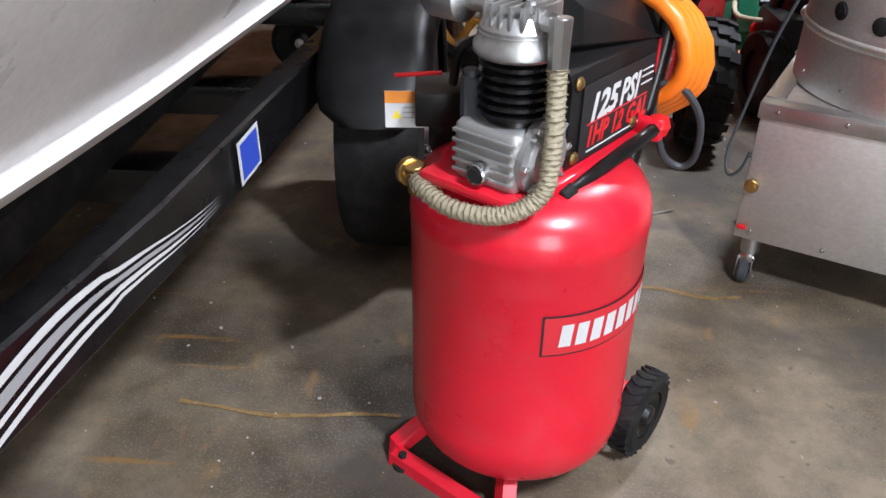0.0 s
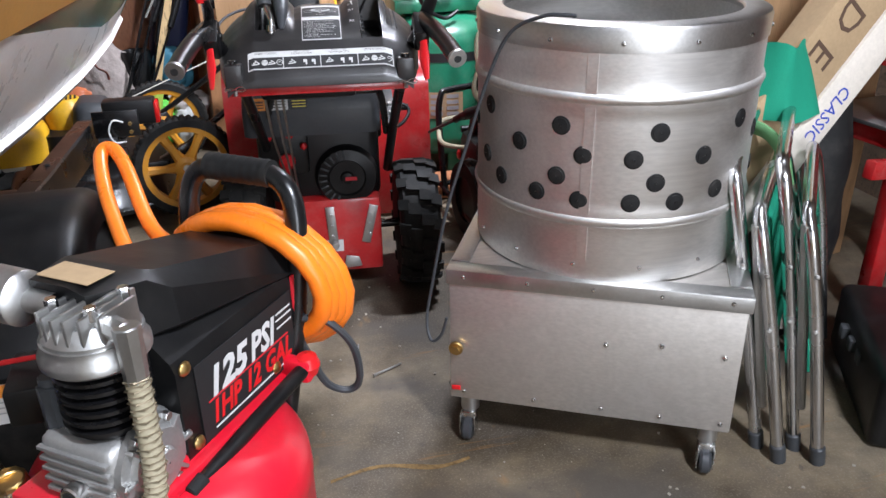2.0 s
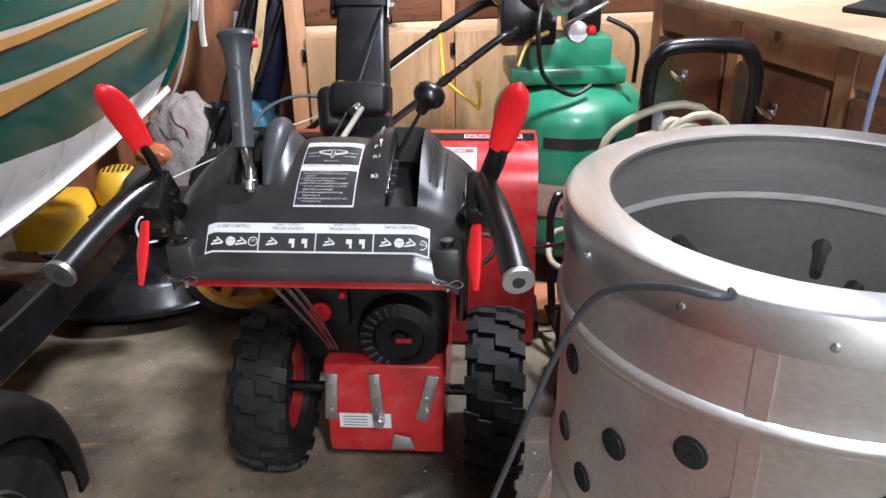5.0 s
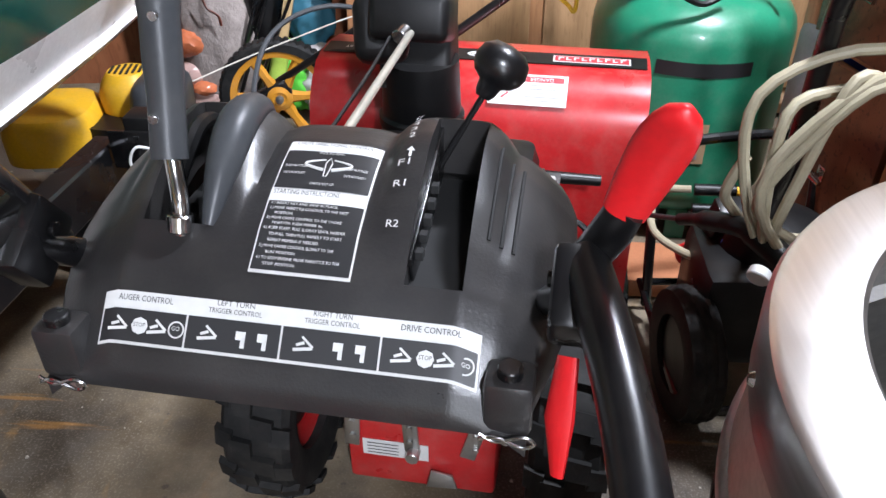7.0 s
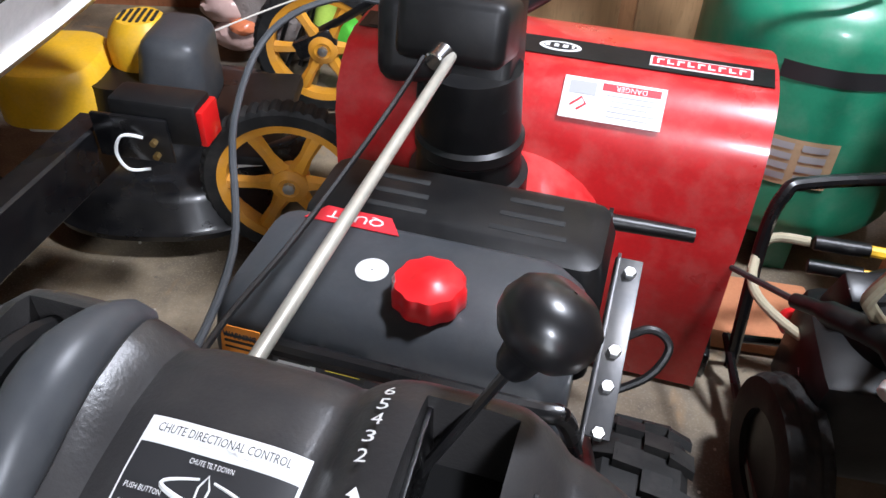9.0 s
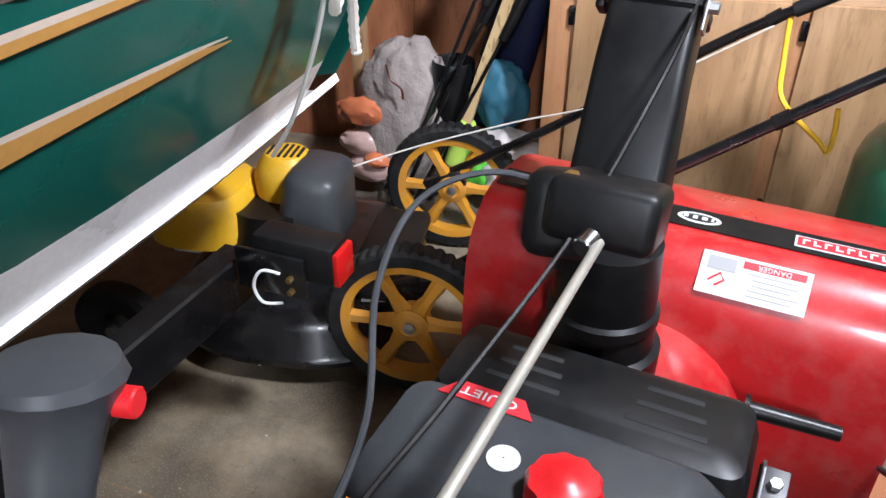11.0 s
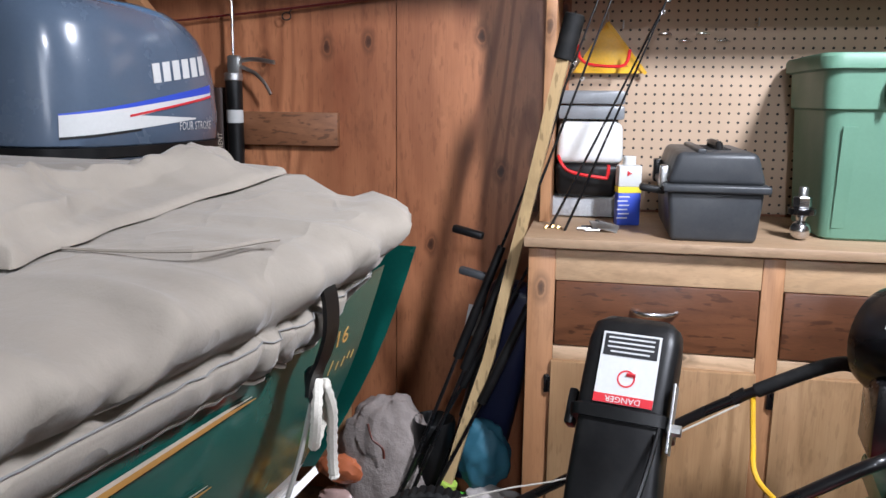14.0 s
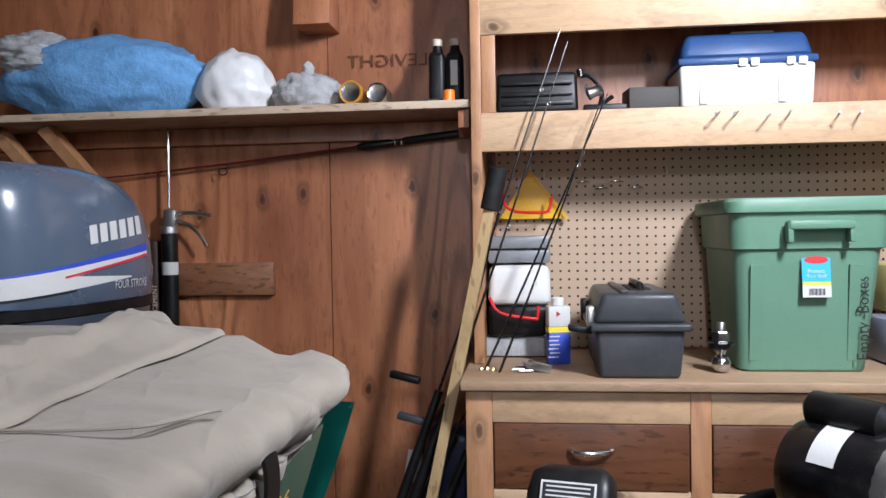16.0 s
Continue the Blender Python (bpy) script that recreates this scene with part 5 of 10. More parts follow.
    # push handle with taped grip
    hp = [(-0.075, 0.14, 0.44), (-0.08, 0.175, 0.58), (-0.085, 0.19, 0.68), (-0.078, 0.2, 0.725), (-0.055, 0.205, 0.742), (-0.02, 0.206, 0.744), (0.03, 0.206, 0.742), (0.06, 0.2, 0.725), (0.072, 0.19, 0.68), (0.07, 0.175, 0.58), (0.062, 0.14, 0.44)]
    bm = bm_new()
    tube(bm, smooth_path(hp, 6), 0.013, 14)
    h = part("handle", bm, BLACK_M, c, "bent black steel tube handle")
    bm = bm_new()
    tube(bm, [(-0.055 + 0.09 * i / 30, 0.2055, 0.7435) for i in range(31)], [0.0165 + 0.0008 * (i % 4 == 0) for i in range(31)], 14)
    part("grip", bm, RUBBER, h)
    for x in (-0.035, -0.01, 0.012, 0.025):
        bm = bm_new()
        cyl(bm, (x, 0.2055, 0.7435), (x + 0.003, 0.2055, 0.7435), 0.0158, seg=14)
        part("clip", bm, CHROME, h)
    # wheels and front foot
    for x in (-0.15, 0.15):
        m = Matrix.Translation((x, 0.125, 0.07)) @ AXES["x"]
        bm = bm_new()
        lathe(bm, [(0.04, -0.018), (0.058, -0.02), (0.067, -0.014), (0.07, 0), (0.067, 0.014), (0.058, 0.02), (0.04, 0.018)], m, 40, ring=True)
        for k in range(26):
            a = 2 * math.pi * k / 26
            for s in (-1, 1):
                q = m @ Matrix.Rotation(a, 4, "Z") @ pose(0.0685, 0, 0.008 * s, 35 * s, 0, 0)
                b = bmesh.new()
                bmesh.ops.create_cube(b, size=1)
                for v in b.verts:
                    v.co = Vector((v.co.x * 0.005, v.co.y * 0.005, v.co.z * 0.018))
                merge(bm, b, q)
        w = part("wheel", bm, RUBBER, c, "small black tyre with crossed tread")
        bm = bm_new()
        sgn = 1 if x > 0 else -1
        lathe(bm, [(0.041, 0.012 * sgn), (0.036, 0.016 * sgn), (0.02, 0.008 * sgn), (0.014, 0.02 * sgn), (0.001, 0.022 * sgn)], m, 24, cap=False)
        part("hub", bm, BLACK_P, w)
    bm = bm_new()
    cyl(bm, (-0.15, 0.125, 0.07), (0.15, 0.125, 0.07), 0.008)
    box(bm, (0.1, 0.1, 0.1), (0.07, 0.04, 0.05), bev=0.008)
    box(bm, (-0.1, 0.1, 0.1), (0.07, 0.04, 0.05), bev=0.008)
    part("axle_bracket", bm, RED, c)
    bm = bm_new()
    tube(bm, [(-0.085, -0.075, 0.075), (-0.12, -0.14, 0.025), (-0.12, -0.15, 0.012), (0.09, -0.15, 0.012), (0.085, -0.14, 0.025), (0.05, -0.085, 0.07)], 0.017, 4, flatten=0.55)
    f = part("front_foot", bm, RED, c, "bent red flat bar foot", angle=20)
    for x in (-0.1, 0.07):
        bm = bm_new()
        cyl(bm, (x, -0.15, 0.0), (x, -0.15, 0.006), 0.016, seg=14)
        cyl(bm, (x, -0.15, 0.02), (x, -0.15, 0.027), 0.007, seg=6)
        part("rubber_foot", bm, RUBBER, f)
    # grey power lead looping out behind
    bm = bm_new()
    tube(bm, smooth_path([(0.07, 0.17, 0.57), (0.105, 0.18, 0.572), (0.13, 0.2, 0.53), (0.128, 0.217, 0.47), (0.112, 0.217, 0.446), (0.09, 0.2, 0.46), (0.08, 0.18, 0.51), (0.075, 0.17, 0.54)], 7), 0.005, 8)
    part("power_cord", bm, GREY_P, c, "grey power cord")

    # pump, shroud and bar sit forward on the saddle
    for ob in c.children:
        if ob.name.split(".")[0] in ("saddle", "crankcase", "finned_cylinder", "valve_plate", "cylinder_head", "head_bolt", "intake_filter", "elbow", "outlet_hose", "check_valve", "shroud", "side_bar", "switch_box", "pressure_gauge", "conduit"):
            ob.location = (0.028, -0.03, 0.003)


compressor()


def orange_hose():
    """A coil hung on the compressor's handle, with one loop thrown back."""
    bm = bm_new()
    m = pose(0.855, 0.885, 0, 0, 0, -36)
    pts = []
    for i in range(77):
        a = 2 * math.pi * (i + 13) / 20
        k = i / 20
        pts.append(m @ Vector((0.004 + (0.106 + 0.003 * k) * math.cos(a), 0.19 + 0.012 * (k - 1.7) - 0.012 * math.sin(a), 0.612 + (0.082 + 0.003 * k) * math.sin(a) - 0.004 * k)))
    P = smooth_path([m @ Vector((-0.01, 0.168, 0.665)), m @ Vector((-0.06, 0.175, 0.635)), (0.842, 1.165, 0.63), (0.8, 1.29, 0.685), (0.777, 1.337, 0.7), (0.762, 1.322, 0.69), (0.782, 1.22, 0.645), (0.83, 1.1, 0.6), m @ Vector((-0.06, 0.2, 0.57)), m @ Vector((-0.02, 0.205, 0.55))], 8)
    tube(bm, pts, 0.0125, 12)
    tube(bm, P, 0.0105, 12)
    solid("air_hose", bm, ORANGE, "coiled bright orange air hose on the compressor handle", "hose")


orange_hose()


# ---- red and black two stage snow blower ----
def lug_mesh(r, w):
    """One chunky tread block: a slanted bar with a hooked shoulder, its base on the tyre."""
    bm = bm_new()
    for x0, x1, y0, y1 in ((0.0, 0.3, -0.13, 0.11), (0.26, 0.52, -0.04, 0.2)):
        lo = [(x0, y0), (x1, y0 + 0.03), (x1, y1), (x0, y1 - 0.03)]
        lift = [0.94 * r, 1.0 * r]
        rows = []
        for k, rad in enumerate(lift):
            g = 1 - 0.12 * k
            rows.append([(math.cos(y * 0.9 * g) * rad * (1 - 0.05 * (x > 0.45)), math.sin(y * 0.9 * g) * rad, x * w) for x, y in lo])
        rings(bm, rows)
    return mesh_of("lug", bm, RUBBER, 30)


def chevron_tyre(bm, m, r, w):
    """Tyre carcass; its axis is z of m."""
    h = w / 2
    lathe(bm, [(r * 0.55, -h * 0.8), (r * 0.75, -h), (r * 0.88, -h * 0.97), (r * 0.94, -h * 0.8), (r * 0.95, 0), (r * 0.94, h * 0.8), (r * 0.88, h * 0.97), (r * 0.75, h), (r * 0.55, h * 0.8)], m, 40, ring=True)


def snow_blower():
    S = thing("snow_blower", pose(1.179, 2.24, 0, 0, 0, -5.5), "red and black two stage snow blower with red grip levers", "snow blower", world_coords=False)
    # wheels
    lug = lug_mesh(0.177, 0.112)
    for x in (-0.233, 0.226):
        m = Matrix.Translation((x, -0.075, 0.176)) @ AXES["x"]
        bm = bm_new()
        chevron_tyre(bm, m, 0.177, 0.11)
        w = part("wheel", bm, RUBBER, S, "chunky black snow tyre", angle=30)
        for k in range(16):
            for sd in (0, 1):
                o = new("lug", lug)
                o.parent = w
                o.matrix_basis = m @ Matrix.Rotation(2 * math.pi * (k + 0.5 * sd) / 16, 4, "Z") @ (Matrix.Rotation(math.pi, 4, "X") if sd else Matrix.Identity(4))
        bm = bm_new()
        lathe(bm, [(0.098, -0.04), (0.1, -0.03), (0.06, -0.02), (0.06, 0.02), (0.1, 0.03), (0.098, 0.04)], m, 28, ring=True)
        part("rim", bm, RED_M, w, "red steel rim")
    bm = bm_new()
    cyl(bm, (-0.26, -0.075, 0.176), (0.26, -0.075, 0.176), 0.012)
    for x in (-0.233, 0.226):
        lathe(bm, [(0.06, -0.018), (0.06, 0.018)], Matrix.Translation((x, -0.075, 0.176)) @ AXES["x"], 24)
    part("axle", bm, BLACK_M, S)
    # gear case behind the engine
    bm = bm_new()
    box(bm, (0.005, 0.02, 0.182), (0.236, 0.36, 0.212), bev=0.008)
    g = part("gear_case", bm, RED_M, S, "red painted sheet steel gear case")
    bm = bm_new()
    plate(bm, pose(-0.035, -0.1605, 0.155, 90, 0, 0), 0.105, 0.034, 0.0012)
    lb = part("label", bm, WHITE, g)
    for k in range(4):
        bm = bm_new()
        plate(bm, pose(-0.055, -0.162, 0.165 - k * 0.007, 90, 0, 0), 0.05, 0.0016, 0.0004)
        part("text_bar", bm, BLACK_L, lb)
    for k in range(9):
        bm = bm_new()
        plate(bm, pose(-0.016 + k * 0.0024, -0.162, 0.155, 90, 0, 0), 0.001, 0.018, 0.0004)
        part("code_bar", bm, BLACK_L, lb)
    for x, rot in ((-0.1, 4), (-0.01, -3), (0.092, 14)):
        bm = bm_new()
        box(bm, (x, -0.164, 0.215), (0.024, 0.006, 0.11), rot=(0, rot, 0), bev=0.0015)
        for dz in (-0.03, 0, 0.03):
            cyl(bm, (x, -0.166, 0.215 + dz), (x, -0.172, 0.215 + dz), 0.005, seg=6)
        part("bracket_plate", bm, DULL, g)
    bm = bm_new()
    prism(bm, [(-0.02, -0.02), (0.03, -0.016), (0.022, 0.012), (-0.012, 0.018)], 0.004, pose(0.035, -0.168, 0.11, 90, 0, 0), 0.001)
    cyl(bm, (-0.005, -0.16, 0.16), (-0.005, -0.182, 0.16), 0.011, seg=8)
    part("shift_crank", bm, DULL, g)
    # engine: recoil housing, controls, tank
    bm = bm_new()
    box(bm, (-0.02, 0.0, 0.385), (0.3, 0.24, 0.24), bev=0.03, segs=3)
    e = part("engine", bm, BLACK_P, S, "black engine block with shrouds")
    bm = bm_new()
    m = pose(0.04, -0.125, 0.345, 90, 0, 0)
    lathe(bm, [(0.083, -0.02), (0.083, 0.012), (0.076, 0.026), (0.05, 0.032), (0.046, 0.026), (0.018, 0.026), (0.015, 0.034), (0.001, 0.036)], m, 36, cap=False)
    rec = part("recoil_cover", bm, BLACK_P, e, "round slotted recoil starter cover")
    for k in range(11):
        a = radians(95 + k * 15)
        bm = bm_new()
        box(bm, (0.064, 0, 0.029), (0.022, 0.0055, 0.006), bev=0.001)
        bm.transform(m @ Matrix.Rotation(a, 4, "Z"))
        part("vent_rib", bm, GREY_P, rec)
    bm = bm_new()
    plate(bm, pose(0.05, -0.161, 0.345, 90, 0, 0), 0.03, 0.01, 0.0008)
    part("small_label", bm, RED_L, rec)
    bm = bm_new()
    box(bm, (-0.12, -0.12, 0.43), (0.13, 0.03, 0.15), bev=0.012)
    ctl = part("control_panel", bm, BLACK_P, e)
    for x, z, r in ((-0.16, 0.465, 0.016), (-0.1, 0.47, 0.012), (-0.066, 0.436, 0.009)):
        bm = bm_new()
        lathe(bm, [(r * 0.7, 0), (r, 0.004), (r, 0.012), (r * 0.6, 0.018), (0.001, 0.019)], pose(x, -0.135, z, 90, 0, 0), 16, cap=False)
        box(bm, (x, -0.155, z + 0.004), (r * 0.5, 0.012, r * 1.8), bev=0.002)
        part("red_knob", bm, RED_P, ctl)
    bm = bm_new()
    lathe(bm, [(0.016, 0), (0.021, 0.004), (0.021, 0.014), (0.014, 0.02), (0.001, 0.021)], pose(-0.111, -0.136, 0.397, 90, 0, 0), 24, cap=False)
    box(bm, (-0.111, -0.15, 0.372), (0.01, 0.01, 0.035), bev=0.003)
    part("primer_key", bm, RED_P, ctl, "large red choke knob")
    # fuel tank and shroud top, seen from above
    bm = bm_new()
    secs = []
    for z, x0, x1, y0, y1 in ((0.46, -0.21, 0.132, -0.15, 0.018), (0.52, -0.21, 0.134, -0.15, 0.018), (0.556, -0.207, 0.13, -0.142, 0.016), (0.578, -0.195, 0.112, -0.125, 0.008), (0.588, -0.17, 0.085, -0.105, -0.005)):
        r = 0.025
        ring = []
        for cx, cy, a0 in ((x1 - r, y1 - r, 0), (x0 + r, y1 - r, 90), (x0 + r, y0 + r, 180), (x1 - r, y0 + r, 270)):
            for k in range(5):
                a = radians(a0 + k * 22.5)
                ring.append((cx + r * math.cos(a), cy + r * math.sin(a), z))
        secs.append(ring)
    rings(bm, secs)
    tk = part("fuel_tank", bm, GREY_P, e, "dark grey moulded fuel tank and shroud")
    bm = bm_new()
    prof = [(0.027, 0.585), (0.027, 0.6), (0.03, 0.602)]
    lathe(bm, prof, Matrix.Translation((-0.005, -0.088, 0)), 20)
    part("filler_neck", bm, BLACK_P, tk)
    bm = bm_new()
    secs = []
    for z, r in ((0.598, 0.031), (0.602, 0.034), (0.618, 0.034), (0.624, 0.031), (0.6245, 0.016), (0.628, 0.012), (0.629, 0.002)):
        secs.append([(-0.005 + r * (1 + (0.035 if z < 0.6242 else 0) * math.cos(10 * a)) * math.cos(a), -0.088 + r * (1 + (0.035 if z < 0.6242 else 0) * math.cos(10 * a)) * math.sin(a), z) for a in [2 * math.pi * k / 72 for k in range(72)]])
    rings(bm, secs)
    part("fuel_cap", bm, RED_P, tk, "scalloped red fuel cap", angle=50).location.z = -0.012
    bm = bm_new()
    lathe(bm, [(0.016, 0), (0.016, 0.0008), (0.001, 0.001)], Matrix.Translation((-0.068, -0.068, 0.5885)), 28, cap=False)
    part("round_sticker", bm, WHITE, tk, "round white sticker")
    bm = bm_new()
    prism(bm, [(-0.05, -0.012), (0.052, -0.012), (0.036, 0.012), (-0.034, 0.012)], 0.001, pose(-0.112, -0.002, 0.5888, 0, 0, 0))
    q = part("red_sticker", bm, RED_L, tk, "red and white engine sticker")
    writing("sticker_word", "QUIET", pose(-0.11, -0.002, 0.5904, 0, 0, 180), 0.016, WHITE, q, 0.06)
    for x, wd, mt, nm in ((-0.168, 0.04, ORANGE_L, "warning_label"), (-0.118, 0.05, WHITE, "white_label"), (-0.066, 0.042, BLACK_L, "black_label")):
        bm = bm_new()
        plate(bm, pose(x, -0.1525, 0.545, 78, 0, 0), wd, 0.03, 0.0012)
        o = part(nm, bm, mt, tk)
        for k in range(3):
            bm = bm_new()
            plate(bm, pose(x, -0.1545 + k * 0.0006, 0.537 + k * 0.007, 78, 0, 0), wd * 0.8, 0.0022, 0.0012)
            part("text_bar", bm, YELLOW_L if mt is BLACK_L else BLACK_L, o)
    writing("warning_word", "WARNING", pose(-0.168, -0.1535, 0.551, 78, 0, 0), 0.009, BLACK_L, tk, 0.034)
    # muffler guard with slots
    bm = bm_new()
    secs = []
    for z, x0, x1, y0, y1 in ((0.44, -0.2, 0.145, 0.068, 0.205), (0.57, -0.2, 0.145, 0.068, 0.205), (0.598, -0.192, 0.137, 0.078, 0.197), (0.606, -0.175, 0.12, 0.095, 0.18)):
        r = 0.02
        ring = []
        for cx, cy, a0 in ((x1 - r, y1 - r, 0), (x0 + r, y1 - r, 90), (x0 + r, y0 + r, 180), (x1 - r, y0 + r, 270)):
            for k in range(4):
                a = radians(a0 + k * 30)
                ring.append((cx + r * math.cos(a), cy + r * math.sin(a), z))
        secs.append(ring)
    rings(bm, secs)
    mf = part("muffler_guard", bm, BLACK_P, e, "ribbed black muffler guard")
    # solid dark bars paint the shade of the guard's slots
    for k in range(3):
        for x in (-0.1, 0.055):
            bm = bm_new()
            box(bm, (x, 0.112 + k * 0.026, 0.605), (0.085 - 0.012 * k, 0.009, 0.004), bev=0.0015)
            part("vent_slot_shade", bm, SHADE_BLACK, mf)
    tk.location = (0, -0.028, 0.014)
    mf.location = (0, -0.072, -0.034)
    # bolted side flange
    bm = bm_new()
    prism(bm, [(-0.15, 0.455), (-0.13, 0.445), (0.06, 0.52), (0.065, 0.55), (0.05, 0.556), (-0.12, 0.485)], 0.004, Matrix((( 0, 0, 1, 0.152), (1, 0, 0, 0), (0, 1, 0, 0), (0, 0, 0, 1))), 0.001)
    box(bm, (0.165, -0.03, 0.508), (0.03, 0.2, 0.004), rot=(21, 0, 0), bev=0.001)
    fl = part("side_flange", bm, GUN, e, "bolted grey steel flange")
    for y, z in ((0.045, 0.538), (-0.04, 0.505), (-0.075, 0.49), (-0.12, 0.472)):
        bm = bm_new()
        cyl(bm, (0.168, y, z), (0.168, y - 0.002, z + 0.008), 0.007, seg=6)
        part("bolt", bm, DULL, fl)
    bm = bm_new()
    tube(bm, smooth_path([(0.16, 0.0, 0.47), (0.2, 0.02, 0.49), (0.225, 0.015, 0.475), (0.21, -0.01, 0.45), (0.17, -0.03, 0.43)], 6), 0.0048, 8)
    part("lead", bm, BLACK_P, e)
    # auger housing, curved back
    def hous(x0, x1, prof):
        b = bm_new()
        rings(b, [[(x, y, z) for y, z in prof] for x in (x0, x1)], cap=True)
        return b
    back = [(0.385, 0.012), (0.39, 0.2), (0.397, 0.36), (0.404, 0.44), (0.417, 0.48), (0.443, 0.512), (0.473, 0.534), (0.505, 0.5415), (0.56, 0.543), (0.64, 0.532), (0.7, 0.51), (0.7, 0.5), (0.64, 0.522), (0.56, 0.533), (0.505, 0.5315), (0.477, 0.525), (0.45, 0.505), (0.426, 0.476), (0.414, 0.436), (0.407, 0.36), (0.4, 0.2), (0.395, 0.012)]
    H = part("auger_housing", hous(-0.325, 0.325, back), RED_M, S, "scuffed red auger housing", angle=45)
    side = [(0.385, 0.012), (0.39, 0.2), (0.397, 0.36), (0.404, 0.44), (0.417, 0.48), (0.443, 0.512), (0.473, 0.534), (0.505, 0.5415), (0.56, 0.543), (0.64, 0.532), (0.7, 0.51), (0.75, 0.3), (0.74, 0.012)]
    for x in (-0.329, 0.325):
        part("side_plate", hous(x, x + 0.004, side), RED_M, H)
    for x in (-0.337, 0.337):
        bm = bm_new()
        box(bm, (x, 0.5, 0.03), (0.02, 0.16, 0.06), bev=0.008)
        part("skid_shoe", bm, BLACK_M, S)
    bm = bm_new()
    tube(bm, [(-0.33, 0.6, 0.2), (0.33, 0.6, 0.2)], 0.02, 10)
    for k in range(48):
        a = 2 * math.pi * k / 12
        x = -0.3 + 0.6 * k / 47
        box(bm, (x, 0.6 + 0.07 * math.cos(a), 0.2 + 0.07 * math.sin(a)), (0.012, 0.08, 0.012), rot=(math.degrees(a), 0, 0))
    part("auger", bm, BLACK_M, S, "black steel auger", angle=20)
    # impeller tunnel behind the housing
    bm = bm_new()
    lathe(bm, [(0.17, 0.0), (0.17, 0.14)], pose(-0.03, 0.41, 0.26, 90, 0, 0), 36)
    part("impeller_case", bm, RED_M, S)
    # stickers on the housing
    top = basis_m((0.0, 0.532, 0.5435), (1, 0, 0), (0, 1, 0.03))
    bm = bm_new()
    plate(bm, top @ pose(0.0, 0.0, 0.0005), 0.645, 0.055, 0.001)
    strip = part("dark_strip", bm, BLACK_P, H, "dark band along the top edge")
    face = basis_m((0.0, 0.4595, 0.4855), (1, 0, 0), (0, 0.65, 0.76))
    T = top @ pose(0, 0, 0.0017)
    bm = bm_new()
    secs = [[(0.033 * math.cos(2 * math.pi * k / 28), 0.015 * math.sin(2 * math.pi * k / 28), z) for k in range(28)] for z in (0, 0.0008)]
    rings(bm, secs)
    bm.transform(T @ pose(0.003, 0.0, 0))
    part("oval_badge", bm, WHITE, strip, "white oval badge")
    bm = bm_new()
    secs = [[(0.026 * math.cos(2 * math.pi * k / 28), 0.010 * math.sin(2 * math.pi * k / 28), z) for k in range(28)] for z in (0, 0.0005)]
    rings(bm, secs)
    bm.transform(T @ pose(0.003, 0.0, 0.0009))
    part("badge_field", bm, BLACK_L, strip)
    for x, w in ((-0.008, 0.01), (0.006, 0.01), (0.02, 0.012), (0.032, 0.006)):
        bm = bm_new()
        plate(bm, T @ pose(x - 0.009, 0.0, 0.0015), w * 0.7, 0.009, 0.0004)
        part("badge_mark", bm, WHITE, strip)
    bm = bm_new()
    plate(bm, T @ pose(0.216, -0.001, 0), 0.15, 0.03, 0.0008)
    mk = part("maker_plate", bm, WHITE, strip, "white framed maker's plate")
    bm = bm_new()
    plate(bm, T @ pose(0.216, -0.001, 0.0009), 0.143, 0.024, 0.0005)
    part("plate_field", bm, RED_L, mk)
    for k in range(9):
        bm = bm_new()
        x = 0.216 - 0.06 + k * 0.015
        plate(bm, T @ pose(x - 0.003, -0.001, 0.0015), 0.0035, 0.014, 0.0004)
        plate(bm, T @ pose(x + 0.002, 0.004 - 0.01 * (k % 2), 0.0015), 0.007, 0.0035, 0.0004)
        part("plate_mark", bm, WHITE, mk)
    F = basis_m((0.1, 0.4445, 0.5105), (1, 0, 0), (0, 0.735, 0.677)) @ pose(0, 0, 0.0035)
    bm = bm_new()
    plate(bm, F, 0.15, 0.064, 0.001)
    dz = part("danger_label", bm, WHITE, H, "white danger label")
    bm = bm_new()
    plate(bm, F @ pose(0.025, 0.022, 0.0011), 0.085, 0.011, 0.0005)
    part("red_band", bm, RED_L, dz)
    writing("danger_word", "DANGER", F @ pose(0.025, 0.022, 0.0018, 0, 0, 180), 0.011, WHITE, dz, 0.045)
    bm = bm_new()
    plate(bm, F @ pose(-0.046, 0.016, 0.0011), 0.04, 0.02, 0.0005)
    part("grey_field", bm, GREY_L, dz)
    bm = bm_new()
    tube(bm, [F @ Vector(q) for q in ((-0.06, -0.012, 0.001), (-0.045, 0.002, 0.001), (-0.038, -0.008, 0.001), (-0.05, -0.018, 0.001))], 0.002, 5)
    part("red_sign", bm, RED_L, dz)
    for k in range(5):
        bm = bm_new()
        plate(bm, F @ pose(0.025 + 0.004 * (k % 2), 0.01 - k * 0.008, 0.0011), 0.07 - 0.008 * (k % 3), 0.0022, 0.0004)
        part("text_bar", bm, GREY_L, dz)
    bm = bm_new()
    plate(bm, basis_m((-0.262, 0.53, 0.5455), (1, 0, 0), (0, 1, 0.03)), 0.09, 0.04, 0.0008)
    ls = part("small_label", bm, BLACK_L, H)
    writing("small_word", "EC START", basis_m((-0.255, 0.53, 0.5475), (-1, 0, 0), (0, -1, -0.03)), 0.012, WHITE, ls, 0.05)
    # auger gear handle lying across
    bm = bm_new()
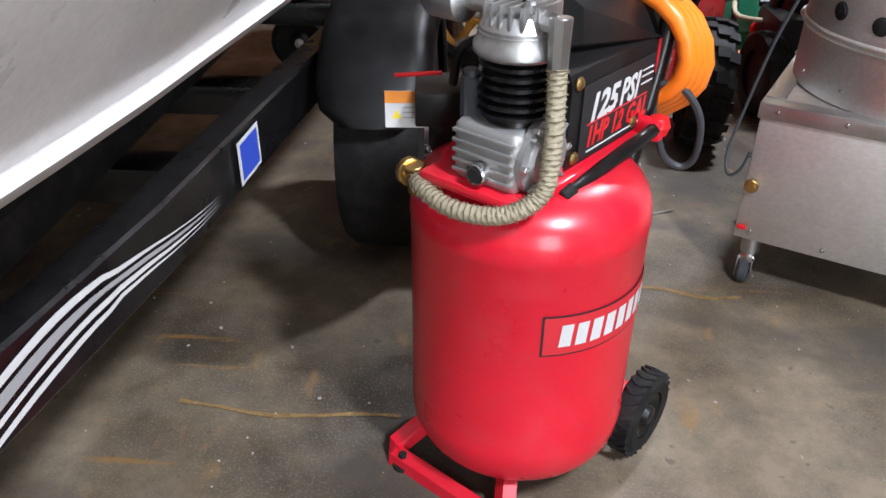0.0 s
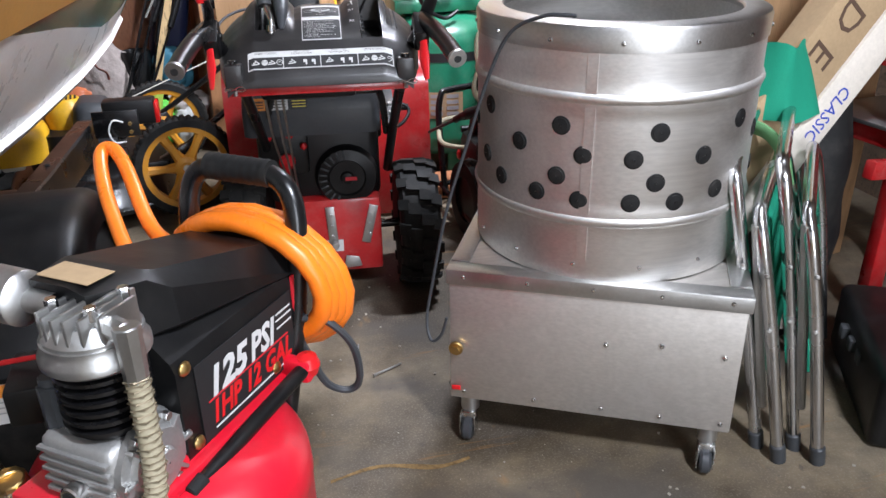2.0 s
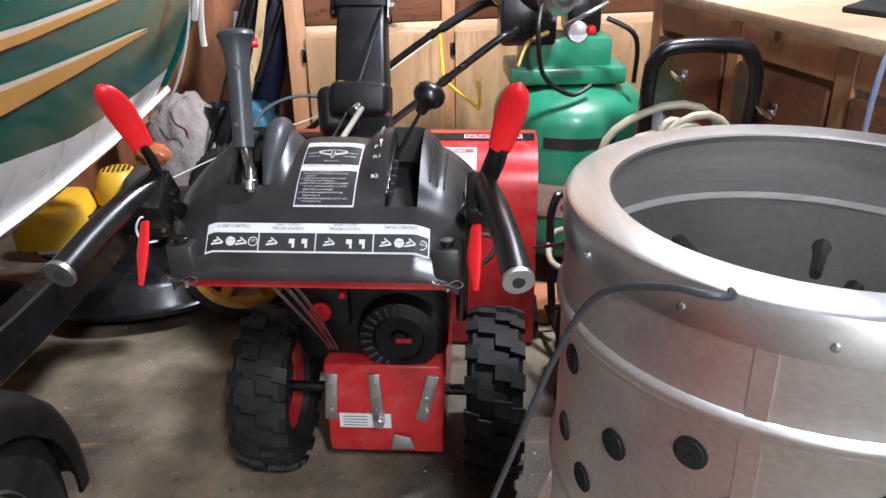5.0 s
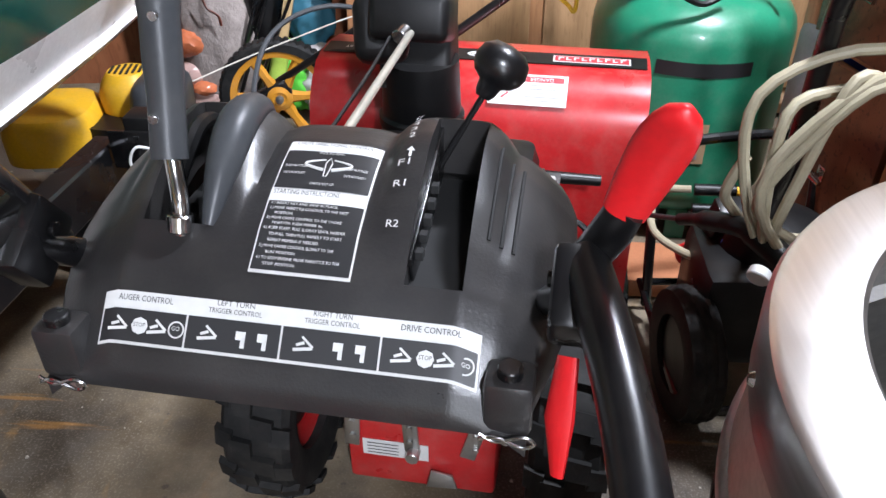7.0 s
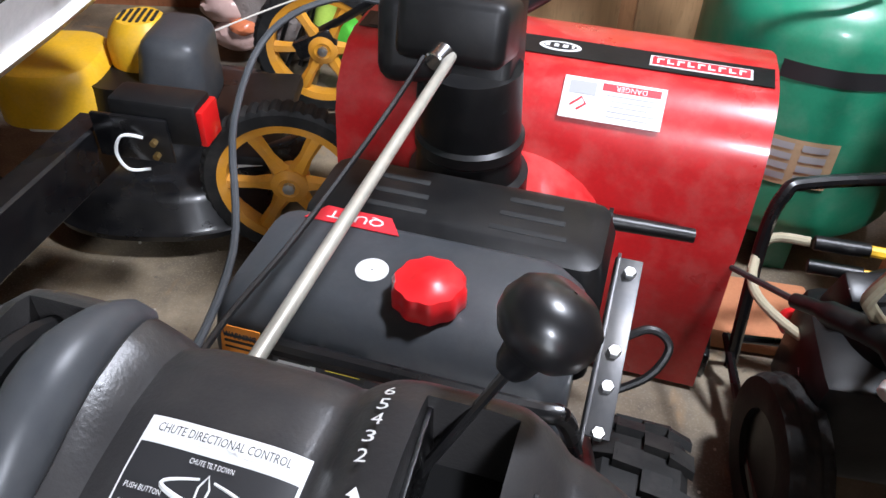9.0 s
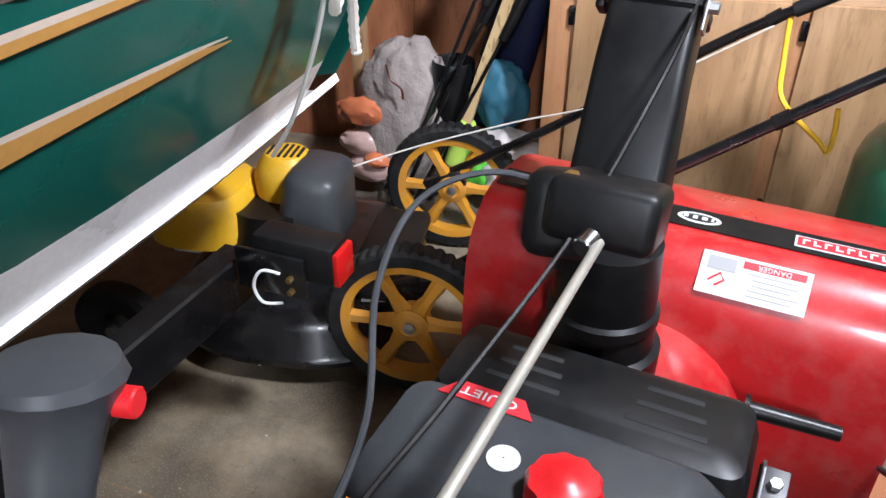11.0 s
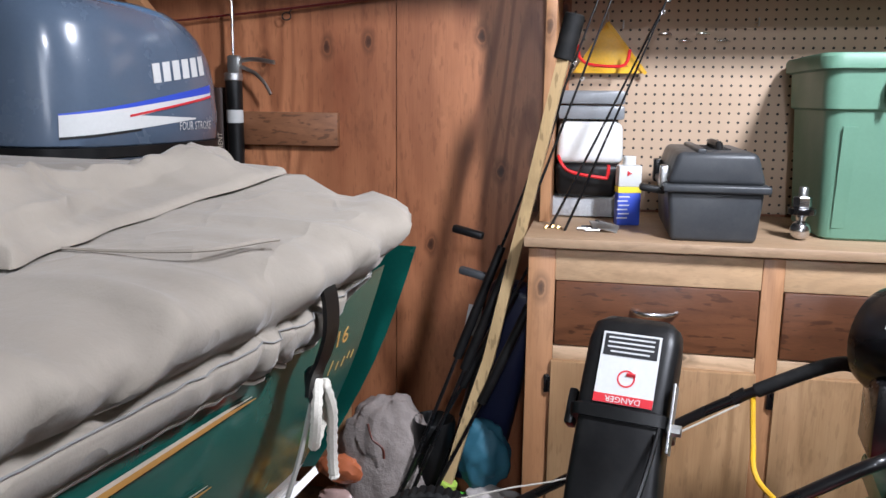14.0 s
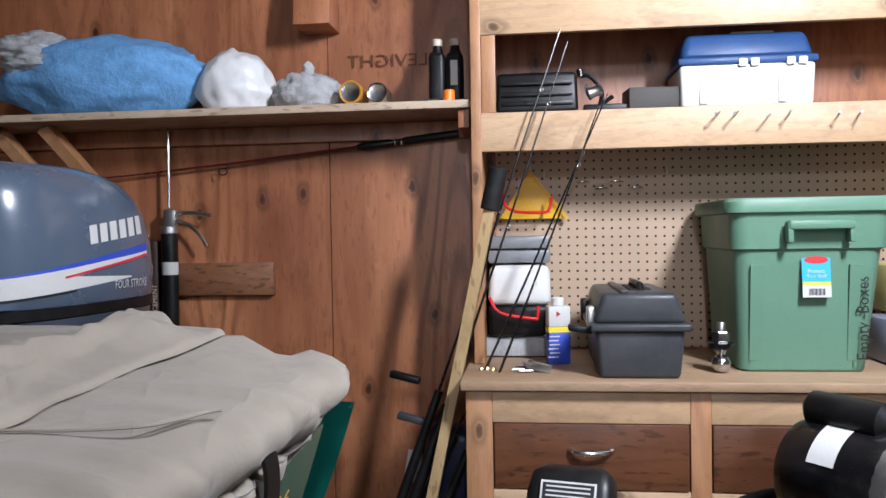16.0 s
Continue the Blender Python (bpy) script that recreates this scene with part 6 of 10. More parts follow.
    tube(bm, [(0.06, 0.28, 0.42), (0.13, 0.295, 0.41), (0.135, 0.296, 0.41), (0.25, 0.31, 0.402)], [0.007, 0.007, 0.012, 0.0105], 12)
    lathe(bm, [(0.02, -0.003), (0.02, 0.003)], Matrix.Translation((0.132, 0.2955, 0.41)) @ AXES["x"], 20)
    part("clean_out_tool", bm, BLACK_P, S, "black ribbed clean-out tool handle")
    # chute
    def ring4(c, hx, hy, rx, r=0.012):
        M = pose(*c, rx, 0, 0)
        pts = []
        for cx, cy, a0 in ((hx - r, hy - r, 0), (-hx + r, hy - r, 90), (-hx + r, -hy + r, 180), (hx - r, -hy + r, 270)):
            for k in range(4):
                a = radians(a0 + k * 30)
                pts.append(M @ Vector((cx + r * math.cos(a), cy + r * math.sin(a), 0)))
        return pts
    bm = bm_new()
    lathe(bm, [(0.085, 0.4), (0.085, 0.44), (0.075, 0.445), (0.072, 0.48), (0.076, 0.485), (0.076, 0.5), (0.07, 0.505), (0.066, 0.6)], Matrix.Translation((-0.062, 0.27, 0)), 32)
    ch = part("chute_base", bm, BLACK_P, S, "black ribbed chute base")
    ch.location = (-0.014, 0.022, 0.022)
    bm = bm_new()
    rings(bm, [ring4(c, hx, hy, rx) for c, hx, hy, rx in (((-0.066, 0.28, 0.56), 0.062, 0.055, 0), ((-0.07, 0.31, 0.66), 0.06, 0.05, -22), ((-0.078, 0.39, 0.78), 0.058, 0.045, -32), ((-0.082, 0.455, 0.86), 0.057, 0.042, -36))])
    part("chute", bm, BLACK_P, ch, "tall black plastic discharge chute")
    bm = bm_new()
    rings(bm, [ring4(c, hx, hy, rx, 0.016) for c, hx, hy, rx in (((-0.082, 0.442, 0.84), 0.066, 0.05, -36), ((-0.083, 0.45, 0.853), 0.067, 0.052, -36), ((-0.083, 0.452, 0.856), 0.06, 0.047, -36), ((-0.081, 0.499, 0.936), 0.061, 0.04, -33), ((-0.08, 0.514, 0.96), 0.058, 0.034, -30), ((-0.08, 0.522, 0.97), 0.045, 0.022, -30))])
    hood = part("deflector_hood", bm, BLACK_P, ch, "black chute deflector hood", angle=45)
    G = basis_m((-0.08, 0.4425, 0.926), (1, 0, 0), (0, 0.545, 0.839)) @ pose(0, 0, 0.0015)
    bm = bm_new()
    plate(bm, G, 0.078, 0.098, 0.001)
    hl = part("hood_label", bm, WHITE, hood, "black, white and red danger label")
    bm = bm_new()
    plate(bm, G @ pose(0, 0.031, 0.0011), 0.072, 0.03, 0.0005)
    part("black_field", bm, BLACK_L, hl)
    for k in range(4):
        bm = bm_new()
        plate(bm, G @ pose(0, 0.041 - k * 0.0065, 0.0017), 0.062 - 0.01 * (k == 3), 0.0022, 0.0004)
        part("text_bar", bm, WHITE, hl)
    bm = bm_new()
    plate(bm, G @ pose(0, -0.043, 0.0011), 0.078, 0.012, 0.0005)
    part("red_band", bm, RED_L, hl)
    writing("danger_word", "DANGER", G @ pose(0, -0.043, 0.0018, 0, 0, 180), 0.011, WHITE, hl, 0.046)
    bm = bm_new()
    secs = [[G @ Vector((0.012 * math.cos(2 * math.pi * k / 20) * s, -0.014 + 0.012 * math.sin(2 * math.pi * k / 20) * s, 0.0013)) for k in range(20)] for s in (1, 0.8)]
    rings(bm, secs, cap=False)
    box(bm, tuple(G @ Vector((0.006, -0.008, 0.0014))), (0.012, 0.004, 0.004))
    part("red_sign", bm, RED_L, hl)
    bm = bm_new()
    box(bm, (-0.152, 0.44, 0.86), (0.012, 0.03, 0.05), rot=(-36, 0, 0), bev=0.003)
    part("hood_ear", bm, BLACK_P, hood)
    bm = bm_new()
    box(bm, (-0.016, 0.42, 0.875), (0.004, 0.03, 0.09), rot=(-30, 0, 0), bev=0.001)
    cyl(bm, (-0.02, 0.41, 0.865), (-0.002, 0.41, 0.865), 0.008, seg=8)
    part("tilt_bracket", bm, DULL, hood)
    # chute rotation gear box and crank rod
    bm = bm_new()
    box(bm, (-0.045, 0.165, 0.715), (0.12, 0.1, 0.07), rot=(-18, 0, 0), bev=0.014, segs=3)
    box(bm, (-0.105, 0.2, 0.68), (0.085, 0.11, 0.1), rot=(-24, 0, 14), bev=0.02, segs=3)
    gb = part("chute_gearbox", bm, BLACK_P, S, "black chute gear cover")
    gb.location = (-0.014, 0, 0.018)
    bm = bm_new()
    cyl(bm, (-0.085, 0.15, 0.745), (-0.085, 0.147, 0.757), 0.01, seg=6)
    part("bolt", bm, BRASS, gb)
    bm = bm_new()
    cyl(bm, (-0.045, 0.105, 0.715), (-0.05, 0.085, 0.71), 0.012, seg=16)
    part("coupling", bm, CHROME, gb)
    bm = bm_new()
    cyl(bm, (-0.05, 0.1, 0.731), (-0.048, -0.36, 0.74), 0.0055, seg=12)
    part("crank_rod", bm, ZINC, S, "long bright steel crank rod")
    for dx, dz in ((-0.022, -0.012),):
        bm = bm_new()
        tube(bm, smooth_path([(-0.02 + dx, 0.42, 0.89), (-0.025 + dx, 0.3, 0.84), (-0.06 + dx, 0.12, 0.735 + dz), (-0.1 + dx, -0.1, 0.67 + dz), (-0.11 + dx, -0.25, 0.66), (-0.1, -0.38, 0.7)], 6), 0.003, 6)
        part("cable", bm, BLACK_P, S, "thin black control cable")
    bm = bm_new()
    tube(bm, smooth_path([(-0.09, 0.2, 0.72), (-0.2, 0.19, 0.735), (-0.27, 0.13, 0.71), (-0.265, 0.02, 0.66), (-0.2, -0.12, 0.61), (-0.16, -0.3, 0.62), (-0.15, -0.4, 0.7)], 6), 0.004, 8)
    part("cable", bm, GREY_P, S, "grey bowed control cable")
    # handle frame
    for sx in (-1, 1):
        bm = bm_new()
        P = smooth_path([(sx * 0.155, -0.02, 0.32), (sx * 0.165, -0.2, 0.5), (sx * 0.175, -0.42, 0.68), (sx * 0.185, -0.52, 0.755), (sx * 0.2, -0.56, 0.79)], 5)
        tube(bm, P, 0.012, 12)
        part("handle_bar", bm, BLACK_M, S)
        bm = bm_new()
        tube(bm, smooth_path([(sx * 0.205, -0.535, 0.805), (sx * 0.222, -0.6, 0.795), (sx * 0.236, -0.66, 0.78), (sx * 0.245, -0.715, 0.765)], 5), 0.0165, 16)
        gp = part("hand_grip", bm, BLACK_M, S, "shiny black tube grip")
        bm = bm_new()
        cyl(bm, (sx * 0.2455, -0.7155, 0.765), (sx * 0.2465, -0.7215, 0.7632), 0.0175, seg=18)
        part("end_cap", bm, DULL, gp)
        # a dark disc paints the shade of the cap's hole
        bm = bm_new()
        cyl(bm, (sx * 0.2466, -0.7216, 0.7631), (sx * 0.2468, -0.7225, 0.763), 0.007, seg=12)
        part("cap_hole_shade", bm, SHADE_BLACK, gp)
        # red drive and auger levers
        bm = bm_new()
        a, b = Vector((sx * 0.222, -0.545, 0.84)), Vector((sx * 0.247, -0.58, 0.936))
        if sx < 0:
            a, b = Vector((-0.2, -0.558, 0.846)), Vector((-0.222, -0.603, 0.94))
        root = a
        a = a + (b - a) * 0.14
        d = (b - a).normalized()
        side_v = (Vector((1, -0.25 * sx, 0)) - d * d.dot(Vector((1, -0.25 * sx, 0)))).normalized()
        face_v = d.cross(side_v)
        rows = []
        for k, hw in enumerate((0.014, 0.015, 0.016, 0.0168, 0.0174, 0.0178, 0.0177, 0.017, 0.015, 0.011, 0.003)):
            q = a + (b - a) * min(1.02, k / 9.6)
            rows.append([q + side_v * hw * math.cos(2 * math.pi * i / 20) + face_v * min(hw, 0.0075) * math.sin(2 * math.pi * i / 20) + face_v * 0.006 * math.sin(math.pi * k / 10) for i in range(20)])
        rings(bm, rows)
        lv = part("control_lever", bm, RED_P, S, "bright red rubber dipped lever", angle=80)
        bm = bm_new()
        tube(bm, [(sx * 0.2, -0.51, 0.765), (sx * 0.205, -0.52, 0.79), root, a + d * 0.004], [0.012, 0.014, 0.0145, 0.0135], 16, flatten=0.4)
        part("lever_blade", bm, BLACK_M, lv)
        bm = bm_new()
        box(bm, (sx * 0.2, -0.55, 0.785), (0.03, 0.06, 0.05), rot=(35, 0, 0), bev=0.006)
        cyl(bm, (sx * 0.182, -0.54, 0.79), (sx * 0.225, -0.54, 0.79), 0.006, seg=8)
        part("lever_bracket", bm, BLACK_M, S)
        bm = bm_new()
        tube(bm, [(sx * 0.2, -0.6, 0.775), (sx * 0.198, -0.625, 0.745), (sx * 0.2, -0.64, 0.71)], [0.008, 0.011, 0.005], 10, flatten=0.5)
        part("steering_trigger", bm, RED_P, S, "small red trigger")
    # cross tube and red lower panel under the console
    bm = bm_new()
    box(bm, (-0.004, -0.573, 0.689), (0.345, 0.03, 0.016), bev=0.003)
    part("red_panel", bm, RED_M, S, "red steel panel under the console")
    bm = bm_new()
    tube(bm, smooth_path([(-0.15, -0.16, 0.5), (-0.13, -0.19, 0.575), (-0.1, -0.2, 0.588), (0.1, -0.2, 0.588), (0.135, -0.19, 0.575), (0.15, -0.14, 0.46)], 5), 0.009, 10)
    part("cross_tube", bm, BLACK_M, S)
    for x0, x1 in ((-0.12, -0.105), (-0.085, -0.09), (-0.1, -0.098)):
        bm = bm_new()
        tube(bm, smooth_path([(x0, -0.52, 0.7), (x0 - 0.005, -0.3, 0.5), (x1, -0.12, 0.3), (x1 + 0.01, -0.09, 0.22)], 6), 0.0028, 6)
        part("cable", bm, DULL, S)
    bm = bm_new()
    box(bm, (-0.03, -0.4, 0.665), (0.2, 0.14, 0.05), bev=0.01)
    part("console_underside", bm, BLACK_P, S)
    console(S)


CONSOLE_Z = [(-0.605, 0.712), (-0.594, 0.73), (-0.566, 0.76), (-0.548, 0.776), (-0.52, 0.793), (-0.49, 0.805), (-0.46, 0.813), (-0.43, 0.818), (-0.405, 0.818), (-0.39, 0.813), (-0.38, 0.803), (-0.372, 0.788)]


def console_height(x, y):
    """Height of the console's upper skin over the handle."""
    z = lerp_table(CONSOLE_Z, y)
    ax = abs(x - 0.0)
    if ax > 0.125:
        z -= 0.35 * (ax - 0.125) + 3 * max(0, ax - 0.15) ** 1.6
    return z


def console(S):
    """Moulded dash with two raised humps, a lever slot in each, and its decals."""
    bm = bm_new()
    nx, ny = 96, 56
    X = [-0.2 + 0.4 * i / nx for i in range(nx + 1)]
    Y = [-0.605 + 0.233 * j / ny for j in range(ny + 1)]

    def hump(x, c, w):
        d = abs(x - c) / w
        return max(0, 1 - d ** 4) if d < 1 else 0

    def height(x, y):
        z = console_height(x, y)
        k = min(1, max(0, (y + 0.535) / 0.09))
        z += 0.02 * k * (hump(x, -0.098, 0.052) + hump(x, 0.098, 0.05))
        z += 0.006 * k * hump(x, 0.003, 0.048)
        return z

    def slot(x, y):
        if abs(x + 0.098) < 0.024 * (1 if y < -0.43 else 1.0) and -0.52 < y < -0.395:
            return True
        if abs(x - 0.103) < 0.02 and -0.545 < y < -0.395:
            return True
        return False
    flank = [(-0.605, 0.178), (-0.57, 0.18), (-0.52, 0.192), (-0.47, 0.203), (-0.42, 0.2), (-0.372, 0.175)]

    def spread(x, y):
        return x if abs(x) < 0.13 else math.copysign(0.13 + (abs(x) - 0.13) * (lerp_table(flank, y) - 0.13) / 0.07, x)
    V = [[bm.verts.new((spread(x, y), y, height(spread(x, y), y))) for y in Y] for x in X]
    for i in range(nx):
        for j in range(ny):
            if not slot((X[i] + X[i + 1]) / 2, (Y[j] + Y[j + 1]) / 2):
                bm.faces.new((V[i][j], V[i + 1][j], V[i + 1][j + 1], V[i][j + 1]))
    # slot walls and outer skirts
    edges = [e for e in bm.edges if e.is_boundary]
    ret = bmesh.ops.extrude_edge_only(bm, edges=edges)
    for v in [g for g in ret["geom"] if isinstance(g, bmesh.types.BMVert)]:
        x, y = v.co.x, v.co.y
        inner = abs(x) < 0.14 and Y[0] + 0.004 < y < Y[-1] - 0.004
        v.co.z = v.co.z - 0.05 if inner else (0.7 if y < -0.59 else max(0.69, v.co.z - 0.06))
    C = part("console", bm, CONSOLE, S, "moulded charcoal plastic control console", angle=50)
    # near-black floors put the shade of the lever slots into colour
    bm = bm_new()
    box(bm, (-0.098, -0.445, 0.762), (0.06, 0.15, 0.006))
    part("shaded_slot_floor", bm, SHADE_BLACK, C)
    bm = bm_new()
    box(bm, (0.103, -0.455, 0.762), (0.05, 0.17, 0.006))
    part("shaded_slot_floor", bm, SHADE_BLACK, C)
    # rounded fin beside the joystick slot
    bm = bm_new()
    P = [(-0.07, -0.38 - 0.14 * k / 14, height(-0.07, -0.38 - 0.14 * k / 14) + 0.012 * math.sin(math.pi * k / 14) - 0.004) for k in range(15)]
    tube(bm, P, [0.004 + 0.012 * math.sin(math.pi * (k + 0.6) / 15.2) for k in range(15)], 12)
    part("slot_lip", bm, GREY_P, C, "grey rounded slot lip")
    bm = bm_new()
    P = [(-0.108, -0.385 - 0.12 * k / 14, height(-0.11, -0.385 - 0.12 * k / 14) - 0.022 + 0.018 * math.sin(math.pi * k / 14)) for k in range(15)]
    tube(bm, P, [0.002 + 0.005 * math.sin(math.pi * (k + 0.6) / 15.2) for k in range(15)], 8)
    part("slot_boot", bm, BLACK_P, C)
    # notched shift gate
    bm = bm_new()
    box(bm, (0.0845, -0.455, 0.79), (0.003, 0.15, 0.04), rot=(16, 0, 0), bev=0.001)
    gt = part("shift_gate", bm, BLACK_M, C)
    # dark blocks paint the shade in the gate's notches
    for k in range(5):
        bm = bm_new()
        y = -0.515 + 0.016 * k
        box(bm, (0.0885, y, 0.782 + 0.3 * (y + 0.515)), (0.006, 0.007, 0.007))
        part("gate_notch_shade", bm, SHADE_BLACK, gt)
    # end clamps with hairpin clips
    for sx in (-1, 1):
        bm = bm_new()
        box(bm, (sx * 0.164, -0.588, 0.722), (0.034, 0.03, 0.045), bev=0.005)
        cp = part("end_clamp", bm, CONSOLE, C)
        bm = bm_new()
        cyl(bm, (sx * 0.164, -0.59, 0.744), (sx * 0.164, -0.59, 0.752), 0.009, seg=16)
        part("pin_head", bm, BLACK_M, cp)
        bm = bm_new()
        tube(bm, smooth_path([(sx * 0.164 - 0.018, -0.606, 0.703), (sx * 0.164 - 0.006, -0.608, 0.699), (sx * 0.164 + 0.012, -0.608, 0.706), (sx * 0.164 + 0.02, -0.608, 0.701), (sx * 0.164 + 0.012, -0.608, 0.696), (sx * 0.164 - 0.006, -0.608, 0.703), (sx * 0.164 - 0.018, -0.606, 0.697)], 5), 0.0014, 6)
        part("hairpin_clip", bm, CHROME, cp)
        bm = bm_new()
        cyl(bm, (sx * 0.164, -0.595, 0.712), (sx * 0.164, -0.595, 0.685), 0.004, seg=8)
        part("pin", bm, DULL, cp)
    # thin dark beads paint the shade of moulded grooves
    for k in range(3):
        bm = bm_new()
        x = 0.138 + 0.009 * k
        P = [(x, y, height(x, y) + 0.0005) for y in [-0.51 + 0.085 * i / 10 for i in range(11)]]
        tube(bm, P, 0.0016, 6)
        part("groove_shade", bm, SHADE_BLACK, C)
    # decal surfaces that follow the skin
    def on_skin(x, y):
        """Decal places: the long strip on the front slope, the rest on the upper skin."""
        if y < -0.55:
            return x + 0.006, -0.566 + (y + 0.551) * 0.8
        if abs(x) < 0.06:
            return 0.007 + (x - 0.002) * 0.845, -0.434 + (y + 0.425) * 1.045
        return x, y

    def decal(x0, x1, y0, y1, mt, name, parent, out=0.0008, n=8):
        (x0, y0), (x1, y1) = on_skin(x0, y0), on_skin(x1, y1)
        b = bm_new()
        rows = [[(x0 + (x1 - x0) * i / n, y0 + (y1 - y0) * j / n, height(x0 + (x1 - x0) * i / n, y0 + (y1 - y0) * j / n) + out) for j in range(n + 1)] for i in range(n + 1)]
        rings(b, rows, closed=False, cap=False)
        return part(name, b, mt, parent)

    def slope_m(x, y, out):
        x, y = on_skin(x, y)
        e = 0.004
        dy = (height(x, y + e) - height(x, y - e)) / (2 * e)
        return basis_m((x, y, height(x, y) + out), (1, 0, 0), (0, 1, dy))
    def letter(name, text, m, size, mt, parent, width=None, align="CENTER"):
        """Letters laid on the moulded skin."""
        o = writing(name, text, m, size, mt, parent, width, 0.0, align)
        for v in o.data.vertices:
            v.co.z = height(v.co.x, v.co.y) + 0.0036
        return o
    a = decal(-0.043, 0.047, -0.535, -0.425, WHITE, "instruction_label", C, 0.0009, 28)
    decal(-0.0415, 0.0455, -0.5335, -0.4855, BLACK_L, "label_field", a, 0.0016, 28)
    decal(-0.0415, 0.0455, -0.4745, -0.437, BLACK_L, "label_field", a, 0.0016, 28)
    letter("label_title", "CHUTE DIRECTIONAL CONTROL", slope_m(0.002, -0.431, 0.0016), 0.0058, BLACK_L, a, 0.062)
    letter("label_title", "STARTING INSTRUCTIONS:", slope_m(-0.008, -0.48, 0.0016), 0.0058, BLACK_L, a, 0.052)
    for txt, x, y, w in (("CHUTE TILT DOWN", 0.002, -0.441, 0.024), ("PUSH BUTTON", -0.03, -0.4555, 0.02), ("CHUTE ROTATE LEFT", -0.03, -0.462, 0.02), ("PUSH BUTTON", 0.033, -0.4555, 0.02), ("CHUTE ROTATE RIGHT", 0.033, -0.462, 0.02), ("CHUTE TILT UP", 0.002, -0.471, 0.022)):
        letter("label_word", txt, slope_m(x * 0.9, y, 0.002), 0.0034, WHITE, a, w * 0.85)
    bm = bm_new()
    for sx in (-1, 1):
        P = [(0.002 + sx * (0.004 + 0.018 * math.sin(math.pi * k / 10)), -0.446 - 0.01 * k / 10) for k in range(11)]
        tube(bm, [(x, y, height(x, y) + 0.0018) for x, y in (on_skin(*q) for q in P)], [0.0006 + 0.0009 * k / 10 for k in range(11)], 5)
    P = [(0.002, -0.444), (0.005, -0.449), (0.004, -0.456), (0.0025, -0.462), (0.0, -0.462), (-0.0005, -0.456), (-0.001, -0.449)]
    tube(bm, [(x, y, height(x, y) + 0.0018) for x, y in (on_skin(*q) for q in P)], 0.0005, 4, loop=True)
    part("label_drawing", bm, WHITE, a)
    lines = ["1.) INSERT KEY AND SNAP IN PLACE.", "2.) MOVE THROTTLE CONTROL TO THE 'FAST'", "      POSITION.", "3.) MOVE CHOKE CONTROL TO THE 'CHOKE'", "      POSITION. PUSH PRIMER 2x.", "4.) ROPE START: PULL SLOWLY UNTIL HARDER", "      TO PULL, THEN PULL RAPIDLY TO START.", "      REPEAT PRIMING IF NEEDED.", "5.) MOVE CHOKE CONTROL SLOWLY TO THE", "      'RUN' POSITION.", "6.) TO STOP ENGINE: MOVE THROTTLE TO THE", "      'STOP' POSITION."]
    for k, s in enumerate(lines):
        letter("label_line", s, slope_m(-0.038, -0.489 - k * 0.0038, 0.002), 0.0033, WHITE, a, 0.062 * len(s.strip()) / 40, align="LEFT")
    # long pictogram strip on the front face
    y0, y1 = -0.585, -0.555
    st = decal(-0.142, 0.136, -0.584, -0.551, WHITE, "control_strip", C, 0.0009, 28)
    cuts = [(-0.1405, -0.076), (-0.0745, -0.005), (-0.0035, 0.0665), (0.068, 0.1345)]
    for (p, q), words in zip(cuts, ("AUGER CONTROL", "LEFT TURN TRIGGER CONTROL", "RIGHT TURN TRIGGER CONTROL", "DRIVE CONTROL")):
        decal(p, q, -0.5825, -0.5625, BLACK_L, "strip_field", st, 0.0016, 14)
        c = (p + q) / 2
        if len(words) > 14:
            letter("strip_word", words.split(" TRIGGER")[0], slope_m(c, -0.5545, 0.0014), 0.0052, BLACK_L, st, 0.028)
            letter("strip_word", "TRIGGER CONTROL", slope_m(c, -0.5592, 0.0014), 0.0052, BLACK_L, st, 0.04)
            spots = ((-0.018, 0), (0.006, 1), (0.022, 1))
        else:
            letter("strip_word", words, slope_m(c, -0.557, 0.0014), 0.0062, BLACK_L, st, 0.042)
            spots = ((-0.018, 0), (-0.002, 2), (0.012, 0), (0.026, 3))
        for dx, kind in spots:
            x = c + dx
            bm = bm_new()
            m = slope_m(x, -0.5725, 0.0018)
            if kind == 2:
                lathe(bm, [(0.0062, 0), (0.0062, 0.0008)], m, 8)
            elif kind == 3:
                b2 = [[m @ Vector((r * math.cos(2 * math.pi * k / 20), r * math.sin(2 * math.pi * k / 20), 0.0003)) for k in range(20)] for r in (0.0062, 0.005)]
                rings(bm, b2, cap=False)
            elif kind == 1:
                plate(bm, m @ pose(0, 0.001, 0), 0.007, 0.006, 0.0004)
                plate(bm, m @ pose(0.002, -0.004, 0), 0.003, 0.007, 0.0004)
            else:
                plate(bm, m @ pose(-0.001, -0.003, 0, 0, 0, 8), 0.014, 0.0022, 0.0004)
                plate(bm, m @ pose(0.002, 0.002, 0, 0, 0, 140), 0.011, 0.0016, 0.0004)
                plate(bm, m @ pose(-0.003, 0.0005, 0, 0, 0, 20), 0.006, 0.002, 0.0004)
            part("pictogram", bm, WHITE, st)
            if kind == 2:
                letter("stop_word", "STOP", m @ pose(0, 0, 0.0006), 0.0042, BLACK_L, st, 0.009)
            if kind == 3:
                letter("go_word", "GO", m @ pose(0, 0, 0.0006), 0.0045, WHITE, st, 0.006)
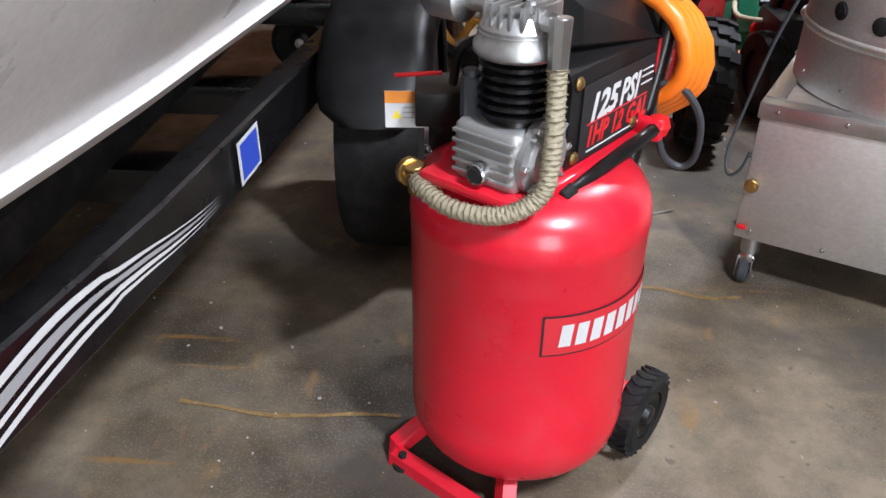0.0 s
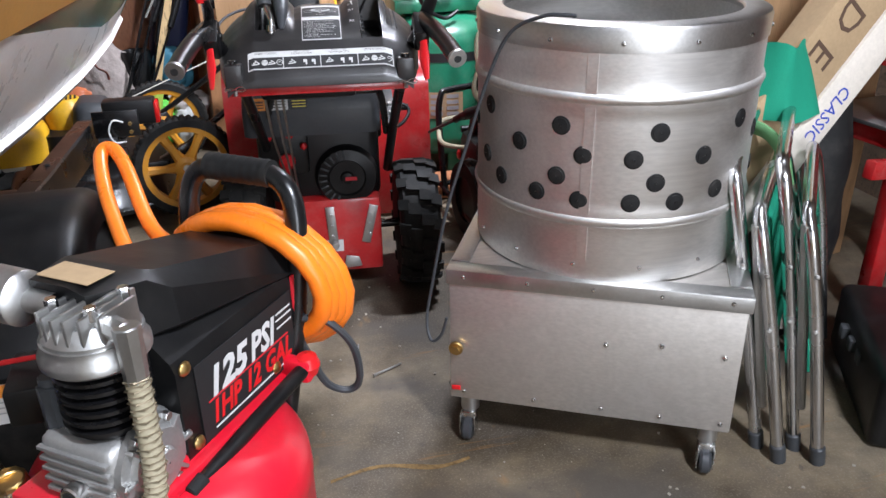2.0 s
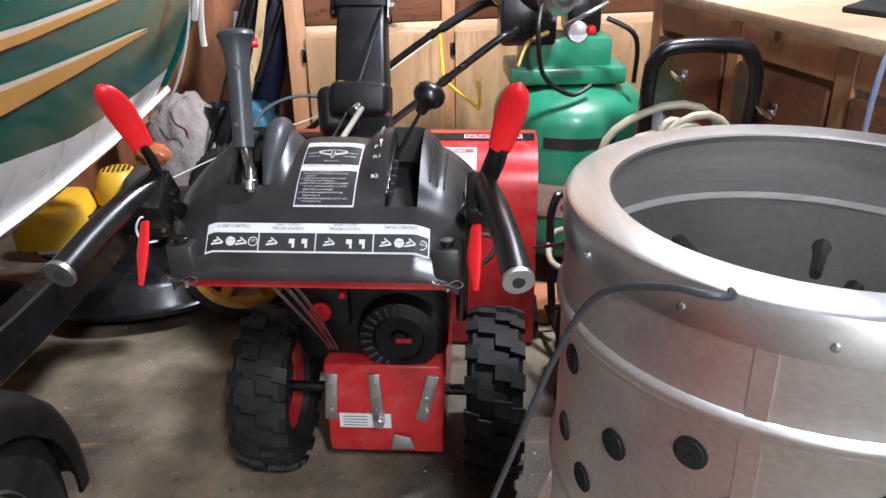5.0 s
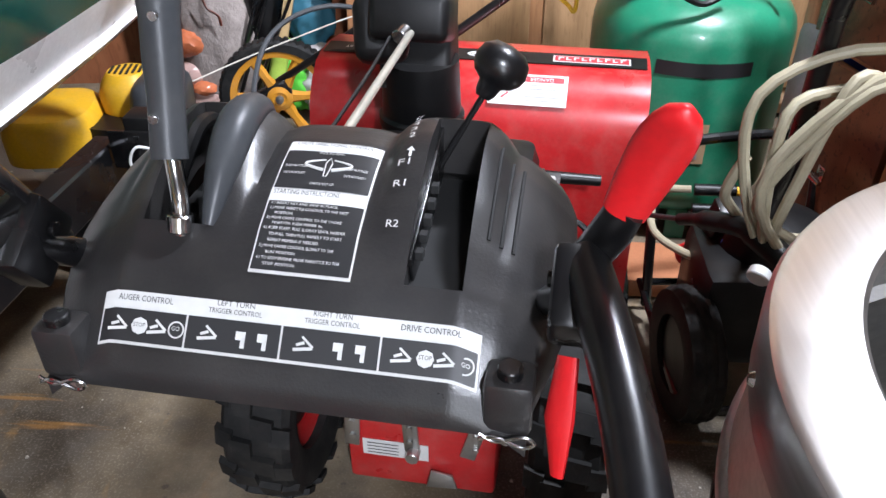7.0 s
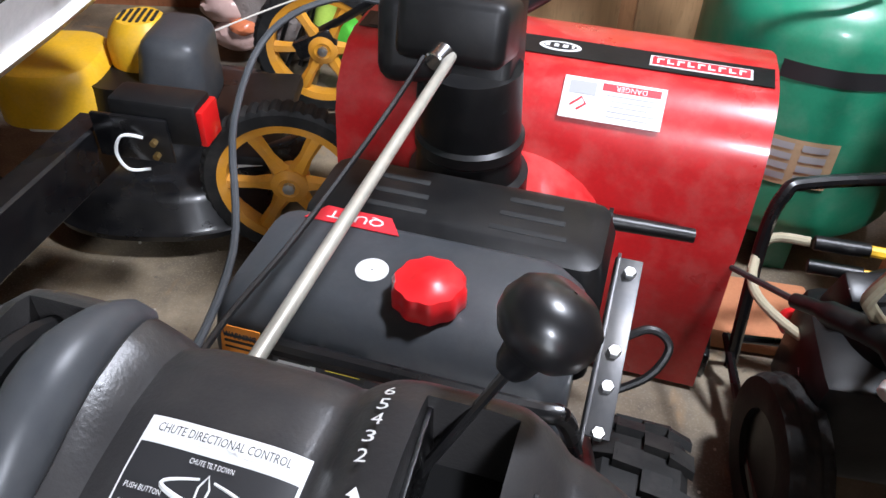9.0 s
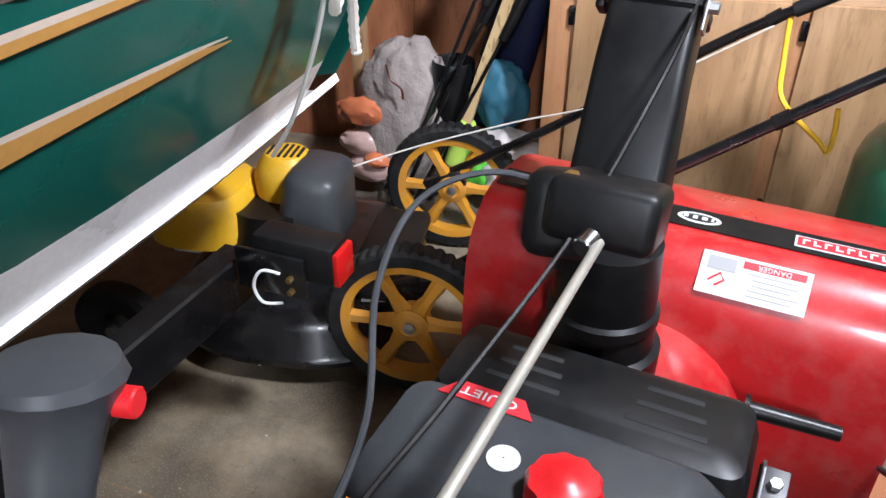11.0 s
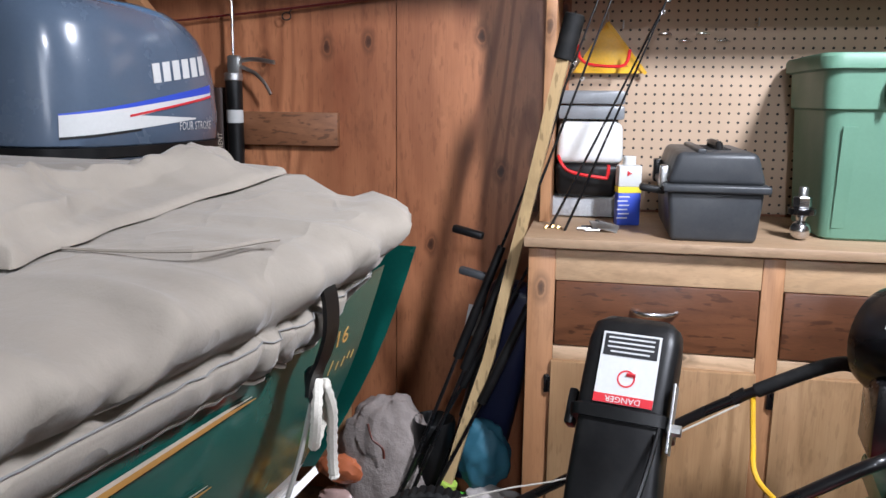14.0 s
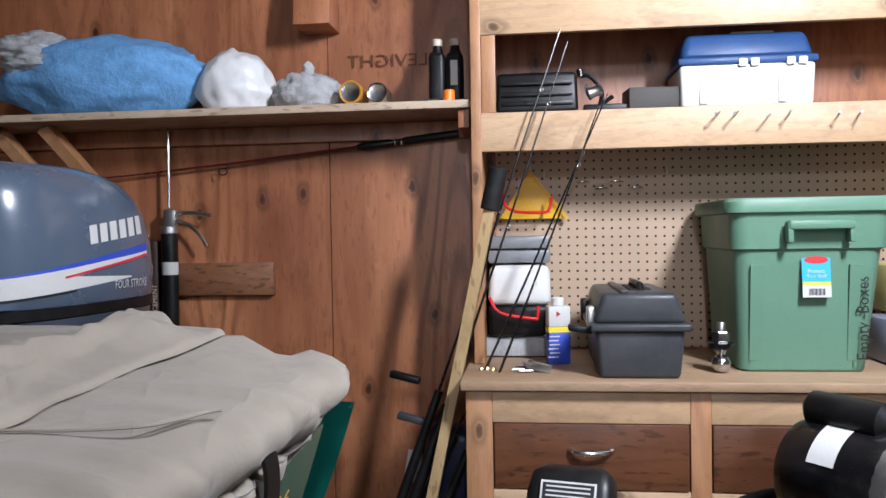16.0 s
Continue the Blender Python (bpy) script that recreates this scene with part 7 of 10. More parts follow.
    # gear numbers beside the gate
    for txt, y in (("6", -0.402), ("5", -0.41), ("4", -0.418), ("3", -0.427), ("2", -0.436), ("F1", -0.464), ("R1", -0.482), ("R2", -0.512)):
        letter("gear_number", txt, slope_m(0.068, y, 0.0012) @ pose(0, 0, 0, 0, 0, 0), 0.0085, WHITE, C, 0.004 * len(txt) + 0.001)
    bm = bm_new()
    prism(bm, [(-0.001, -0.005), (0.001, -0.005), (0.001, 0.001), (0.003, 0.001), (0, 0.005), (-0.003, 0.001), (-0.001, 0.001)], 0.0005, slope_m(0.07, -0.452, 0.001))
    part("arrow", bm, WHITE, C)
    # joystick
    bm = bm_new()
    tube(bm, smooth_path([(-0.09, -0.525, 0.788), (-0.088, -0.522, 0.81), (-0.094, -0.51, 0.828), (-0.1, -0.498, 0.85)], 5), 0.0065, 12)
    cyl(bm, (-0.09, -0.527, 0.79), (-0.0895, -0.523, 0.803), 0.01, seg=14)
    j = part("joystick_stem", bm, CHROME, C, "bent plated joystick stem")
    bm = bm_new()
    tube(bm, smooth_path([(-0.099, -0.505, 0.838), (-0.103, -0.485, 0.88), (-0.107, -0.465, 0.93), (-0.11, -0.45, 0.962), (-0.111, -0.446, 0.978)], 3), [0.0135] * 4 + [0.0145] * 3 + [0.016, 0.0175] + [0.021, 0.0245, 0.022, 0.012], 16)
    part("joystick_grip", bm, GREY_P, j, "dark grey joystick grip")
    for z, y in ((0.87, -0.505), (0.935, -0.477)):
        bm = bm_new()
        cyl(bm, (-0.104, y + 0.004, z), (-0.104, y - 0.003, z), 0.004, seg=8)
        part("screw", bm, CHROME, j)
    bm = bm_new()
    cyl(bm, (-0.096, -0.44, 0.958), (-0.086, -0.437, 0.958), 0.006, seg=12)
    part("red_button", bm, RED_P, j)
    # shift lever with mushroom knob
    bm = bm_new()
    tube(bm, [(0.074, -0.42, 0.778), (0.088, -0.4085, 0.804), (0.119, -0.3855, 0.858)], 0.0026, 8)
    sh = part("shift_lever", bm, BLACK_M, C)
    bm = bm_new()
    kx = Vector((0.04, 0.03, 0.07)).normalized()
    m = Matrix.Translation((0.1155, -0.388, 0.852)) @ kx.to_track_quat("Z", "Y").to_matrix().to_4x4()
    lathe(bm, [(0.006, 0), (0.0085, 0.004), (0.01, 0.012), (0.017, 0.016), (0.0215, 0.022), (0.023, 0.029), (0.0205, 0.038), (0.013, 0.0445), (0.001, 0.046)], m, 28, cap=False)
    part("shift_knob", bm, BLACK_M, sh, "glossy black mushroom knob", angle=60)


snow_blower()


# ---- lawn mower behind the trailer ----
def spoked_wheel(parent, c, r, w, axis, mt):
    m = Matrix.Translation(c) @ Vector(axis).to_track_quat("Z", "Y").to_matrix().to_4x4()
    bm = bm_new()
    secs = []
    for k in range(144):
        a = 2 * math.pi * k / 144
        g = 1.0 if k % 3 else 0.965
        secs.append([m @ Vector((rr * math.cos(a), rr * math.sin(a), z)) for rr, z in ((r * 0.8, -w * 0.5), (r * 0.93, -w * 0.5), (r * 0.985 * g, -w * 0.38), (r * g, 0), (r * 0.985 * g, w * 0.38), (r * 0.93, w * 0.5), (r * 0.8, w * 0.5))])
    rings(bm, secs, loop=True)
    ty = part("wheel", bm, RUBBER, parent, "ribbed black tyre on an amber spoked wheel", angle=30)
    bm = bm_new()
    lathe(bm, [(r * 0.8, -w * 0.35), (r * 0.82, -w * 0.4), (r * 0.82, w * 0.4), (r * 0.8, w * 0.46), (r * 0.7, w * 0.4), (r * 0.69, 0), (r * 0.7, -w * 0.3)], m, 48, ring=True)
    rim = part("rim", bm, mt, ty)
    for k in range(6):
        bm = bm_new()
        a = 2 * math.pi * k / 6
        d = Vector((math.cos(a), math.sin(a), 0))
        t = Vector((-math.sin(a), math.cos(a), 0))
        s = []
        for rr, ww in ((r * 0.16, r * 0.12), (r * 0.4, r * 0.075), (r * 0.74, r * 0.1)):
            s.append([m @ (d * rr + t * ww + Vector((0, 0, w * 0.1))), m @ (d * rr + t * ww * 0.5 + Vector((0, 0, w * 0.34))), m @ (d * rr - t * ww * 0.5 + Vector((0, 0, w * 0.34))), m @ (d * rr - t * ww + Vector((0, 0, w * 0.1))), m @ (d * rr + Vector((0, 0, -w * 0.1)))])
        rings(bm, s)
        part("spoke", bm, mt, rim)
    bm = bm_new()
    lathe(bm, [(r * 0.2, -w * 0.4), (r * 0.21, w * 0.4), (r * 0.12, w * 0.52), (r * 0.09, w * 0.45)], m, 24)
    part("hub", bm, mt, rim)
    bm = bm_new()
    lathe(bm, [(r * 0.07, w * 0.3), (r * 0.07, w * 0.62), (0.001, w * 0.66)], m, 8, cap=False)
    part("axle_nut", bm, DULL, rim)


def mower():
    M = thing("lawn_mower", (0.45, 3.05, 0), "black and yellow push mower with tall amber spoked wheels", "lawn mower")
    u = Vector((-0.168, 0.985, 0))
    f = Vector((-0.985, -0.168, 0))
    ax = -u
    spoked_wheel(M, (0.735, 2.812, 0.178), 0.178, 0.05, ax, ORWHEEL)
    spoked_wheel(M, (0.62, 3.378, 0.178), 0.178, 0.05, ax, ORWHEEL)
    for c in ((0.115, 2.675, 0.1), (0.02, 3.24, 0.1)):
        m = Matrix.Translation(c) @ ax.to_track_quat("Z", "Y").to_matrix().to_4x4() @ Matrix.Scale(1.17, 4)
        bm = bm_new()
        lathe(bm, [(0.03, -0.02), (0.07, -0.022), (0.083, -0.015), (0.085, 0), (0.083, 0.015), (0.07, 0.022), (0.055, 0.018), (0.03, 0.012), (0.018, 0.024), (0.001, 0.025)], m, 36)
        w = part("front_wheel", bm, RUBBER, M)
        bm = bm_new()
        lathe(bm, [(0.014, 0.02), (0.014, 0.034), (0.001, 0.036)], m, 8, cap=False)
        part("axle_nut", bm, DULL, w)
    # deck: rounded pan
    c = Vector((0.4, 3.0, 0))
    bm = bm_new()
    secs = []
    for z, s in ((0.055, 1.03), (0.07, 1.04), (0.08, 1.0), (0.135, 0.97), (0.16, 0.9), (0.172, 0.75), (0.175, 0.4)):
        ring = []
        for k in range(44):
            a = 2 * math.pi * k / 44
            ca, sa = math.cos(a), math.sin(a)
            px, py = 0.27 * math.copysign(abs(ca) ** 0.75, ca), 0.29 * math.copysign(abs(sa) ** 0.75, sa)
            ring.append(c + f * px * s + u * py * s + Vector((0, 0, z)))
        secs.append(ring)
    rings(bm, secs)
    part("deck", bm, BLACK_M, M, "glossy black steel deck", angle=45)
    # engine
    e = c + f * 0.06
    bm = bm_new()
    lathe(bm, [(0.13, 0.17), (0.135, 0.22), (0.125, 0.25), (0.12, 0.3)], Matrix.Translation((e.x, e.y, 0)), 32)
    eng = part("engine", bm, BLACK_P, M, "black engine shroud")
    bm = bm_new()
    secs = []
    for z, s in ((0.225, 1.0), (0.29, 1.0), (0.318, 0.94), (0.332, 0.84), (0.337, 0.6)):
        ring = []
        for k in range(36):
            a = 2 * math.pi * k / 36
            ca, sa = math.cos(a), math.sin(a)
            ring.append(e + f * (0.16 + 0.115 * s * math.copysign(abs(ca) ** 0.7, ca)) + u * (-0.03 + 0.125 * s * math.copysign(abs(sa) ** 0.7, sa)) + Vector((0, 0, z)))
        secs.append(ring)
    rings(bm, secs)
    sh = part("shroud", bm, YELLOW, M, "bright yellow engine cover")
    bm = bm_new()
    p = e - f * 0.035 + u * 0.05
    p = Vector((0.352, 3.02, 0))
    box(bm, (0.435, 3.0, 0.295), (0.15, 0.2, 0.19), rot=(0, 6, 10), bev=0.035, segs=3, taper=(0.82, 0.85))
    part("air_cleaner", bm, GREY_P, M, "dark grey rounded air cleaner box")
    bm = bm_new()
    lathe(bm, [(0.075, 0.25), (0.075, 0.34), (0.066, 0.365), (0.052, 0.385), (0.045, 0.392), (0.001, 0.394)], Matrix.Translation((p.x, p.y, 0)), 28, cap=False)
    cap = part("starter_grille", bm, YELLOW, M, "yellow slotted starter grille")
    # dark bars on the cap paint the shade of its slots
    for k in range(6):
        bm = bm_new()
        q = Vector((p.x, p.y, 0.3935)) + f * (-0.035 + 0.014 * k)
        box(bm, q, (0.006, 0.07 - 0.01 * abs(k - 2.5), 0.003), rot=(0, 0, 10))
        part("slot", bm, SHADE_BLACK, cap)
    for q, sx, sy, mt, rz in ((c - f * 0.13 - u * 0.06 + Vector((0, 0, 0.178)), 0.07, 0.045, YELLOW_L, 20), (c - f * 0.15 - u * 0.17 + Vector((0, 0, 0.172)), 0.022, 0.035, ORANGE_L, 20), (c - f * 0.2 - u * 0.17 + Vector((0, 0, 0.17)), 0.05, 0.03, WHITE, 20), (e + f * 0.2 - u * 0.03 + Vector((0, 0, 0.33)), 0.05, 0.03, WHITE, 10)):
        bm = bm_new()
        plate(bm, pose(q.x, q.y, q.z, 6, 0, rz), sx, sy, 0.001)
        part("sticker", bm, mt, M)
    bm = bm_new()
    q = e + f * 0.17 - u * 0.12
    box(bm, (q.x, q.y, 0.245), (0.07, 0.04, 0.08), rot=(0, 0, 10), bev=0.01)
    part("white_bottle", bm, WHITE_P, M)
    bm = bm_new()
    q = c - f * 0.19
    box(bm, (q.x, q.y, 0.17), (0.13, 0.36, 0.04), rot=(0, 0, 10), bev=0.012)
    part("rear_guard", bm, BLACK_P, M)
    # folded-back handle running over to the workbench
    top = [(1.45, 3.3, 0.8), (1.5, 3.28, 0.812), (1.535, 3.24, 0.79), (1.545, 3.15, 0.77), (1.53, 3.02, 0.765), (1.5, 2.965, 0.765), (1.46, 2.955, 0.745)]
    P = smooth_path([(0.6, 3.38, 0.21), (0.8, 3.36, 0.345), (0.955, 3.345, 0.458), (1.208, 3.32, 0.65), (1.33, 3.31, 0.73)] + top + [(1.329, 2.955, 0.648), (1.17, 2.95, 0.53), (0.9, 2.93, 0.34), (0.72, 2.9, 0.21)], 6)
    bm = bm_new()
    tube(bm, P, 0.011, 12)
    h = part("handle", bm, BLACK_M, M, "long black tube handle")
    bm = bm_new()
    tube(bm, P[24:44], 0.0145, 12)
    part("grip_sleeve", bm, RUBBER, h)
    for q in ((0.6, 3.37, 0.19), (0.7, 2.9, 0.19)):
        bm = bm_new()
        box(bm, q, (0.11, 0.03, 0.05), rot=(0, -25, 8), bev=0.006)
        part("handle_bracket", bm, BLACK_M, h)
    for q in ((1.329, 2.955, 0.648), (1.3, 3.315, 0.712)):
        bm = bm_new()
        tube(bm, [Vector(q) - Vector((0.012, 0, 0.009)), Vector(q) + Vector((0.012, 0, 0.009))], 0.0135, 10)
        part("clamp", bm, BLACK_P, h)
    bm = bm_new()
    tube(bm, smooth_path([(0.3, 3.1, 0.25), (0.55, 3.25, 0.33), (0.8, 3.3, 0.42), (1.0, 3.3, 0.5), (1.3, 3.3, 0.7)], 6), 0.0022, 6)
    part("starter_rope", bm, ROPE, M)
    bm = bm_new()
    tube(bm, smooth_path([(1.325, 3.31, 0.72), (1.33, 3.27, 0.64), (1.34, 3.2, 0.59), (1.42, 3.2, 0.52), (1.44, 3.2, 0.5), (1.445, 3.2, 0.53), (1.44, 3.21, 0.585)], 6), 0.0055, 8)
    part("hook_cable", bm, YELLOW, h, "yellow bent wire hook")


mower()


# ---- green upright air compressor ----
def green_compressor():
    g = thing("air_compressor", (1.72, 3.16, 0), "green upright shop air compressor with black motor and paper label", "air compressor")
    m = Matrix.Translation((1.72, 3.16, 0))
    R = 0.235
    bm = bm_new()
    prof = [(0.03, 0.07)] + [(R - 0.09 + 0.09 * math.sin(radians(a)), 0.15 - 0.08 * math.cos(radians(a))) for a in range(10, 91, 16)] + [(R, 0.16), (R + 0.001, 0.49), (R, 0.495)] + [(R - 0.12 + 0.12 * math.cos(radians(a)), 0.5 + 0.095 * math.sin(radians(a))) for a in range(5, 91, 14)] + [(0.001, 0.602)]
    lathe(bm, prof, m, 56, cap=False)
    t = part("tank", bm, GREEN_T, g, "dark green painted tank", angle=50)
    for a0, a1, z0, z1, mt, nm in ((-132, -84, 0.235, 0.335, CARD, "paper_label"), (-118, -66, 0.445, 0.478, BLACK_L, "maker_band")):
        bm = bm_new()
        rows = []
        for i in range(13):
            a = radians(a0 + (a1 - a0) * i / 12)
            rows.append([m @ Vector(((R + 0.002) * math.cos(a), (R + 0.002) * math.sin(a), z)) for z in (z0, z1)])
        rings(bm, rows, closed=False, cap=False)
        lb = part(nm, bm, mt, t)
        if mt is CARD:
            for r in range(4):
                for k in range(3):
                    bm = bm_new()
                    rows = []
                    for i in range(4):
                        a = radians(a0 + 4 + k * 14.5 + 11 * i / 3)
                        rows.append([m @ Vector(((R + 0.0032) * math.cos(a), (R + 0.0032) * math.sin(a), z0 + 0.012 + r * 0.022 + z)) for z in (0, 0.014)])
                    rings(bm, rows, closed=False, cap=False)
                    part("text_bar", bm, GREY_L, lb)
    for k in range(3):
        bm = bm_new()
        a = radians(30 + 120 * k)
        q = Vector((1.72 + 0.19 * math.cos(a), 3.16 + 0.19 * math.sin(a), 0))
        box(bm, q + Vector((0, 0, 0.075)), (0.05, 0.012, 0.15), rot=(0, 0, math.degrees(a) + 90), bev=0.003)
        part("leg", bm, GREEN_T, g)
    bm = bm_new()
    box(bm, (1.69, 3.15, 0.63), (0.34, 0.22, 0.05), bev=0.01)
    box(bm, (1.69, 3.15, 0.69), (0.26, 0.16, 0.09), bev=0.012)
    part("platform", bm, GREEN_T, g)
    # motor
    bm = bm_new()
    mm = pose(1.505, 3.2, 0.9, 0, 90, -46)
    lathe(bm, [(0.02, 0.0), (0.06, 0.002), (0.09, 0.02), (0.1, 0.045), (0.1, 0.2), (0.09, 0.222), (0.04, 0.235), (0.001, 0.236)], mm, 36, cap=False)
    mo = part("motor", bm, BLACK_M, g, "black cylindrical electric motor")
    bm = bm_new()
    rows = []
    for i in range(9):
        a = radians(195 + 50 * i / 8)
        rows.append([mm @ Vector((0.101 * math.cos(a), 0.101 * math.sin(a), z)) for z in (0.085, 0.135)])
    rings(bm, rows, closed=False, cap=False)
    part("motor_label", bm, WHITE, mo, "worn white motor label")
    for a in (150, 170):
        bm = bm_new()
        box(bm, tuple(mm @ Vector((0.106 * math.cos(radians(a)), 0.106 * math.sin(radians(a)), 0.16))), (0.03, 0.02, 0.02), rot=(20, 0, -46), bev=0.004)
        part("terminal", bm, BLACK_P, mo)
    bm = bm_new()
    lathe(bm, [(0.1, 0.2), (0.098, 0.226), (0.085, 0.24), (0.06, 0.236), (0.05, 0.25), (0.02, 0.256), (0.001, 0.256)], mm, 28, cap=False)
    part("end_bell", bm, DULL, mo)
    bm = bm_new()
    tube(bm, [mm @ Vector((-0.108, 0, 0.03)), mm @ Vector((-0.112, 0, 0.04)), mm @ Vector((-0.112, 0, 0.17)), mm @ Vector((-0.108, 0, 0.18))], [0.02, 0.034, 0.034, 0.02], 16)
    part("capacitor", bm, BLACK_P, mo)
    bm = bm_new()
    box(bm, (1.57, 3.1, 0.79), (0.16, 0.12, 0.14), bev=0.012)
    box(bm, (1.74, 3.16, 0.8), (0.1, 0.12, 0.12), bev=0.012)
    pu = part("pump", bm, BLACK_M, g, "black compressor pump block")
    bm = bm_new()
    for i in range(6):
        box(bm, (1.76, 3.16, 0.86 + i * 0.015), (0.11, 0.12, 0.006), bev=0.002)
    part("finned_barrel", bm, CAST, pu)
    bm = bm_new()
    cyl(bm, (1.7, 3.02, 0.76), (1.7, 2.985, 0.765), 0.03, seg=24)
    ga = part("gauge", bm, DULL, g)
    bm = bm_new()
    cyl(bm, (1.7, 2.9848, 0.765), (1.7, 2.984, 0.765), 0.026, seg=24)
    part("gauge_face", bm, WHITE, ga)
    bm = bm_new()
    lathe(bm, [(0.001, -0.015), (0.013, -0.01), (0.016, 0), (0.013, 0.01), (0.001, 0.015)], Matrix.Translation((1.735, 2.99, 0.77)), 16, cap=False)
    part("regulator_knob", bm, RED_P, g)
    for P, r, mt in (([(1.62, 3.02, 0.76), (1.56, 2.98, 0.74), (1.53, 2.96, 0.68)], 0.008, BRASS), ([(1.6, 3.0, 0.85), (1.58, 2.93, 0.78), (1.6, 2.94, 0.66), (1.68, 2.95, 0.6), (1.74, 2.97, 0.62)], 0.007, BLACK_P), ([(1.78, 3.0, 0.8), (1.86, 2.98, 0.75), (1.87, 3.0, 0.62)], 0.007, BLACK_P), ([(1.66, 3.0, 0.78), (1.72, 2.96, 0.82), (1.78, 3.0, 0.84)], 0.006, DULL)):
        bm = bm_new()
        tube(bm, smooth_path(P, 6), r, 8)
        part("pipe", bm, mt, g)


green_compressor()


# ---- pressure washer with coiled hose ----
def pressure_washer():
    w = thing("pressure_washer", (1.72, 2.45, 0), "black wheeled pressure washer with a coiled tan hose", "pressure washer")
    for x in (1.63, 1.93):
        m = Matrix.Translation((x, 2.375, 0.1285)) @ Matrix.Rotation(radians(8), 4, "Z") @ AXES["x"] @ Matrix.Diagonal((1.055, 1.055, 1, 1))
        bm = bm_new()
        secs = []
        for k in range(120):
            a = 2 * math.pi * k / 120
            prof = [(0.07, -0.03), (0.1, -0.034), (0.114, -0.03)]
            for q in range(9):
                z = -0.026 + 0.0065 * q
                prof.append(((0.1215 - 18 * z * z * 0.3) - (0.0035 if (k + (q % 4) - 2 * (q // 4)) % 5 == 0 or q % 3 == 0 else 0), z))
            prof += [(0.114, 0.03), (0.1, 0.034), (0.07, 0.03)]
            secs.append([m @ Vector((r_ * math.cos(a), r_ * math.sin(a), z)) for r_, z in prof])
        rings(bm, secs, loop=True)
        t = part("wheel", bm, RUBBER, w, "treaded black wheel", angle=30)
        bm = bm_new()
        lathe(bm, [(0.072, -0.02), (0.06, -0.012), (0.03, -0.02), (0.03, 0.02), (0.06, 0.012), (0.072, 0.02)], m, 24)
        part("hub", bm, BLACK_P, t)
    bm = bm_new()
    tube(bm, smooth_path([(1.6, 2.62, 0.05), (1.59, 2.66, 0.3), (1.6, 2.67, 0.39), (1.64, 2.69, 0.405), (1.84, 2.74, 0.405), (1.9, 2.72, 0.38), (1.9, 2.66, 0.3), (1.9, 2.62, 0.05)], 5), 0.011, 10)
    tube(bm, [(1.62, 2.3, 0.06), (1.59, 2.66, 0.08), (1.9, 2.68, 0.08), (1.9, 2.3, 0.06), (1.62, 2.3, 0.06)], 0.01, 8)
    part("frame", bm, BLACK_M, w, "bent black tube frame")
    bm = bm_new()
    tube(bm, smooth_path([(1.73, 2.5, 0.08), (1.74, 2.42, 0.5), (1.725, 2.36, 0.76), (1.735, 2.345, 0.82), (1.77, 2.34, 0.842), (1.88, 2.34, 0.842), (1.925, 2.345, 0.82), (1.945, 2.36, 0.74), (1.95, 2.42, 0.5), (1.94, 2.5, 0.08)], 6), 0.0155, 14)
    part("push_handle", bm, BLACK_M, w, "glossy black push handle")
    bm = bm_new()
    box(bm, (1.75, 2.48, 0.2), (0.22, 0.22, 0.2), bev=0.03)
    lathe(bm, [(0.09, 0.29), (0.1, 0.3), (0.095, 0.34), (0.05, 0.36), (0.001, 0.362)], Matrix.Translation((1.78, 2.5, 0)), 28, cap=False)
    en = part("engine", bm, BLACK_P, w, "black engine under clutter")
    bm = bm_new()
    box(bm, (1.7, 2.52, 0.33), (0.07, 0.05, 0.09), rot=(20, 0, 10), bev=0.008)
    part("control_box", bm, BLACK_P, en)
    for dx, dz, sx, mt in ((0, 0.03, 0.055, WHITE), (-0.014, 0.0, 0.024, RED_L), (0.014, 0.0, 0.024, YELLOW_L), (0.0, -0.025, 0.03, BLUE_L)):
        bm = bm_new()
        plate(bm, pose(1.697 + dx, 2.495 + dz * 0.35, 0.33 + dz, 110, 0, 10), sx, 0.02, 0.0015)
        part("sticker", bm, mt, en)
    for y, z in ((2.66, 0.315), (2.65, 0.275)):
        bm = bm_new()
        cyl(bm, (1.665, y, z), (1.745, y - 0.01, z + 0.005), 0.012, seg=12)
        v = part("outlet", bm, BLACK_P, w)
        bm = bm_new()
        cyl(bm, (1.745, y - 0.01, z + 0.005), (1.768, y - 0.013, z + 0.006), 0.009, seg=8)
        part("brass_nipple", bm, YELLOW, v)
    bm = bm_new()
    tube(bm, smooth_path([(1.66, 2.66, 0.315), (1.6, 2.67, 0.3), (1.585, 2.62, 0.25), (1.62, 2.54, 0.25), (1.7, 2.44, 0.27), (1.76, 2.38, 0.28)], 6), 0.008, 10)
    part("short_hose", bm, HOSE_T, w)
    bm = bm_new()
    plate(bm, pose(1.665, 2.455, 0.226, 40, 0, 15), 0.05, 0.035, 0.001)
    part("pink_tag", bm, surf("pink_paper", (0.75, 0.4, 0.42), 0.7), w)
    bm = bm_new()
    tube(bm, smooth_path([(1.596, 2.460, 0.366), (1.622, 2.410, 0.397), (1.670, 2.340, 0.425), (1.717, 2.273, 0.410), (1.749, 2.205, 0.400)], 5), [0.011] * 5 + [0.017] * 6 + [0.022] * 6 + [0.018] * 4, 12)
    part("spray_gun", bm, BLACK_P, w, "black spray gun")
    bm = bm_new()
    cyl(bm, (1.542, 2.600, 0.291), (1.596, 2.460, 0.366), 0.005, seg=10)
    part("lance", bm, GUN, w, "thin steel lance")
    bm = bm_new()
    cyl(bm, (1.712, 2.352, 0.319), (1.722, 2.366, 0.327), 0.02, seg=20)
    part("white_disc", bm, WHITE_P, w)
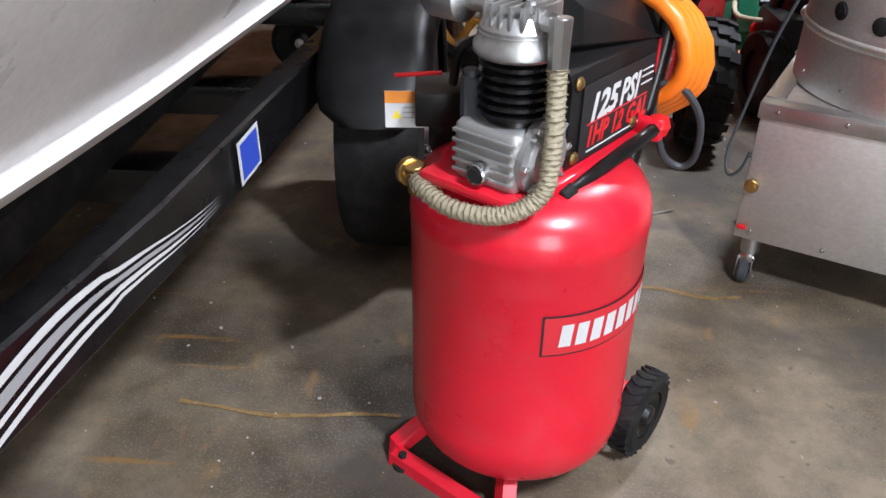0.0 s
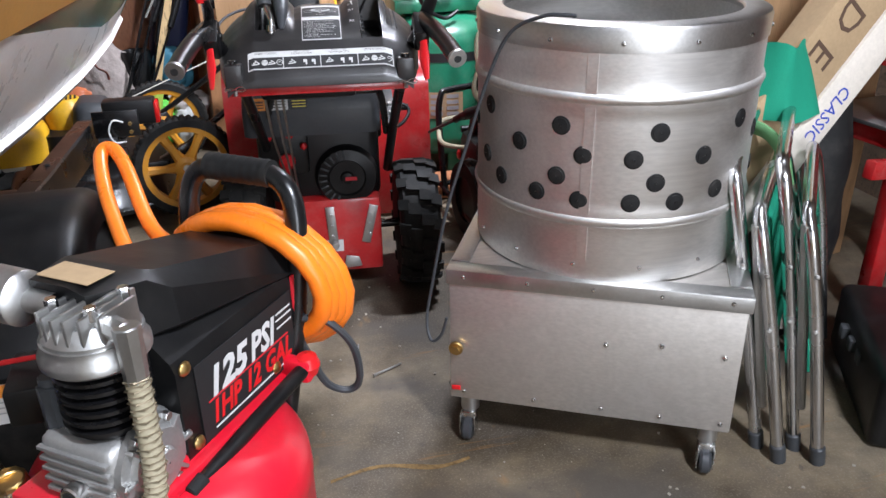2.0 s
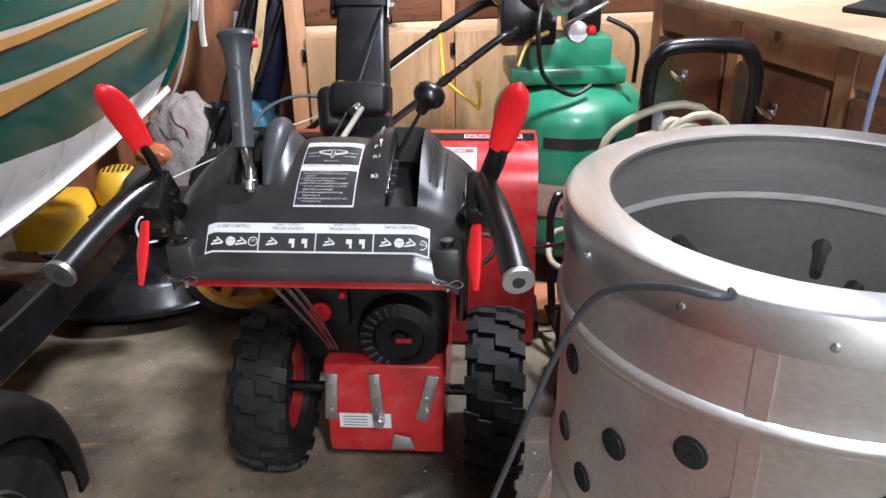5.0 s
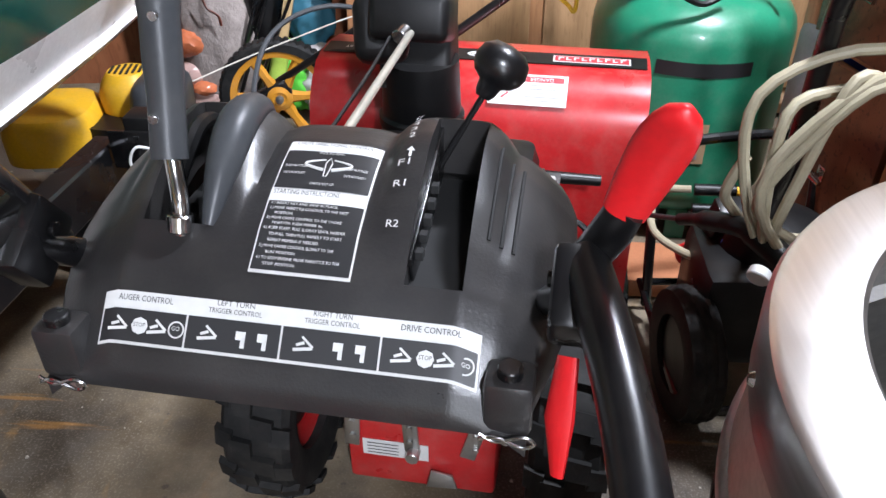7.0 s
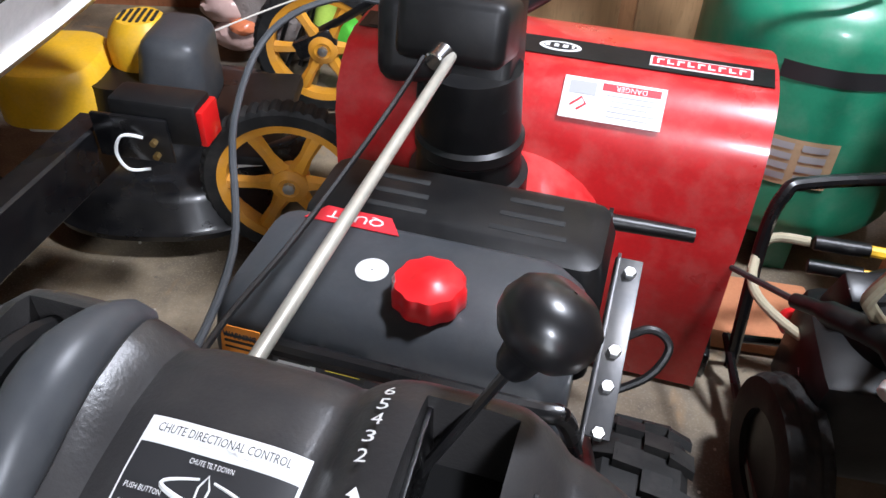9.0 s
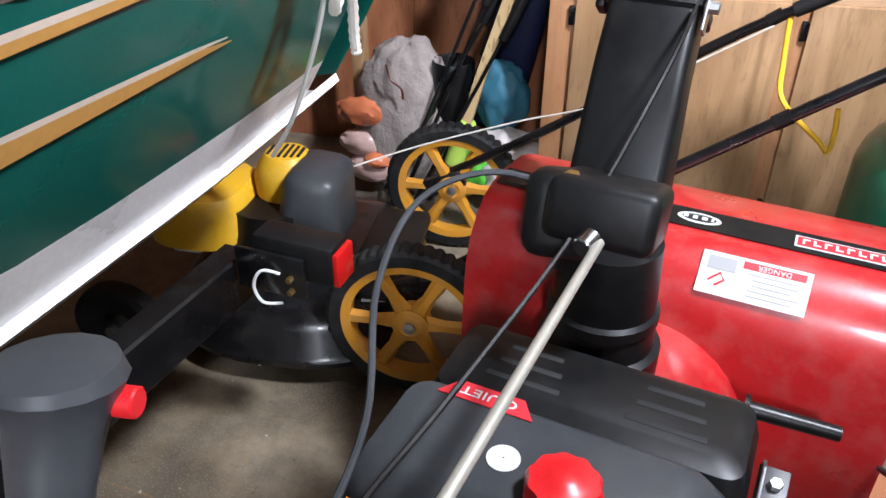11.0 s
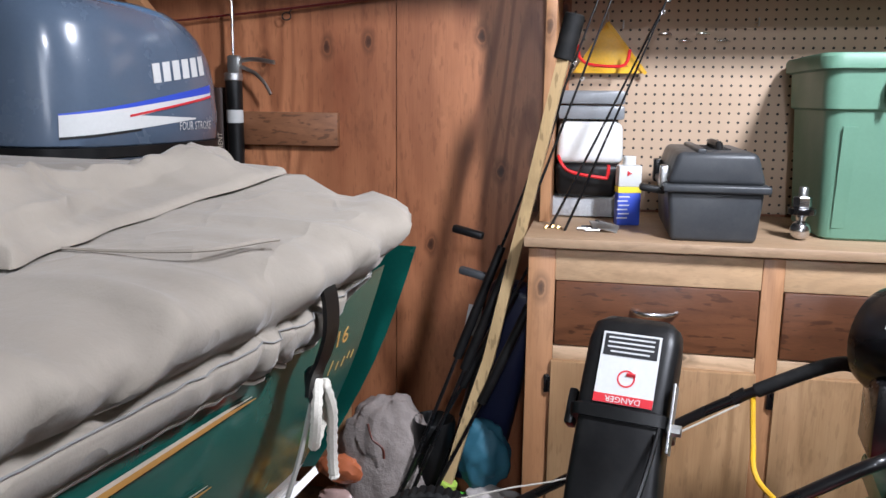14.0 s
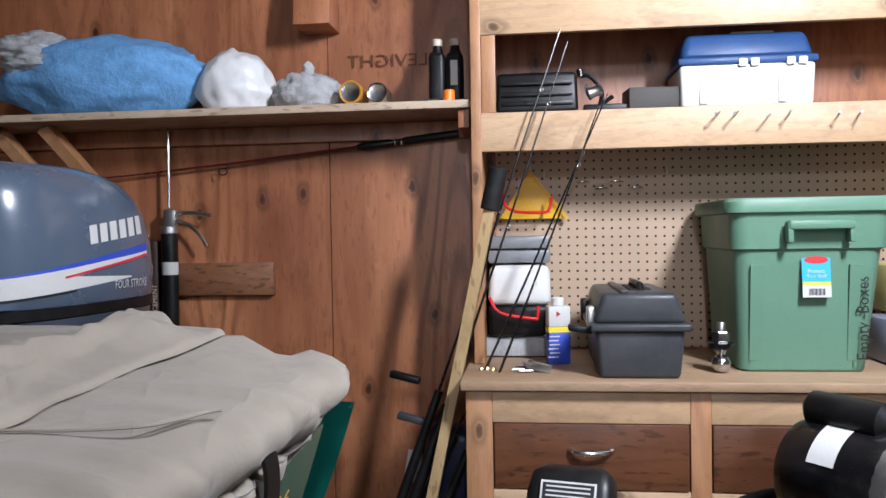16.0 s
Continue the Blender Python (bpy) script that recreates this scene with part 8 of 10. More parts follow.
    bm = bm_new()
    box(bm, (1.83, 2.4, 0.19), (0.13, 0.05, 0.11), rot=(0, 0, -12), bev=0.014)
    part("red_cover", bm, RED_P, w, "red pump cover")
    bm = bm_new()
    lathe(bm, [(0.02, 0), (0.024, 0.02), (0.018, 0.035), (0.001, 0.04)], pose(1.655, 2.6, 0.2, 60, 0, 0), 14, cap=False)
    part("red_cap", bm, RED_P, w)
    bm = bm_new()
    box(bm, (1.66, 2.78, 0.03), (0.2, 0.16, 0.05), bev=0.008)
    solid("clay_block", bm, surf("terracotta", (0.42, 0.17, 0.08), 0.85, bump=0.4), "flat terracotta block on the concrete floor", "block")


pressure_washer()


def tan_hose():
    bm = bm_new()
    P = []
    for i in range(141):
        k, a = i / 28, 2 * math.pi * i / 28
        cx, cy, cz = 1.76 + 0.012 * k, 2.325 - 0.008 * k, 0.536 + 0.01 * math.sin(2.1 * k)
        rx, rz = 0.122 + 0.022 * math.sin(1.9 * k), 0.166 + 0.022 * math.cos(2.6 * k)
        P.append(Vector((cx + rx * math.cos(a) + 0.02 * math.sin(2 * a + k), cy + 0.02 * math.sin(a + k) + 0.03 * math.cos(a) * (k - 2) / 3, cz + rz * math.sin(a) - 0.012 * math.cos(3 * a + k))))
    tail = smooth_path([(1.64, 2.33, 0.56), (1.625, 2.34, 0.5), (1.64, 2.36, 0.46), (1.7, 2.38, 0.4), (1.78, 2.36, 0.4), (1.88, 2.33, 0.46), P[0]], 6)
    tube(bm, [Vector(p) for p in tail[:-1]] + P, 0.0085, 10)
    solid("hose", bm, HOSE_T, "tan rubber hose coiled over the pressure washer handle", "hose")


tan_hose()


def detergent_jug():
    j = thing("detergent_jug", (1.93, 2.78, 0.34), "pale grey plastic jug with warning labels", "jug")
    bm = bm_new()
    box(bm, (1.95, 2.8, 0.49), (0.18, 0.12, 0.24), rot=(0, 0, 4), bev=0.025, segs=3)
    box(bm, (1.95, 2.8, 0.29), (0.16, 0.1, 0.2), bev=0.01)
    part("body", bm, surf("pale_grey_plastic", (0.42, 0.46, 0.5), 0.45), j)
    bm = bm_new()
    plate(bm, pose(1.962, 2.7375, 0.5, 90, 0, 4), 0.1, 0.15, 0.001)
    lb = part("label", bm, BLUE_L, j)
    for dx, dz, mt in ((-0.022, 0.02, ORANGE_L), (0.025, 0.02, ORANGE_L), (-0.022, -0.025, RED_L), (0.025, -0.025, RED_L)):
        bm = bm_new()
        plate(bm, pose(1.962 + dx, 2.736 + dx * 0.07, 0.5 + dz, 90, 0, 4), 0.036, 0.035, 0.001)
        s = part("panel", bm, WHITE, lb)
        bm = bm_new()
        plate(bm, pose(1.962 + dx, 2.7345 + dx * 0.07, 0.5 + dz + 0.013, 90, 0, 4), 0.036, 0.009, 0.001)
        part("band", bm, mt, s)


detergent_jug()


# ---- side workbench ----
def side_bench():
    x0, y0, y1, top = 1.75, 1.56, 2.62, 0.9
    SIDE = Matrix.Translation((2.075, 1.79, 0)) @ Matrix.Rotation(radians(13), 4, "Z") @ Matrix.Translation((-1.72, -1.545, 0))
    s = thing("side_workbench", (2.0, 2.2, 0), "rough pine side bench with drawers and small metal knobs", "workbench", turn=SIDE)
    bm = bm_new()
    box(bm, (x0 + 0.29, (y0 + y1) / 2, top - 0.014), (0.64, y1 - y0 + 0.03, 0.028), bev=0.004)
    part("worktop", bm, TOP_WOOD, s)
    bm = bm_new()
    box(bm, (x0 + 0.3, y0 + 0.01, 0.437), (0.58, 0.018, 0.87), bev=0.002)
    part("end_panel", bm, PLY_DOOR, s)
    bm = bm_new()
    box(bm, (x0 + 0.3, y1 - 0.01, 0.437), (0.58, 0.018, 0.87), bev=0.002)
    part("end_panel", bm, PLY_DOOR, s)
    n = 3
    w = (y1 - y0 - 0.04) / n
    for i in range(n + 1):
        bm = bm_new()
        box(bm, (x0 + 0.011, y0 + 0.02 + i * w, 0.437), (0.02, 0.045, 0.87), bev=0.002)
        part("stile", bm, PINE, s)
    for z, h in ((0.84, 0.08), (0.6, 0.03), (0.05, 0.1)):
        bm = bm_new()
        box(bm, (x0 + 0.012, (y0 + y1) / 2, z), (0.016, y1 - y0 - 0.04, h), bev=0.002)
        part("rail", bm, PINE, s)
    for i in range(n):
        c = y0 + 0.02 + (i + 0.5) * w
        for z, h, mt, nm in ((0.69, 0.19, DRAWER if i else BLOCK_WOOD, "drawer"), (0.34, 0.46, DRAWER if i else PLY_DOOR, "door")):
            bm = bm_new()
            box(bm, (x0 + 0.004, c, z), (0.018, w - 0.06, h), bev=0.003)
            d = part(nm, bm, mt, s)
            bm = bm_new()
            cyl(bm, (x0 - 0.004, c, z + 0.02), (x0 - 0.022, c, z + 0.02), 0.005, seg=10)
            tube(bm, [(x0 - 0.024, c - 0.028, z + 0.014), (x0 - 0.026, c, z + 0.02), (x0 - 0.024, c + 0.028, z + 0.026)], [0.005, 0.008, 0.005], 10)
            box(bm, (x0 - 0.006, c, z + 0.02), (0.003, 0.022, 0.034), bev=0.001)
            part("pull", bm, CHROME, d, "small bright metal pull")
    bm = bm_new()
    prism(bm, [(-0.14, -0.1), (0.1, -0.12), (0.15, 0.02), (0.02, 0.11), (-0.12, 0.08)], 0.012, pose(2.0, 2.05, top, 0, 0, 20), 0.003)
    solid("dark_mat", bm, RUBBER, "dark rubber sheet lying on the side bench", "mat", turn=SIDE)
    bm = bm_new()
    P = smooth_path([(2.0, 1.9, 0.91), (1.86, 1.84, 0.93), (1.75, 1.81, 0.91), (1.71, 1.8, 0.83), (1.705, 1.8, 0.6), (1.71, 1.8, 0.35)], 6)
    tube(bm, P, 0.005, 8)
    solid("cable", bm, surf("blue_grey_cable", (0.18, 0.22, 0.33), 0.5), "blue grey cable hanging over the bench edge", "cable", turn=SIDE)
    bm = bm_new()
    for k in range(3):
        tube(bm, [(1.95 + (0.12 + 0.01 * k) * math.cos(2 * math.pi * i / 24), 2.55 + (0.1 + 0.008 * k) * math.sin(2 * math.pi * i / 24), 0.912 + 0.012 * k) for i in range(24)], 0.007, 8, loop=True)
    solid("cable_coil", bm, BLACK_P, "black cable coil lying on the side bench", "cable", turn=SIDE)
    g = thing("bench_grinder", (1.98, 1.82, top), "dark bench machine with a pale round guard on the side bench", "grinder", turn=SIDE)
    bm = bm_new()
    box(bm, (1.98, 1.83, top + 0.022), (0.2, 0.24, 0.02), bev=0.006)
    box(bm, (1.98, 1.83, top + 0.06), (0.1, 0.12, 0.07), bev=0.02, segs=3)
    part("base", bm, BLACK_M, g)
    bm = bm_new()
    lathe(bm, [(0.001, -0.03), (0.07, -0.028), (0.082, -0.015), (0.084, 0.0), (0.07, 0.018), (0.03, 0.026), (0.001, 0.027)], Matrix.Translation((1.98, 1.72, top + 0.1)) @ Matrix.Rotation(radians(70), 4, "X"), 32, cap=False)
    part("guard", bm, WHITE_P, g, "pale dished round guard")
    bm = bm_new()
    cyl(bm, (1.98, 1.73, top + 0.1), (1.98, 1.92, top + 0.1), 0.05, seg=24)
    part("motor", bm, GREY_P, g)


side_bench()


# ---- folded lawn chairs, carton and bag beside the plucker ----
def folded_chair(at, lean):
    c = thing("folding_chair", at, "folded aluminium lawn chair with green webbing", "chair", "folded lawn chairs", world_coords=False)
    for k, (dx, h, dy) in enumerate(((0.0, 0.6, 0.0), (0.045, 0.52, -0.03))):
        bm = bm_new()
        tube(bm, smooth_path([(dx + 0.01, dy - 0.03, 0.02), (dx, dy, 0.3), (dx - 0.012, dy + 0.02, h - 0.06), (dx - 0.02, dy + 0.05, h - 0.01), (dx - 0.02, dy + 0.09, h), (dx - 0.02, dy + 0.3, h), (dx - 0.02, dy + 0.34, h - 0.01), (dx - 0.012, dy + 0.37, h - 0.06), (dx, dy + 0.38, 0.3), (dx + 0.01, dy + 0.36, 0.02)], 5), 0.0125, 12)
        fr = part("frame", bm, CHROME, c, "bright aluminium tube")
        for z in (0.16, 0.3, 0.42):
            bm = bm_new()
            lathe(bm, [(0.005, 0), (0.005, 0.002), (0.0001, 0.004)], pose(dx - 0.002, dy - 0.0125, z, 90, 0, 0), 10, cap=False)
            part("rivet", bm, DULL, fr)
        bm = bm_new()
        cyl(bm, (dx + 0.0105, dy - 0.032, 0.0), (dx + 0.01, dy - 0.03, 0.04), 0.015, seg=12)
        part("foot_cap", bm, GREY_P, fr)
    bm = bm_new()
    tube(bm, [(0.022, -0.02, 0.1), (0.022, 0.0, 0.5)], 0.009, 8, flatten=1.0)
    part("brace", bm, DULL, c)
    for z in (0.2, 0.28, 0.36, 0.44):
        bm = bm_new()
        box(bm, (0.03, 0.18, z), (0.012, 0.36, 0.055), bev=0.002)
        part("webbing", bm, CLOTH_G, c)
    return c


ch = folded_chair(pose(1.92, 1.25, 0, 8, -9, -42), 0)
copy_thing(ch, pose(1.985, 1.225, 0, 7, -8, -38))


def loose_green():
    bm = bm_new()
    rows = []
    for i in range(11):
        v = i / 10
        row = []
        for k in range(9):
            u = k / 8
            w = 0.045 + 0.035 * v
            row.append((2.02 + 0.028 * v + (u - 0.5) * 2 * w, 1.5 - 0.05 * math.sin(math.pi * u) - 0.012 * math.sin(7 * u + v), 0.755 - 0.155 * v + 0.006 * math.sin(9 * u)))
        rows.append(row)
    rings(bm, rows, closed=False, cap=False)
    solid("green_cloth", bm, CLOTH_G, "green folded cloth flap hanging over the chairs", "cloth", angle=60)
    bm = bm_new()
    tube(bm, smooth_path([(1.95, 1.46, 0.6), (1.97, 1.43, 0.59), (1.985, 1.4, 0.56), (1.995, 1.38, 0.5)], 5), 0.024, 12, flatten=0.4)
    solid("green_strap", bm, surf("pale_green_webbing", (0.13, 0.3, 0.13), 0.7), "pale green webbing roll over the folded chairs", "strap")


loose_green()


def carton():
    m = pose(1.955, 1.475, 0.5, 0, 40, 8)
    c = thing("long_carton", m, "long brown cardboard carton leaning with printed letters", "carton", world_coords=False)
    bm = bm_new()
    box(bm, (-0.02, 0.03, 0.3), (0.12, 0.07, 0.84), bev=0.003)
    part("box", bm, CARD, c)
    bm = bm_new()
    box(bm, (0.082, 0.02, 0.28), (0.08, 0.06, 0.8), bev=0.002)
    part("side_box", bm, surf("white_card", (0.66, 0.6, 0.52), 0.8), c)
    for ch_, z in (("D", 0.36), ("E", 0.27), ("A", 0.18)):
        writing("carton_letter", ch_, Matrix.Translation((-0.03, -0.0056, z)) @ pose(0, 0, 0, 90, 90, 0), 0.09, surf("brown_print", (0.1, 0.06, 0.04), 0.8) if ch_ == "D" else bpy.data.materials["brown_print"], c)
    writing("carton_word", "CLASSIC", Matrix.Translation((0.085, -0.0106, 0.2)) @ pose(0, 0, 0, 90, 90, 0), 0.045, BLUE_L, c, 0.13)
    bm = bm_new()
    m2 = Matrix.Translation((0.082, -0.0105, 0.04)) @ pose(0, 0, 0, 90, 0, 0)
    rings(bm, [[m2 @ Vector((r * math.cos(2 * math.pi * k / 24), r * math.sin(2 * math.pi * k / 24), 0)) for k in range(24)] for r in (0.018, 0.014)], cap=False)
    part("round_print", bm, BLUE_L, c)
    return c


carton()


def red_stand():
    s = thing("tool_stand", (2.6, 1.7, 0), "red painted steel tool cart with grey edged trays", "tool cart")
    for z in (0.47, 0.66):
        bm = bm_new()
        box(bm, (2.6, 1.72, z), (0.3, 0.3, 0.05), rot=(0, 0, 8), bev=0.006)
        t = part("tray", bm, RED_M, s, "red steel tray")
        bm = bm_new()
        box(bm, (2.595, 1.715, z + 0.03), (0.33, 0.33, 0.012), rot=(0, 0, 8), bev=0.004)
        part("tray_lip", bm, DULL, t)
    bm = bm_new()
    box(bm, (2.48, 1.6, 0.41), (0.22, 0.03, 0.045), rot=(0, 6, 8), bev=0.004)
    part("cross_bar", bm, RED_M, s)
    for x, y in ((2.46, 1.59), (2.74, 1.62), (2.46, 1.84), (2.74, 1.86)):
        bm = bm_new()
        box(bm, (x, y, 0.4), (0.045, 0.04, 0.8), bev=0.004, taper=(0.85, 0.85))
        part("leg", bm, RED_M, s)
    # black bag heap, put in as a backing that darkens the shaded corner
    bm = bm_new()
    rr = []
    for i in range(17):
        v = i / 16
        row = []
        for k in range(24):
            a = 2 * math.pi * k / 24
            q = 1 + 0.16 * noise.noise(Vector((math.cos(a) * 1.7, math.sin(a) * 1.7, v * 4)))
            r = (0.2 - 0.1 * v ** 2) * q
            row.append((2.24 + 0.09 * v + r * 0.75 * math.cos(a), 1.78 + r * math.sin(a), 0.62 * v))
        rr.append(row)
    rings(bm, rr)
    solid("black_bag", bm, RUBBER, "black crumpled plastic bag heap added to darken the corner", "bag", angle=60)
    b = thing("black_case", (2.4, 1.3, 0), "dusty black hard case on the floor", "case")
    bm = bm_new()
    box(bm, (2.43, 1.22, 0.085), (0.5, 0.42, 0.17), rot=(0, 0, -28), bev=0.02, segs=3)
    o = part("body", bm, BLACK_P, b)
    bm = bm_new()
    plate(bm, pose(2.33, 1.12, 0.1715, 0, 0, -40), 0.06, 0.03, 0.001)
    part("label", bm, WHITE, b)
    for k in range(3):
        bm = bm_new()
        box(bm, (2.2 + 0.02 * k, 1.3 + 0.05 * k, 0.11), (0.03, 0.03, 0.03), rot=(0, 0, -28), bev=0.005)
        part("latch", bm, GREY_P, o)
    bm = bm_new()
    tube(bm, [(2.3 + 0.1 * math.cos(a), 1.98, 0.5 + 0.1 * math.sin(a)) for a in [2 * math.pi * k / 24 for k in range(24)]], 0.035, 12, loop=True)
    solid("spare_tyre", bm, RUBBER, "small black spare tyre in the dark corner", "tyre")


red_stand()


# ---- things on the workbench (places in the wall's own frame) ----
def toolbox():
    t = thing("toolbox", pose(1.2, 3.68, TOPZ), "closed dark grey plastic toolbox with a recessed handle", "toolbox", turn=WALL)
    def block(z0, z1, a, b, ya, yb, nm, mt, bev=0.012):
        bm = bm_new()
        secs = []
        for z, s in ((z0, a), (z1, b)):
            secs.append([(1.2 + sx * 0.095 * s, yy, z) for sx, yy in ((-1, ya), (1, ya), (1, yb), (-1, yb))])
        bb = bmesh.new()
        rings(bb, secs)
        bmesh.ops.recalc_face_normals(bb, faces=bb.faces[:])
        bmesh.ops.bevel(bb, geom=bb.edges[:], offset=bev, segments=3, affect="EDGES", profile=0.5)
        merge(bm, bb)
        return part(nm, bm, mt, t)
    block(TOPZ, TOPZ + 0.118, 1.0, 1.12, 3.51, 3.88, "body", GREY_P)
    block(TOPZ + 0.114, TOPZ + 0.132, 1.24, 1.24, 3.495, 3.895, "lip", GREY_P, 0.005)
    lid = block(TOPZ + 0.13, TOPZ + 0.205, 1.16, 0.92, 3.515, 3.875, "lid", GREY_P, 0.014)
    bm = bm_new()
    box(bm, (1.165, 3.68, TOPZ + 0.207), (0.02, 0.32, 0.012), bev=0.004)
    part("lid_rib", bm, GREY_P, lid)
    # a dark slab on the lid paints the shade of the handle recess
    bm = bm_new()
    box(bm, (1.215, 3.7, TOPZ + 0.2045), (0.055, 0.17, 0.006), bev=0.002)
    part("handle_well_shade", bm, SHADE_BLACK, lid)
    bm = bm_new()
    tube(bm, [(1.215, 3.62, TOPZ + 0.2), (1.215, 3.63, TOPZ + 0.216), (1.215, 3.77, TOPZ + 0.216), (1.215, 3.78, TOPZ + 0.2)], 0.01, 10)
    part("handle", bm, BLACK_P, lid)
    for y in (3.57, 3.8):
        bm = bm_new()
        box(bm, (1.088, y, TOPZ + 0.14), (0.02, 0.04, 0.06), bev=0.005)
        part("latch", bm, DULL if y < 3.7 else BLACK_P, t)
    bm = bm_new()
    box(bm, (1.062, 3.56, TOPZ + 0.115), (0.06, 0.035, 0.016), rot=(0, 8, 0), bev=0.005)
    part("open_latch", bm, BLACK_P, t)


toolbox()


def tote():
    t = thing("storage_tote", pose(1.61, 3.76, TOPZ), "green plastic storage tote with label and handwriting", "storage tote", turn=WALL)
    def ring(z, x0, x1, y0, y1, r):
        out = []
        for cx, cy, a0 in ((x1 - r, y1 - r, 0), (x0 + r, y1 - r, 90), (x0 + r, y0 + r, 180), (x1 - r, y0 + r, 270)):
            for k in range(6):
                a = radians(a0 + k * 18)
                out.append((cx + r * math.cos(a), cy + r * math.sin(a), z))
        return out
    Z = TOPZ
    S = [(Z, 1.462, 1.752, 3.618, 3.93, 0.03), (Z + 0.006, 1.455, 1.758, 3.612, 3.935, 0.035), (Z + 0.300, 1.44, 1.79, 3.59, 3.95, 0.04), (Z + 0.305, 1.432, 1.8, 3.58, 3.958, 0.04), (Z + 0.390, 1.428, 1.806, 3.575, 3.962, 0.04), (Z + 0.394, 1.415, 1.82, 3.562, 3.975, 0.045), (Z + 0.420, 1.413, 1.822, 3.56, 3.977, 0.045), (Z + 0.428, 1.418, 1.817, 3.565, 3.972, 0.042), (Z + 0.428, 1.436, 1.8, 3.582, 3.955, 0.035), (Z + 0.390, 1.44, 1.796, 3.586, 3.95, 0.035), (Z + 0.02, 1.47, 1.745, 3.625, 3.92, 0.03)]
    bm = bm_new()
    rings(bm, [ring(*s) for s in S])
    b = part("body", bm, GREEN_B, t, "muted green moulded plastic", angle=40)
    for x in (1.49, 1.72):
        bm = bm_new()
        rings(bm, [[(x - 0.014, 3.609 - 0.0, Z + 0.03), (x + 0.014, 3.609, Z + 0.03), (x + 0.012, 3.62, Z + 0.03), (x - 0.012, 3.62, Z + 0.03)], [(x - 0.016, 3.582, Z + 0.265), (x + 0.016, 3.582, Z + 0.265), (x + 0.014, 3.6, Z + 0.265), (x - 0.014, 3.6, Z + 0.265)]])
        part("rib", bm, GREEN_B, b)
    bm = bm_new()
    box(bm, (1.625, 3.548, Z + 0.362), (0.15, 0.03, 0.022), bev=0.006)
    box(bm, (1.555, 3.552, Z + 0.345), (0.014, 0.03, 0.05), bev=0.004)
    box(bm, (1.695, 3.552, Z + 0.345), (0.014, 0.03, 0.05), bev=0.004)
    part("grip", bm, GREEN_B, t)
    L = pose(1.625, 3.5795, Z + 0.235, 85, 0, 0)
    bm = bm_new()
    plate(bm, L, 0.066, 0.095, 0.0014)
    lb = part("label", bm, CYAN_L, b, "blue and white paper label")
    for dy, h, mt in ((-0.033, 0.03, WHITE), (-0.015, 0.008, YELLOW_L)):
        bm = bm_new()
        plate(bm, L @ pose(0, dy, 0.0015), 0.066, h, 0.0006)
        part("band", bm, mt, lb)
    bm = bm_new()
    secs = [[L @ Vector((0.028 * math.cos(2 * math.pi * k / 24), 0.042 + 0.009 * math.sin(2 * math.pi * k / 24), z)) for k in range(24)] for z in (0.0015, 0.0024)]
    rings(bm, secs)
    part("maker_oval", bm, RED_L, lb)
    writing("label_words", "Protect", L @ pose(0, 0.015, 0.0022), 0.013, WHITE, lb)
    writing("label_words", "Your Stuff", L @ pose(0, 0.003, 0.0022), 0.011, WHITE, lb)
    for k in range(12):
        bm = bm_new()
        plate(bm, L @ pose(-0.018 + 0.0032 * k, -0.035, 0.0022), 0.0014 + 0.0006 * (k % 3), 0.016, 0.0004)
        part("code_bar", bm, BLACK_L, lb)
    writing("handwriting", "Empty  Boxes", pose(1.735, 3.586, Z + 0.135, 85, -90, 0), 0.04, BLACK_L, b, 0.2)


tote()


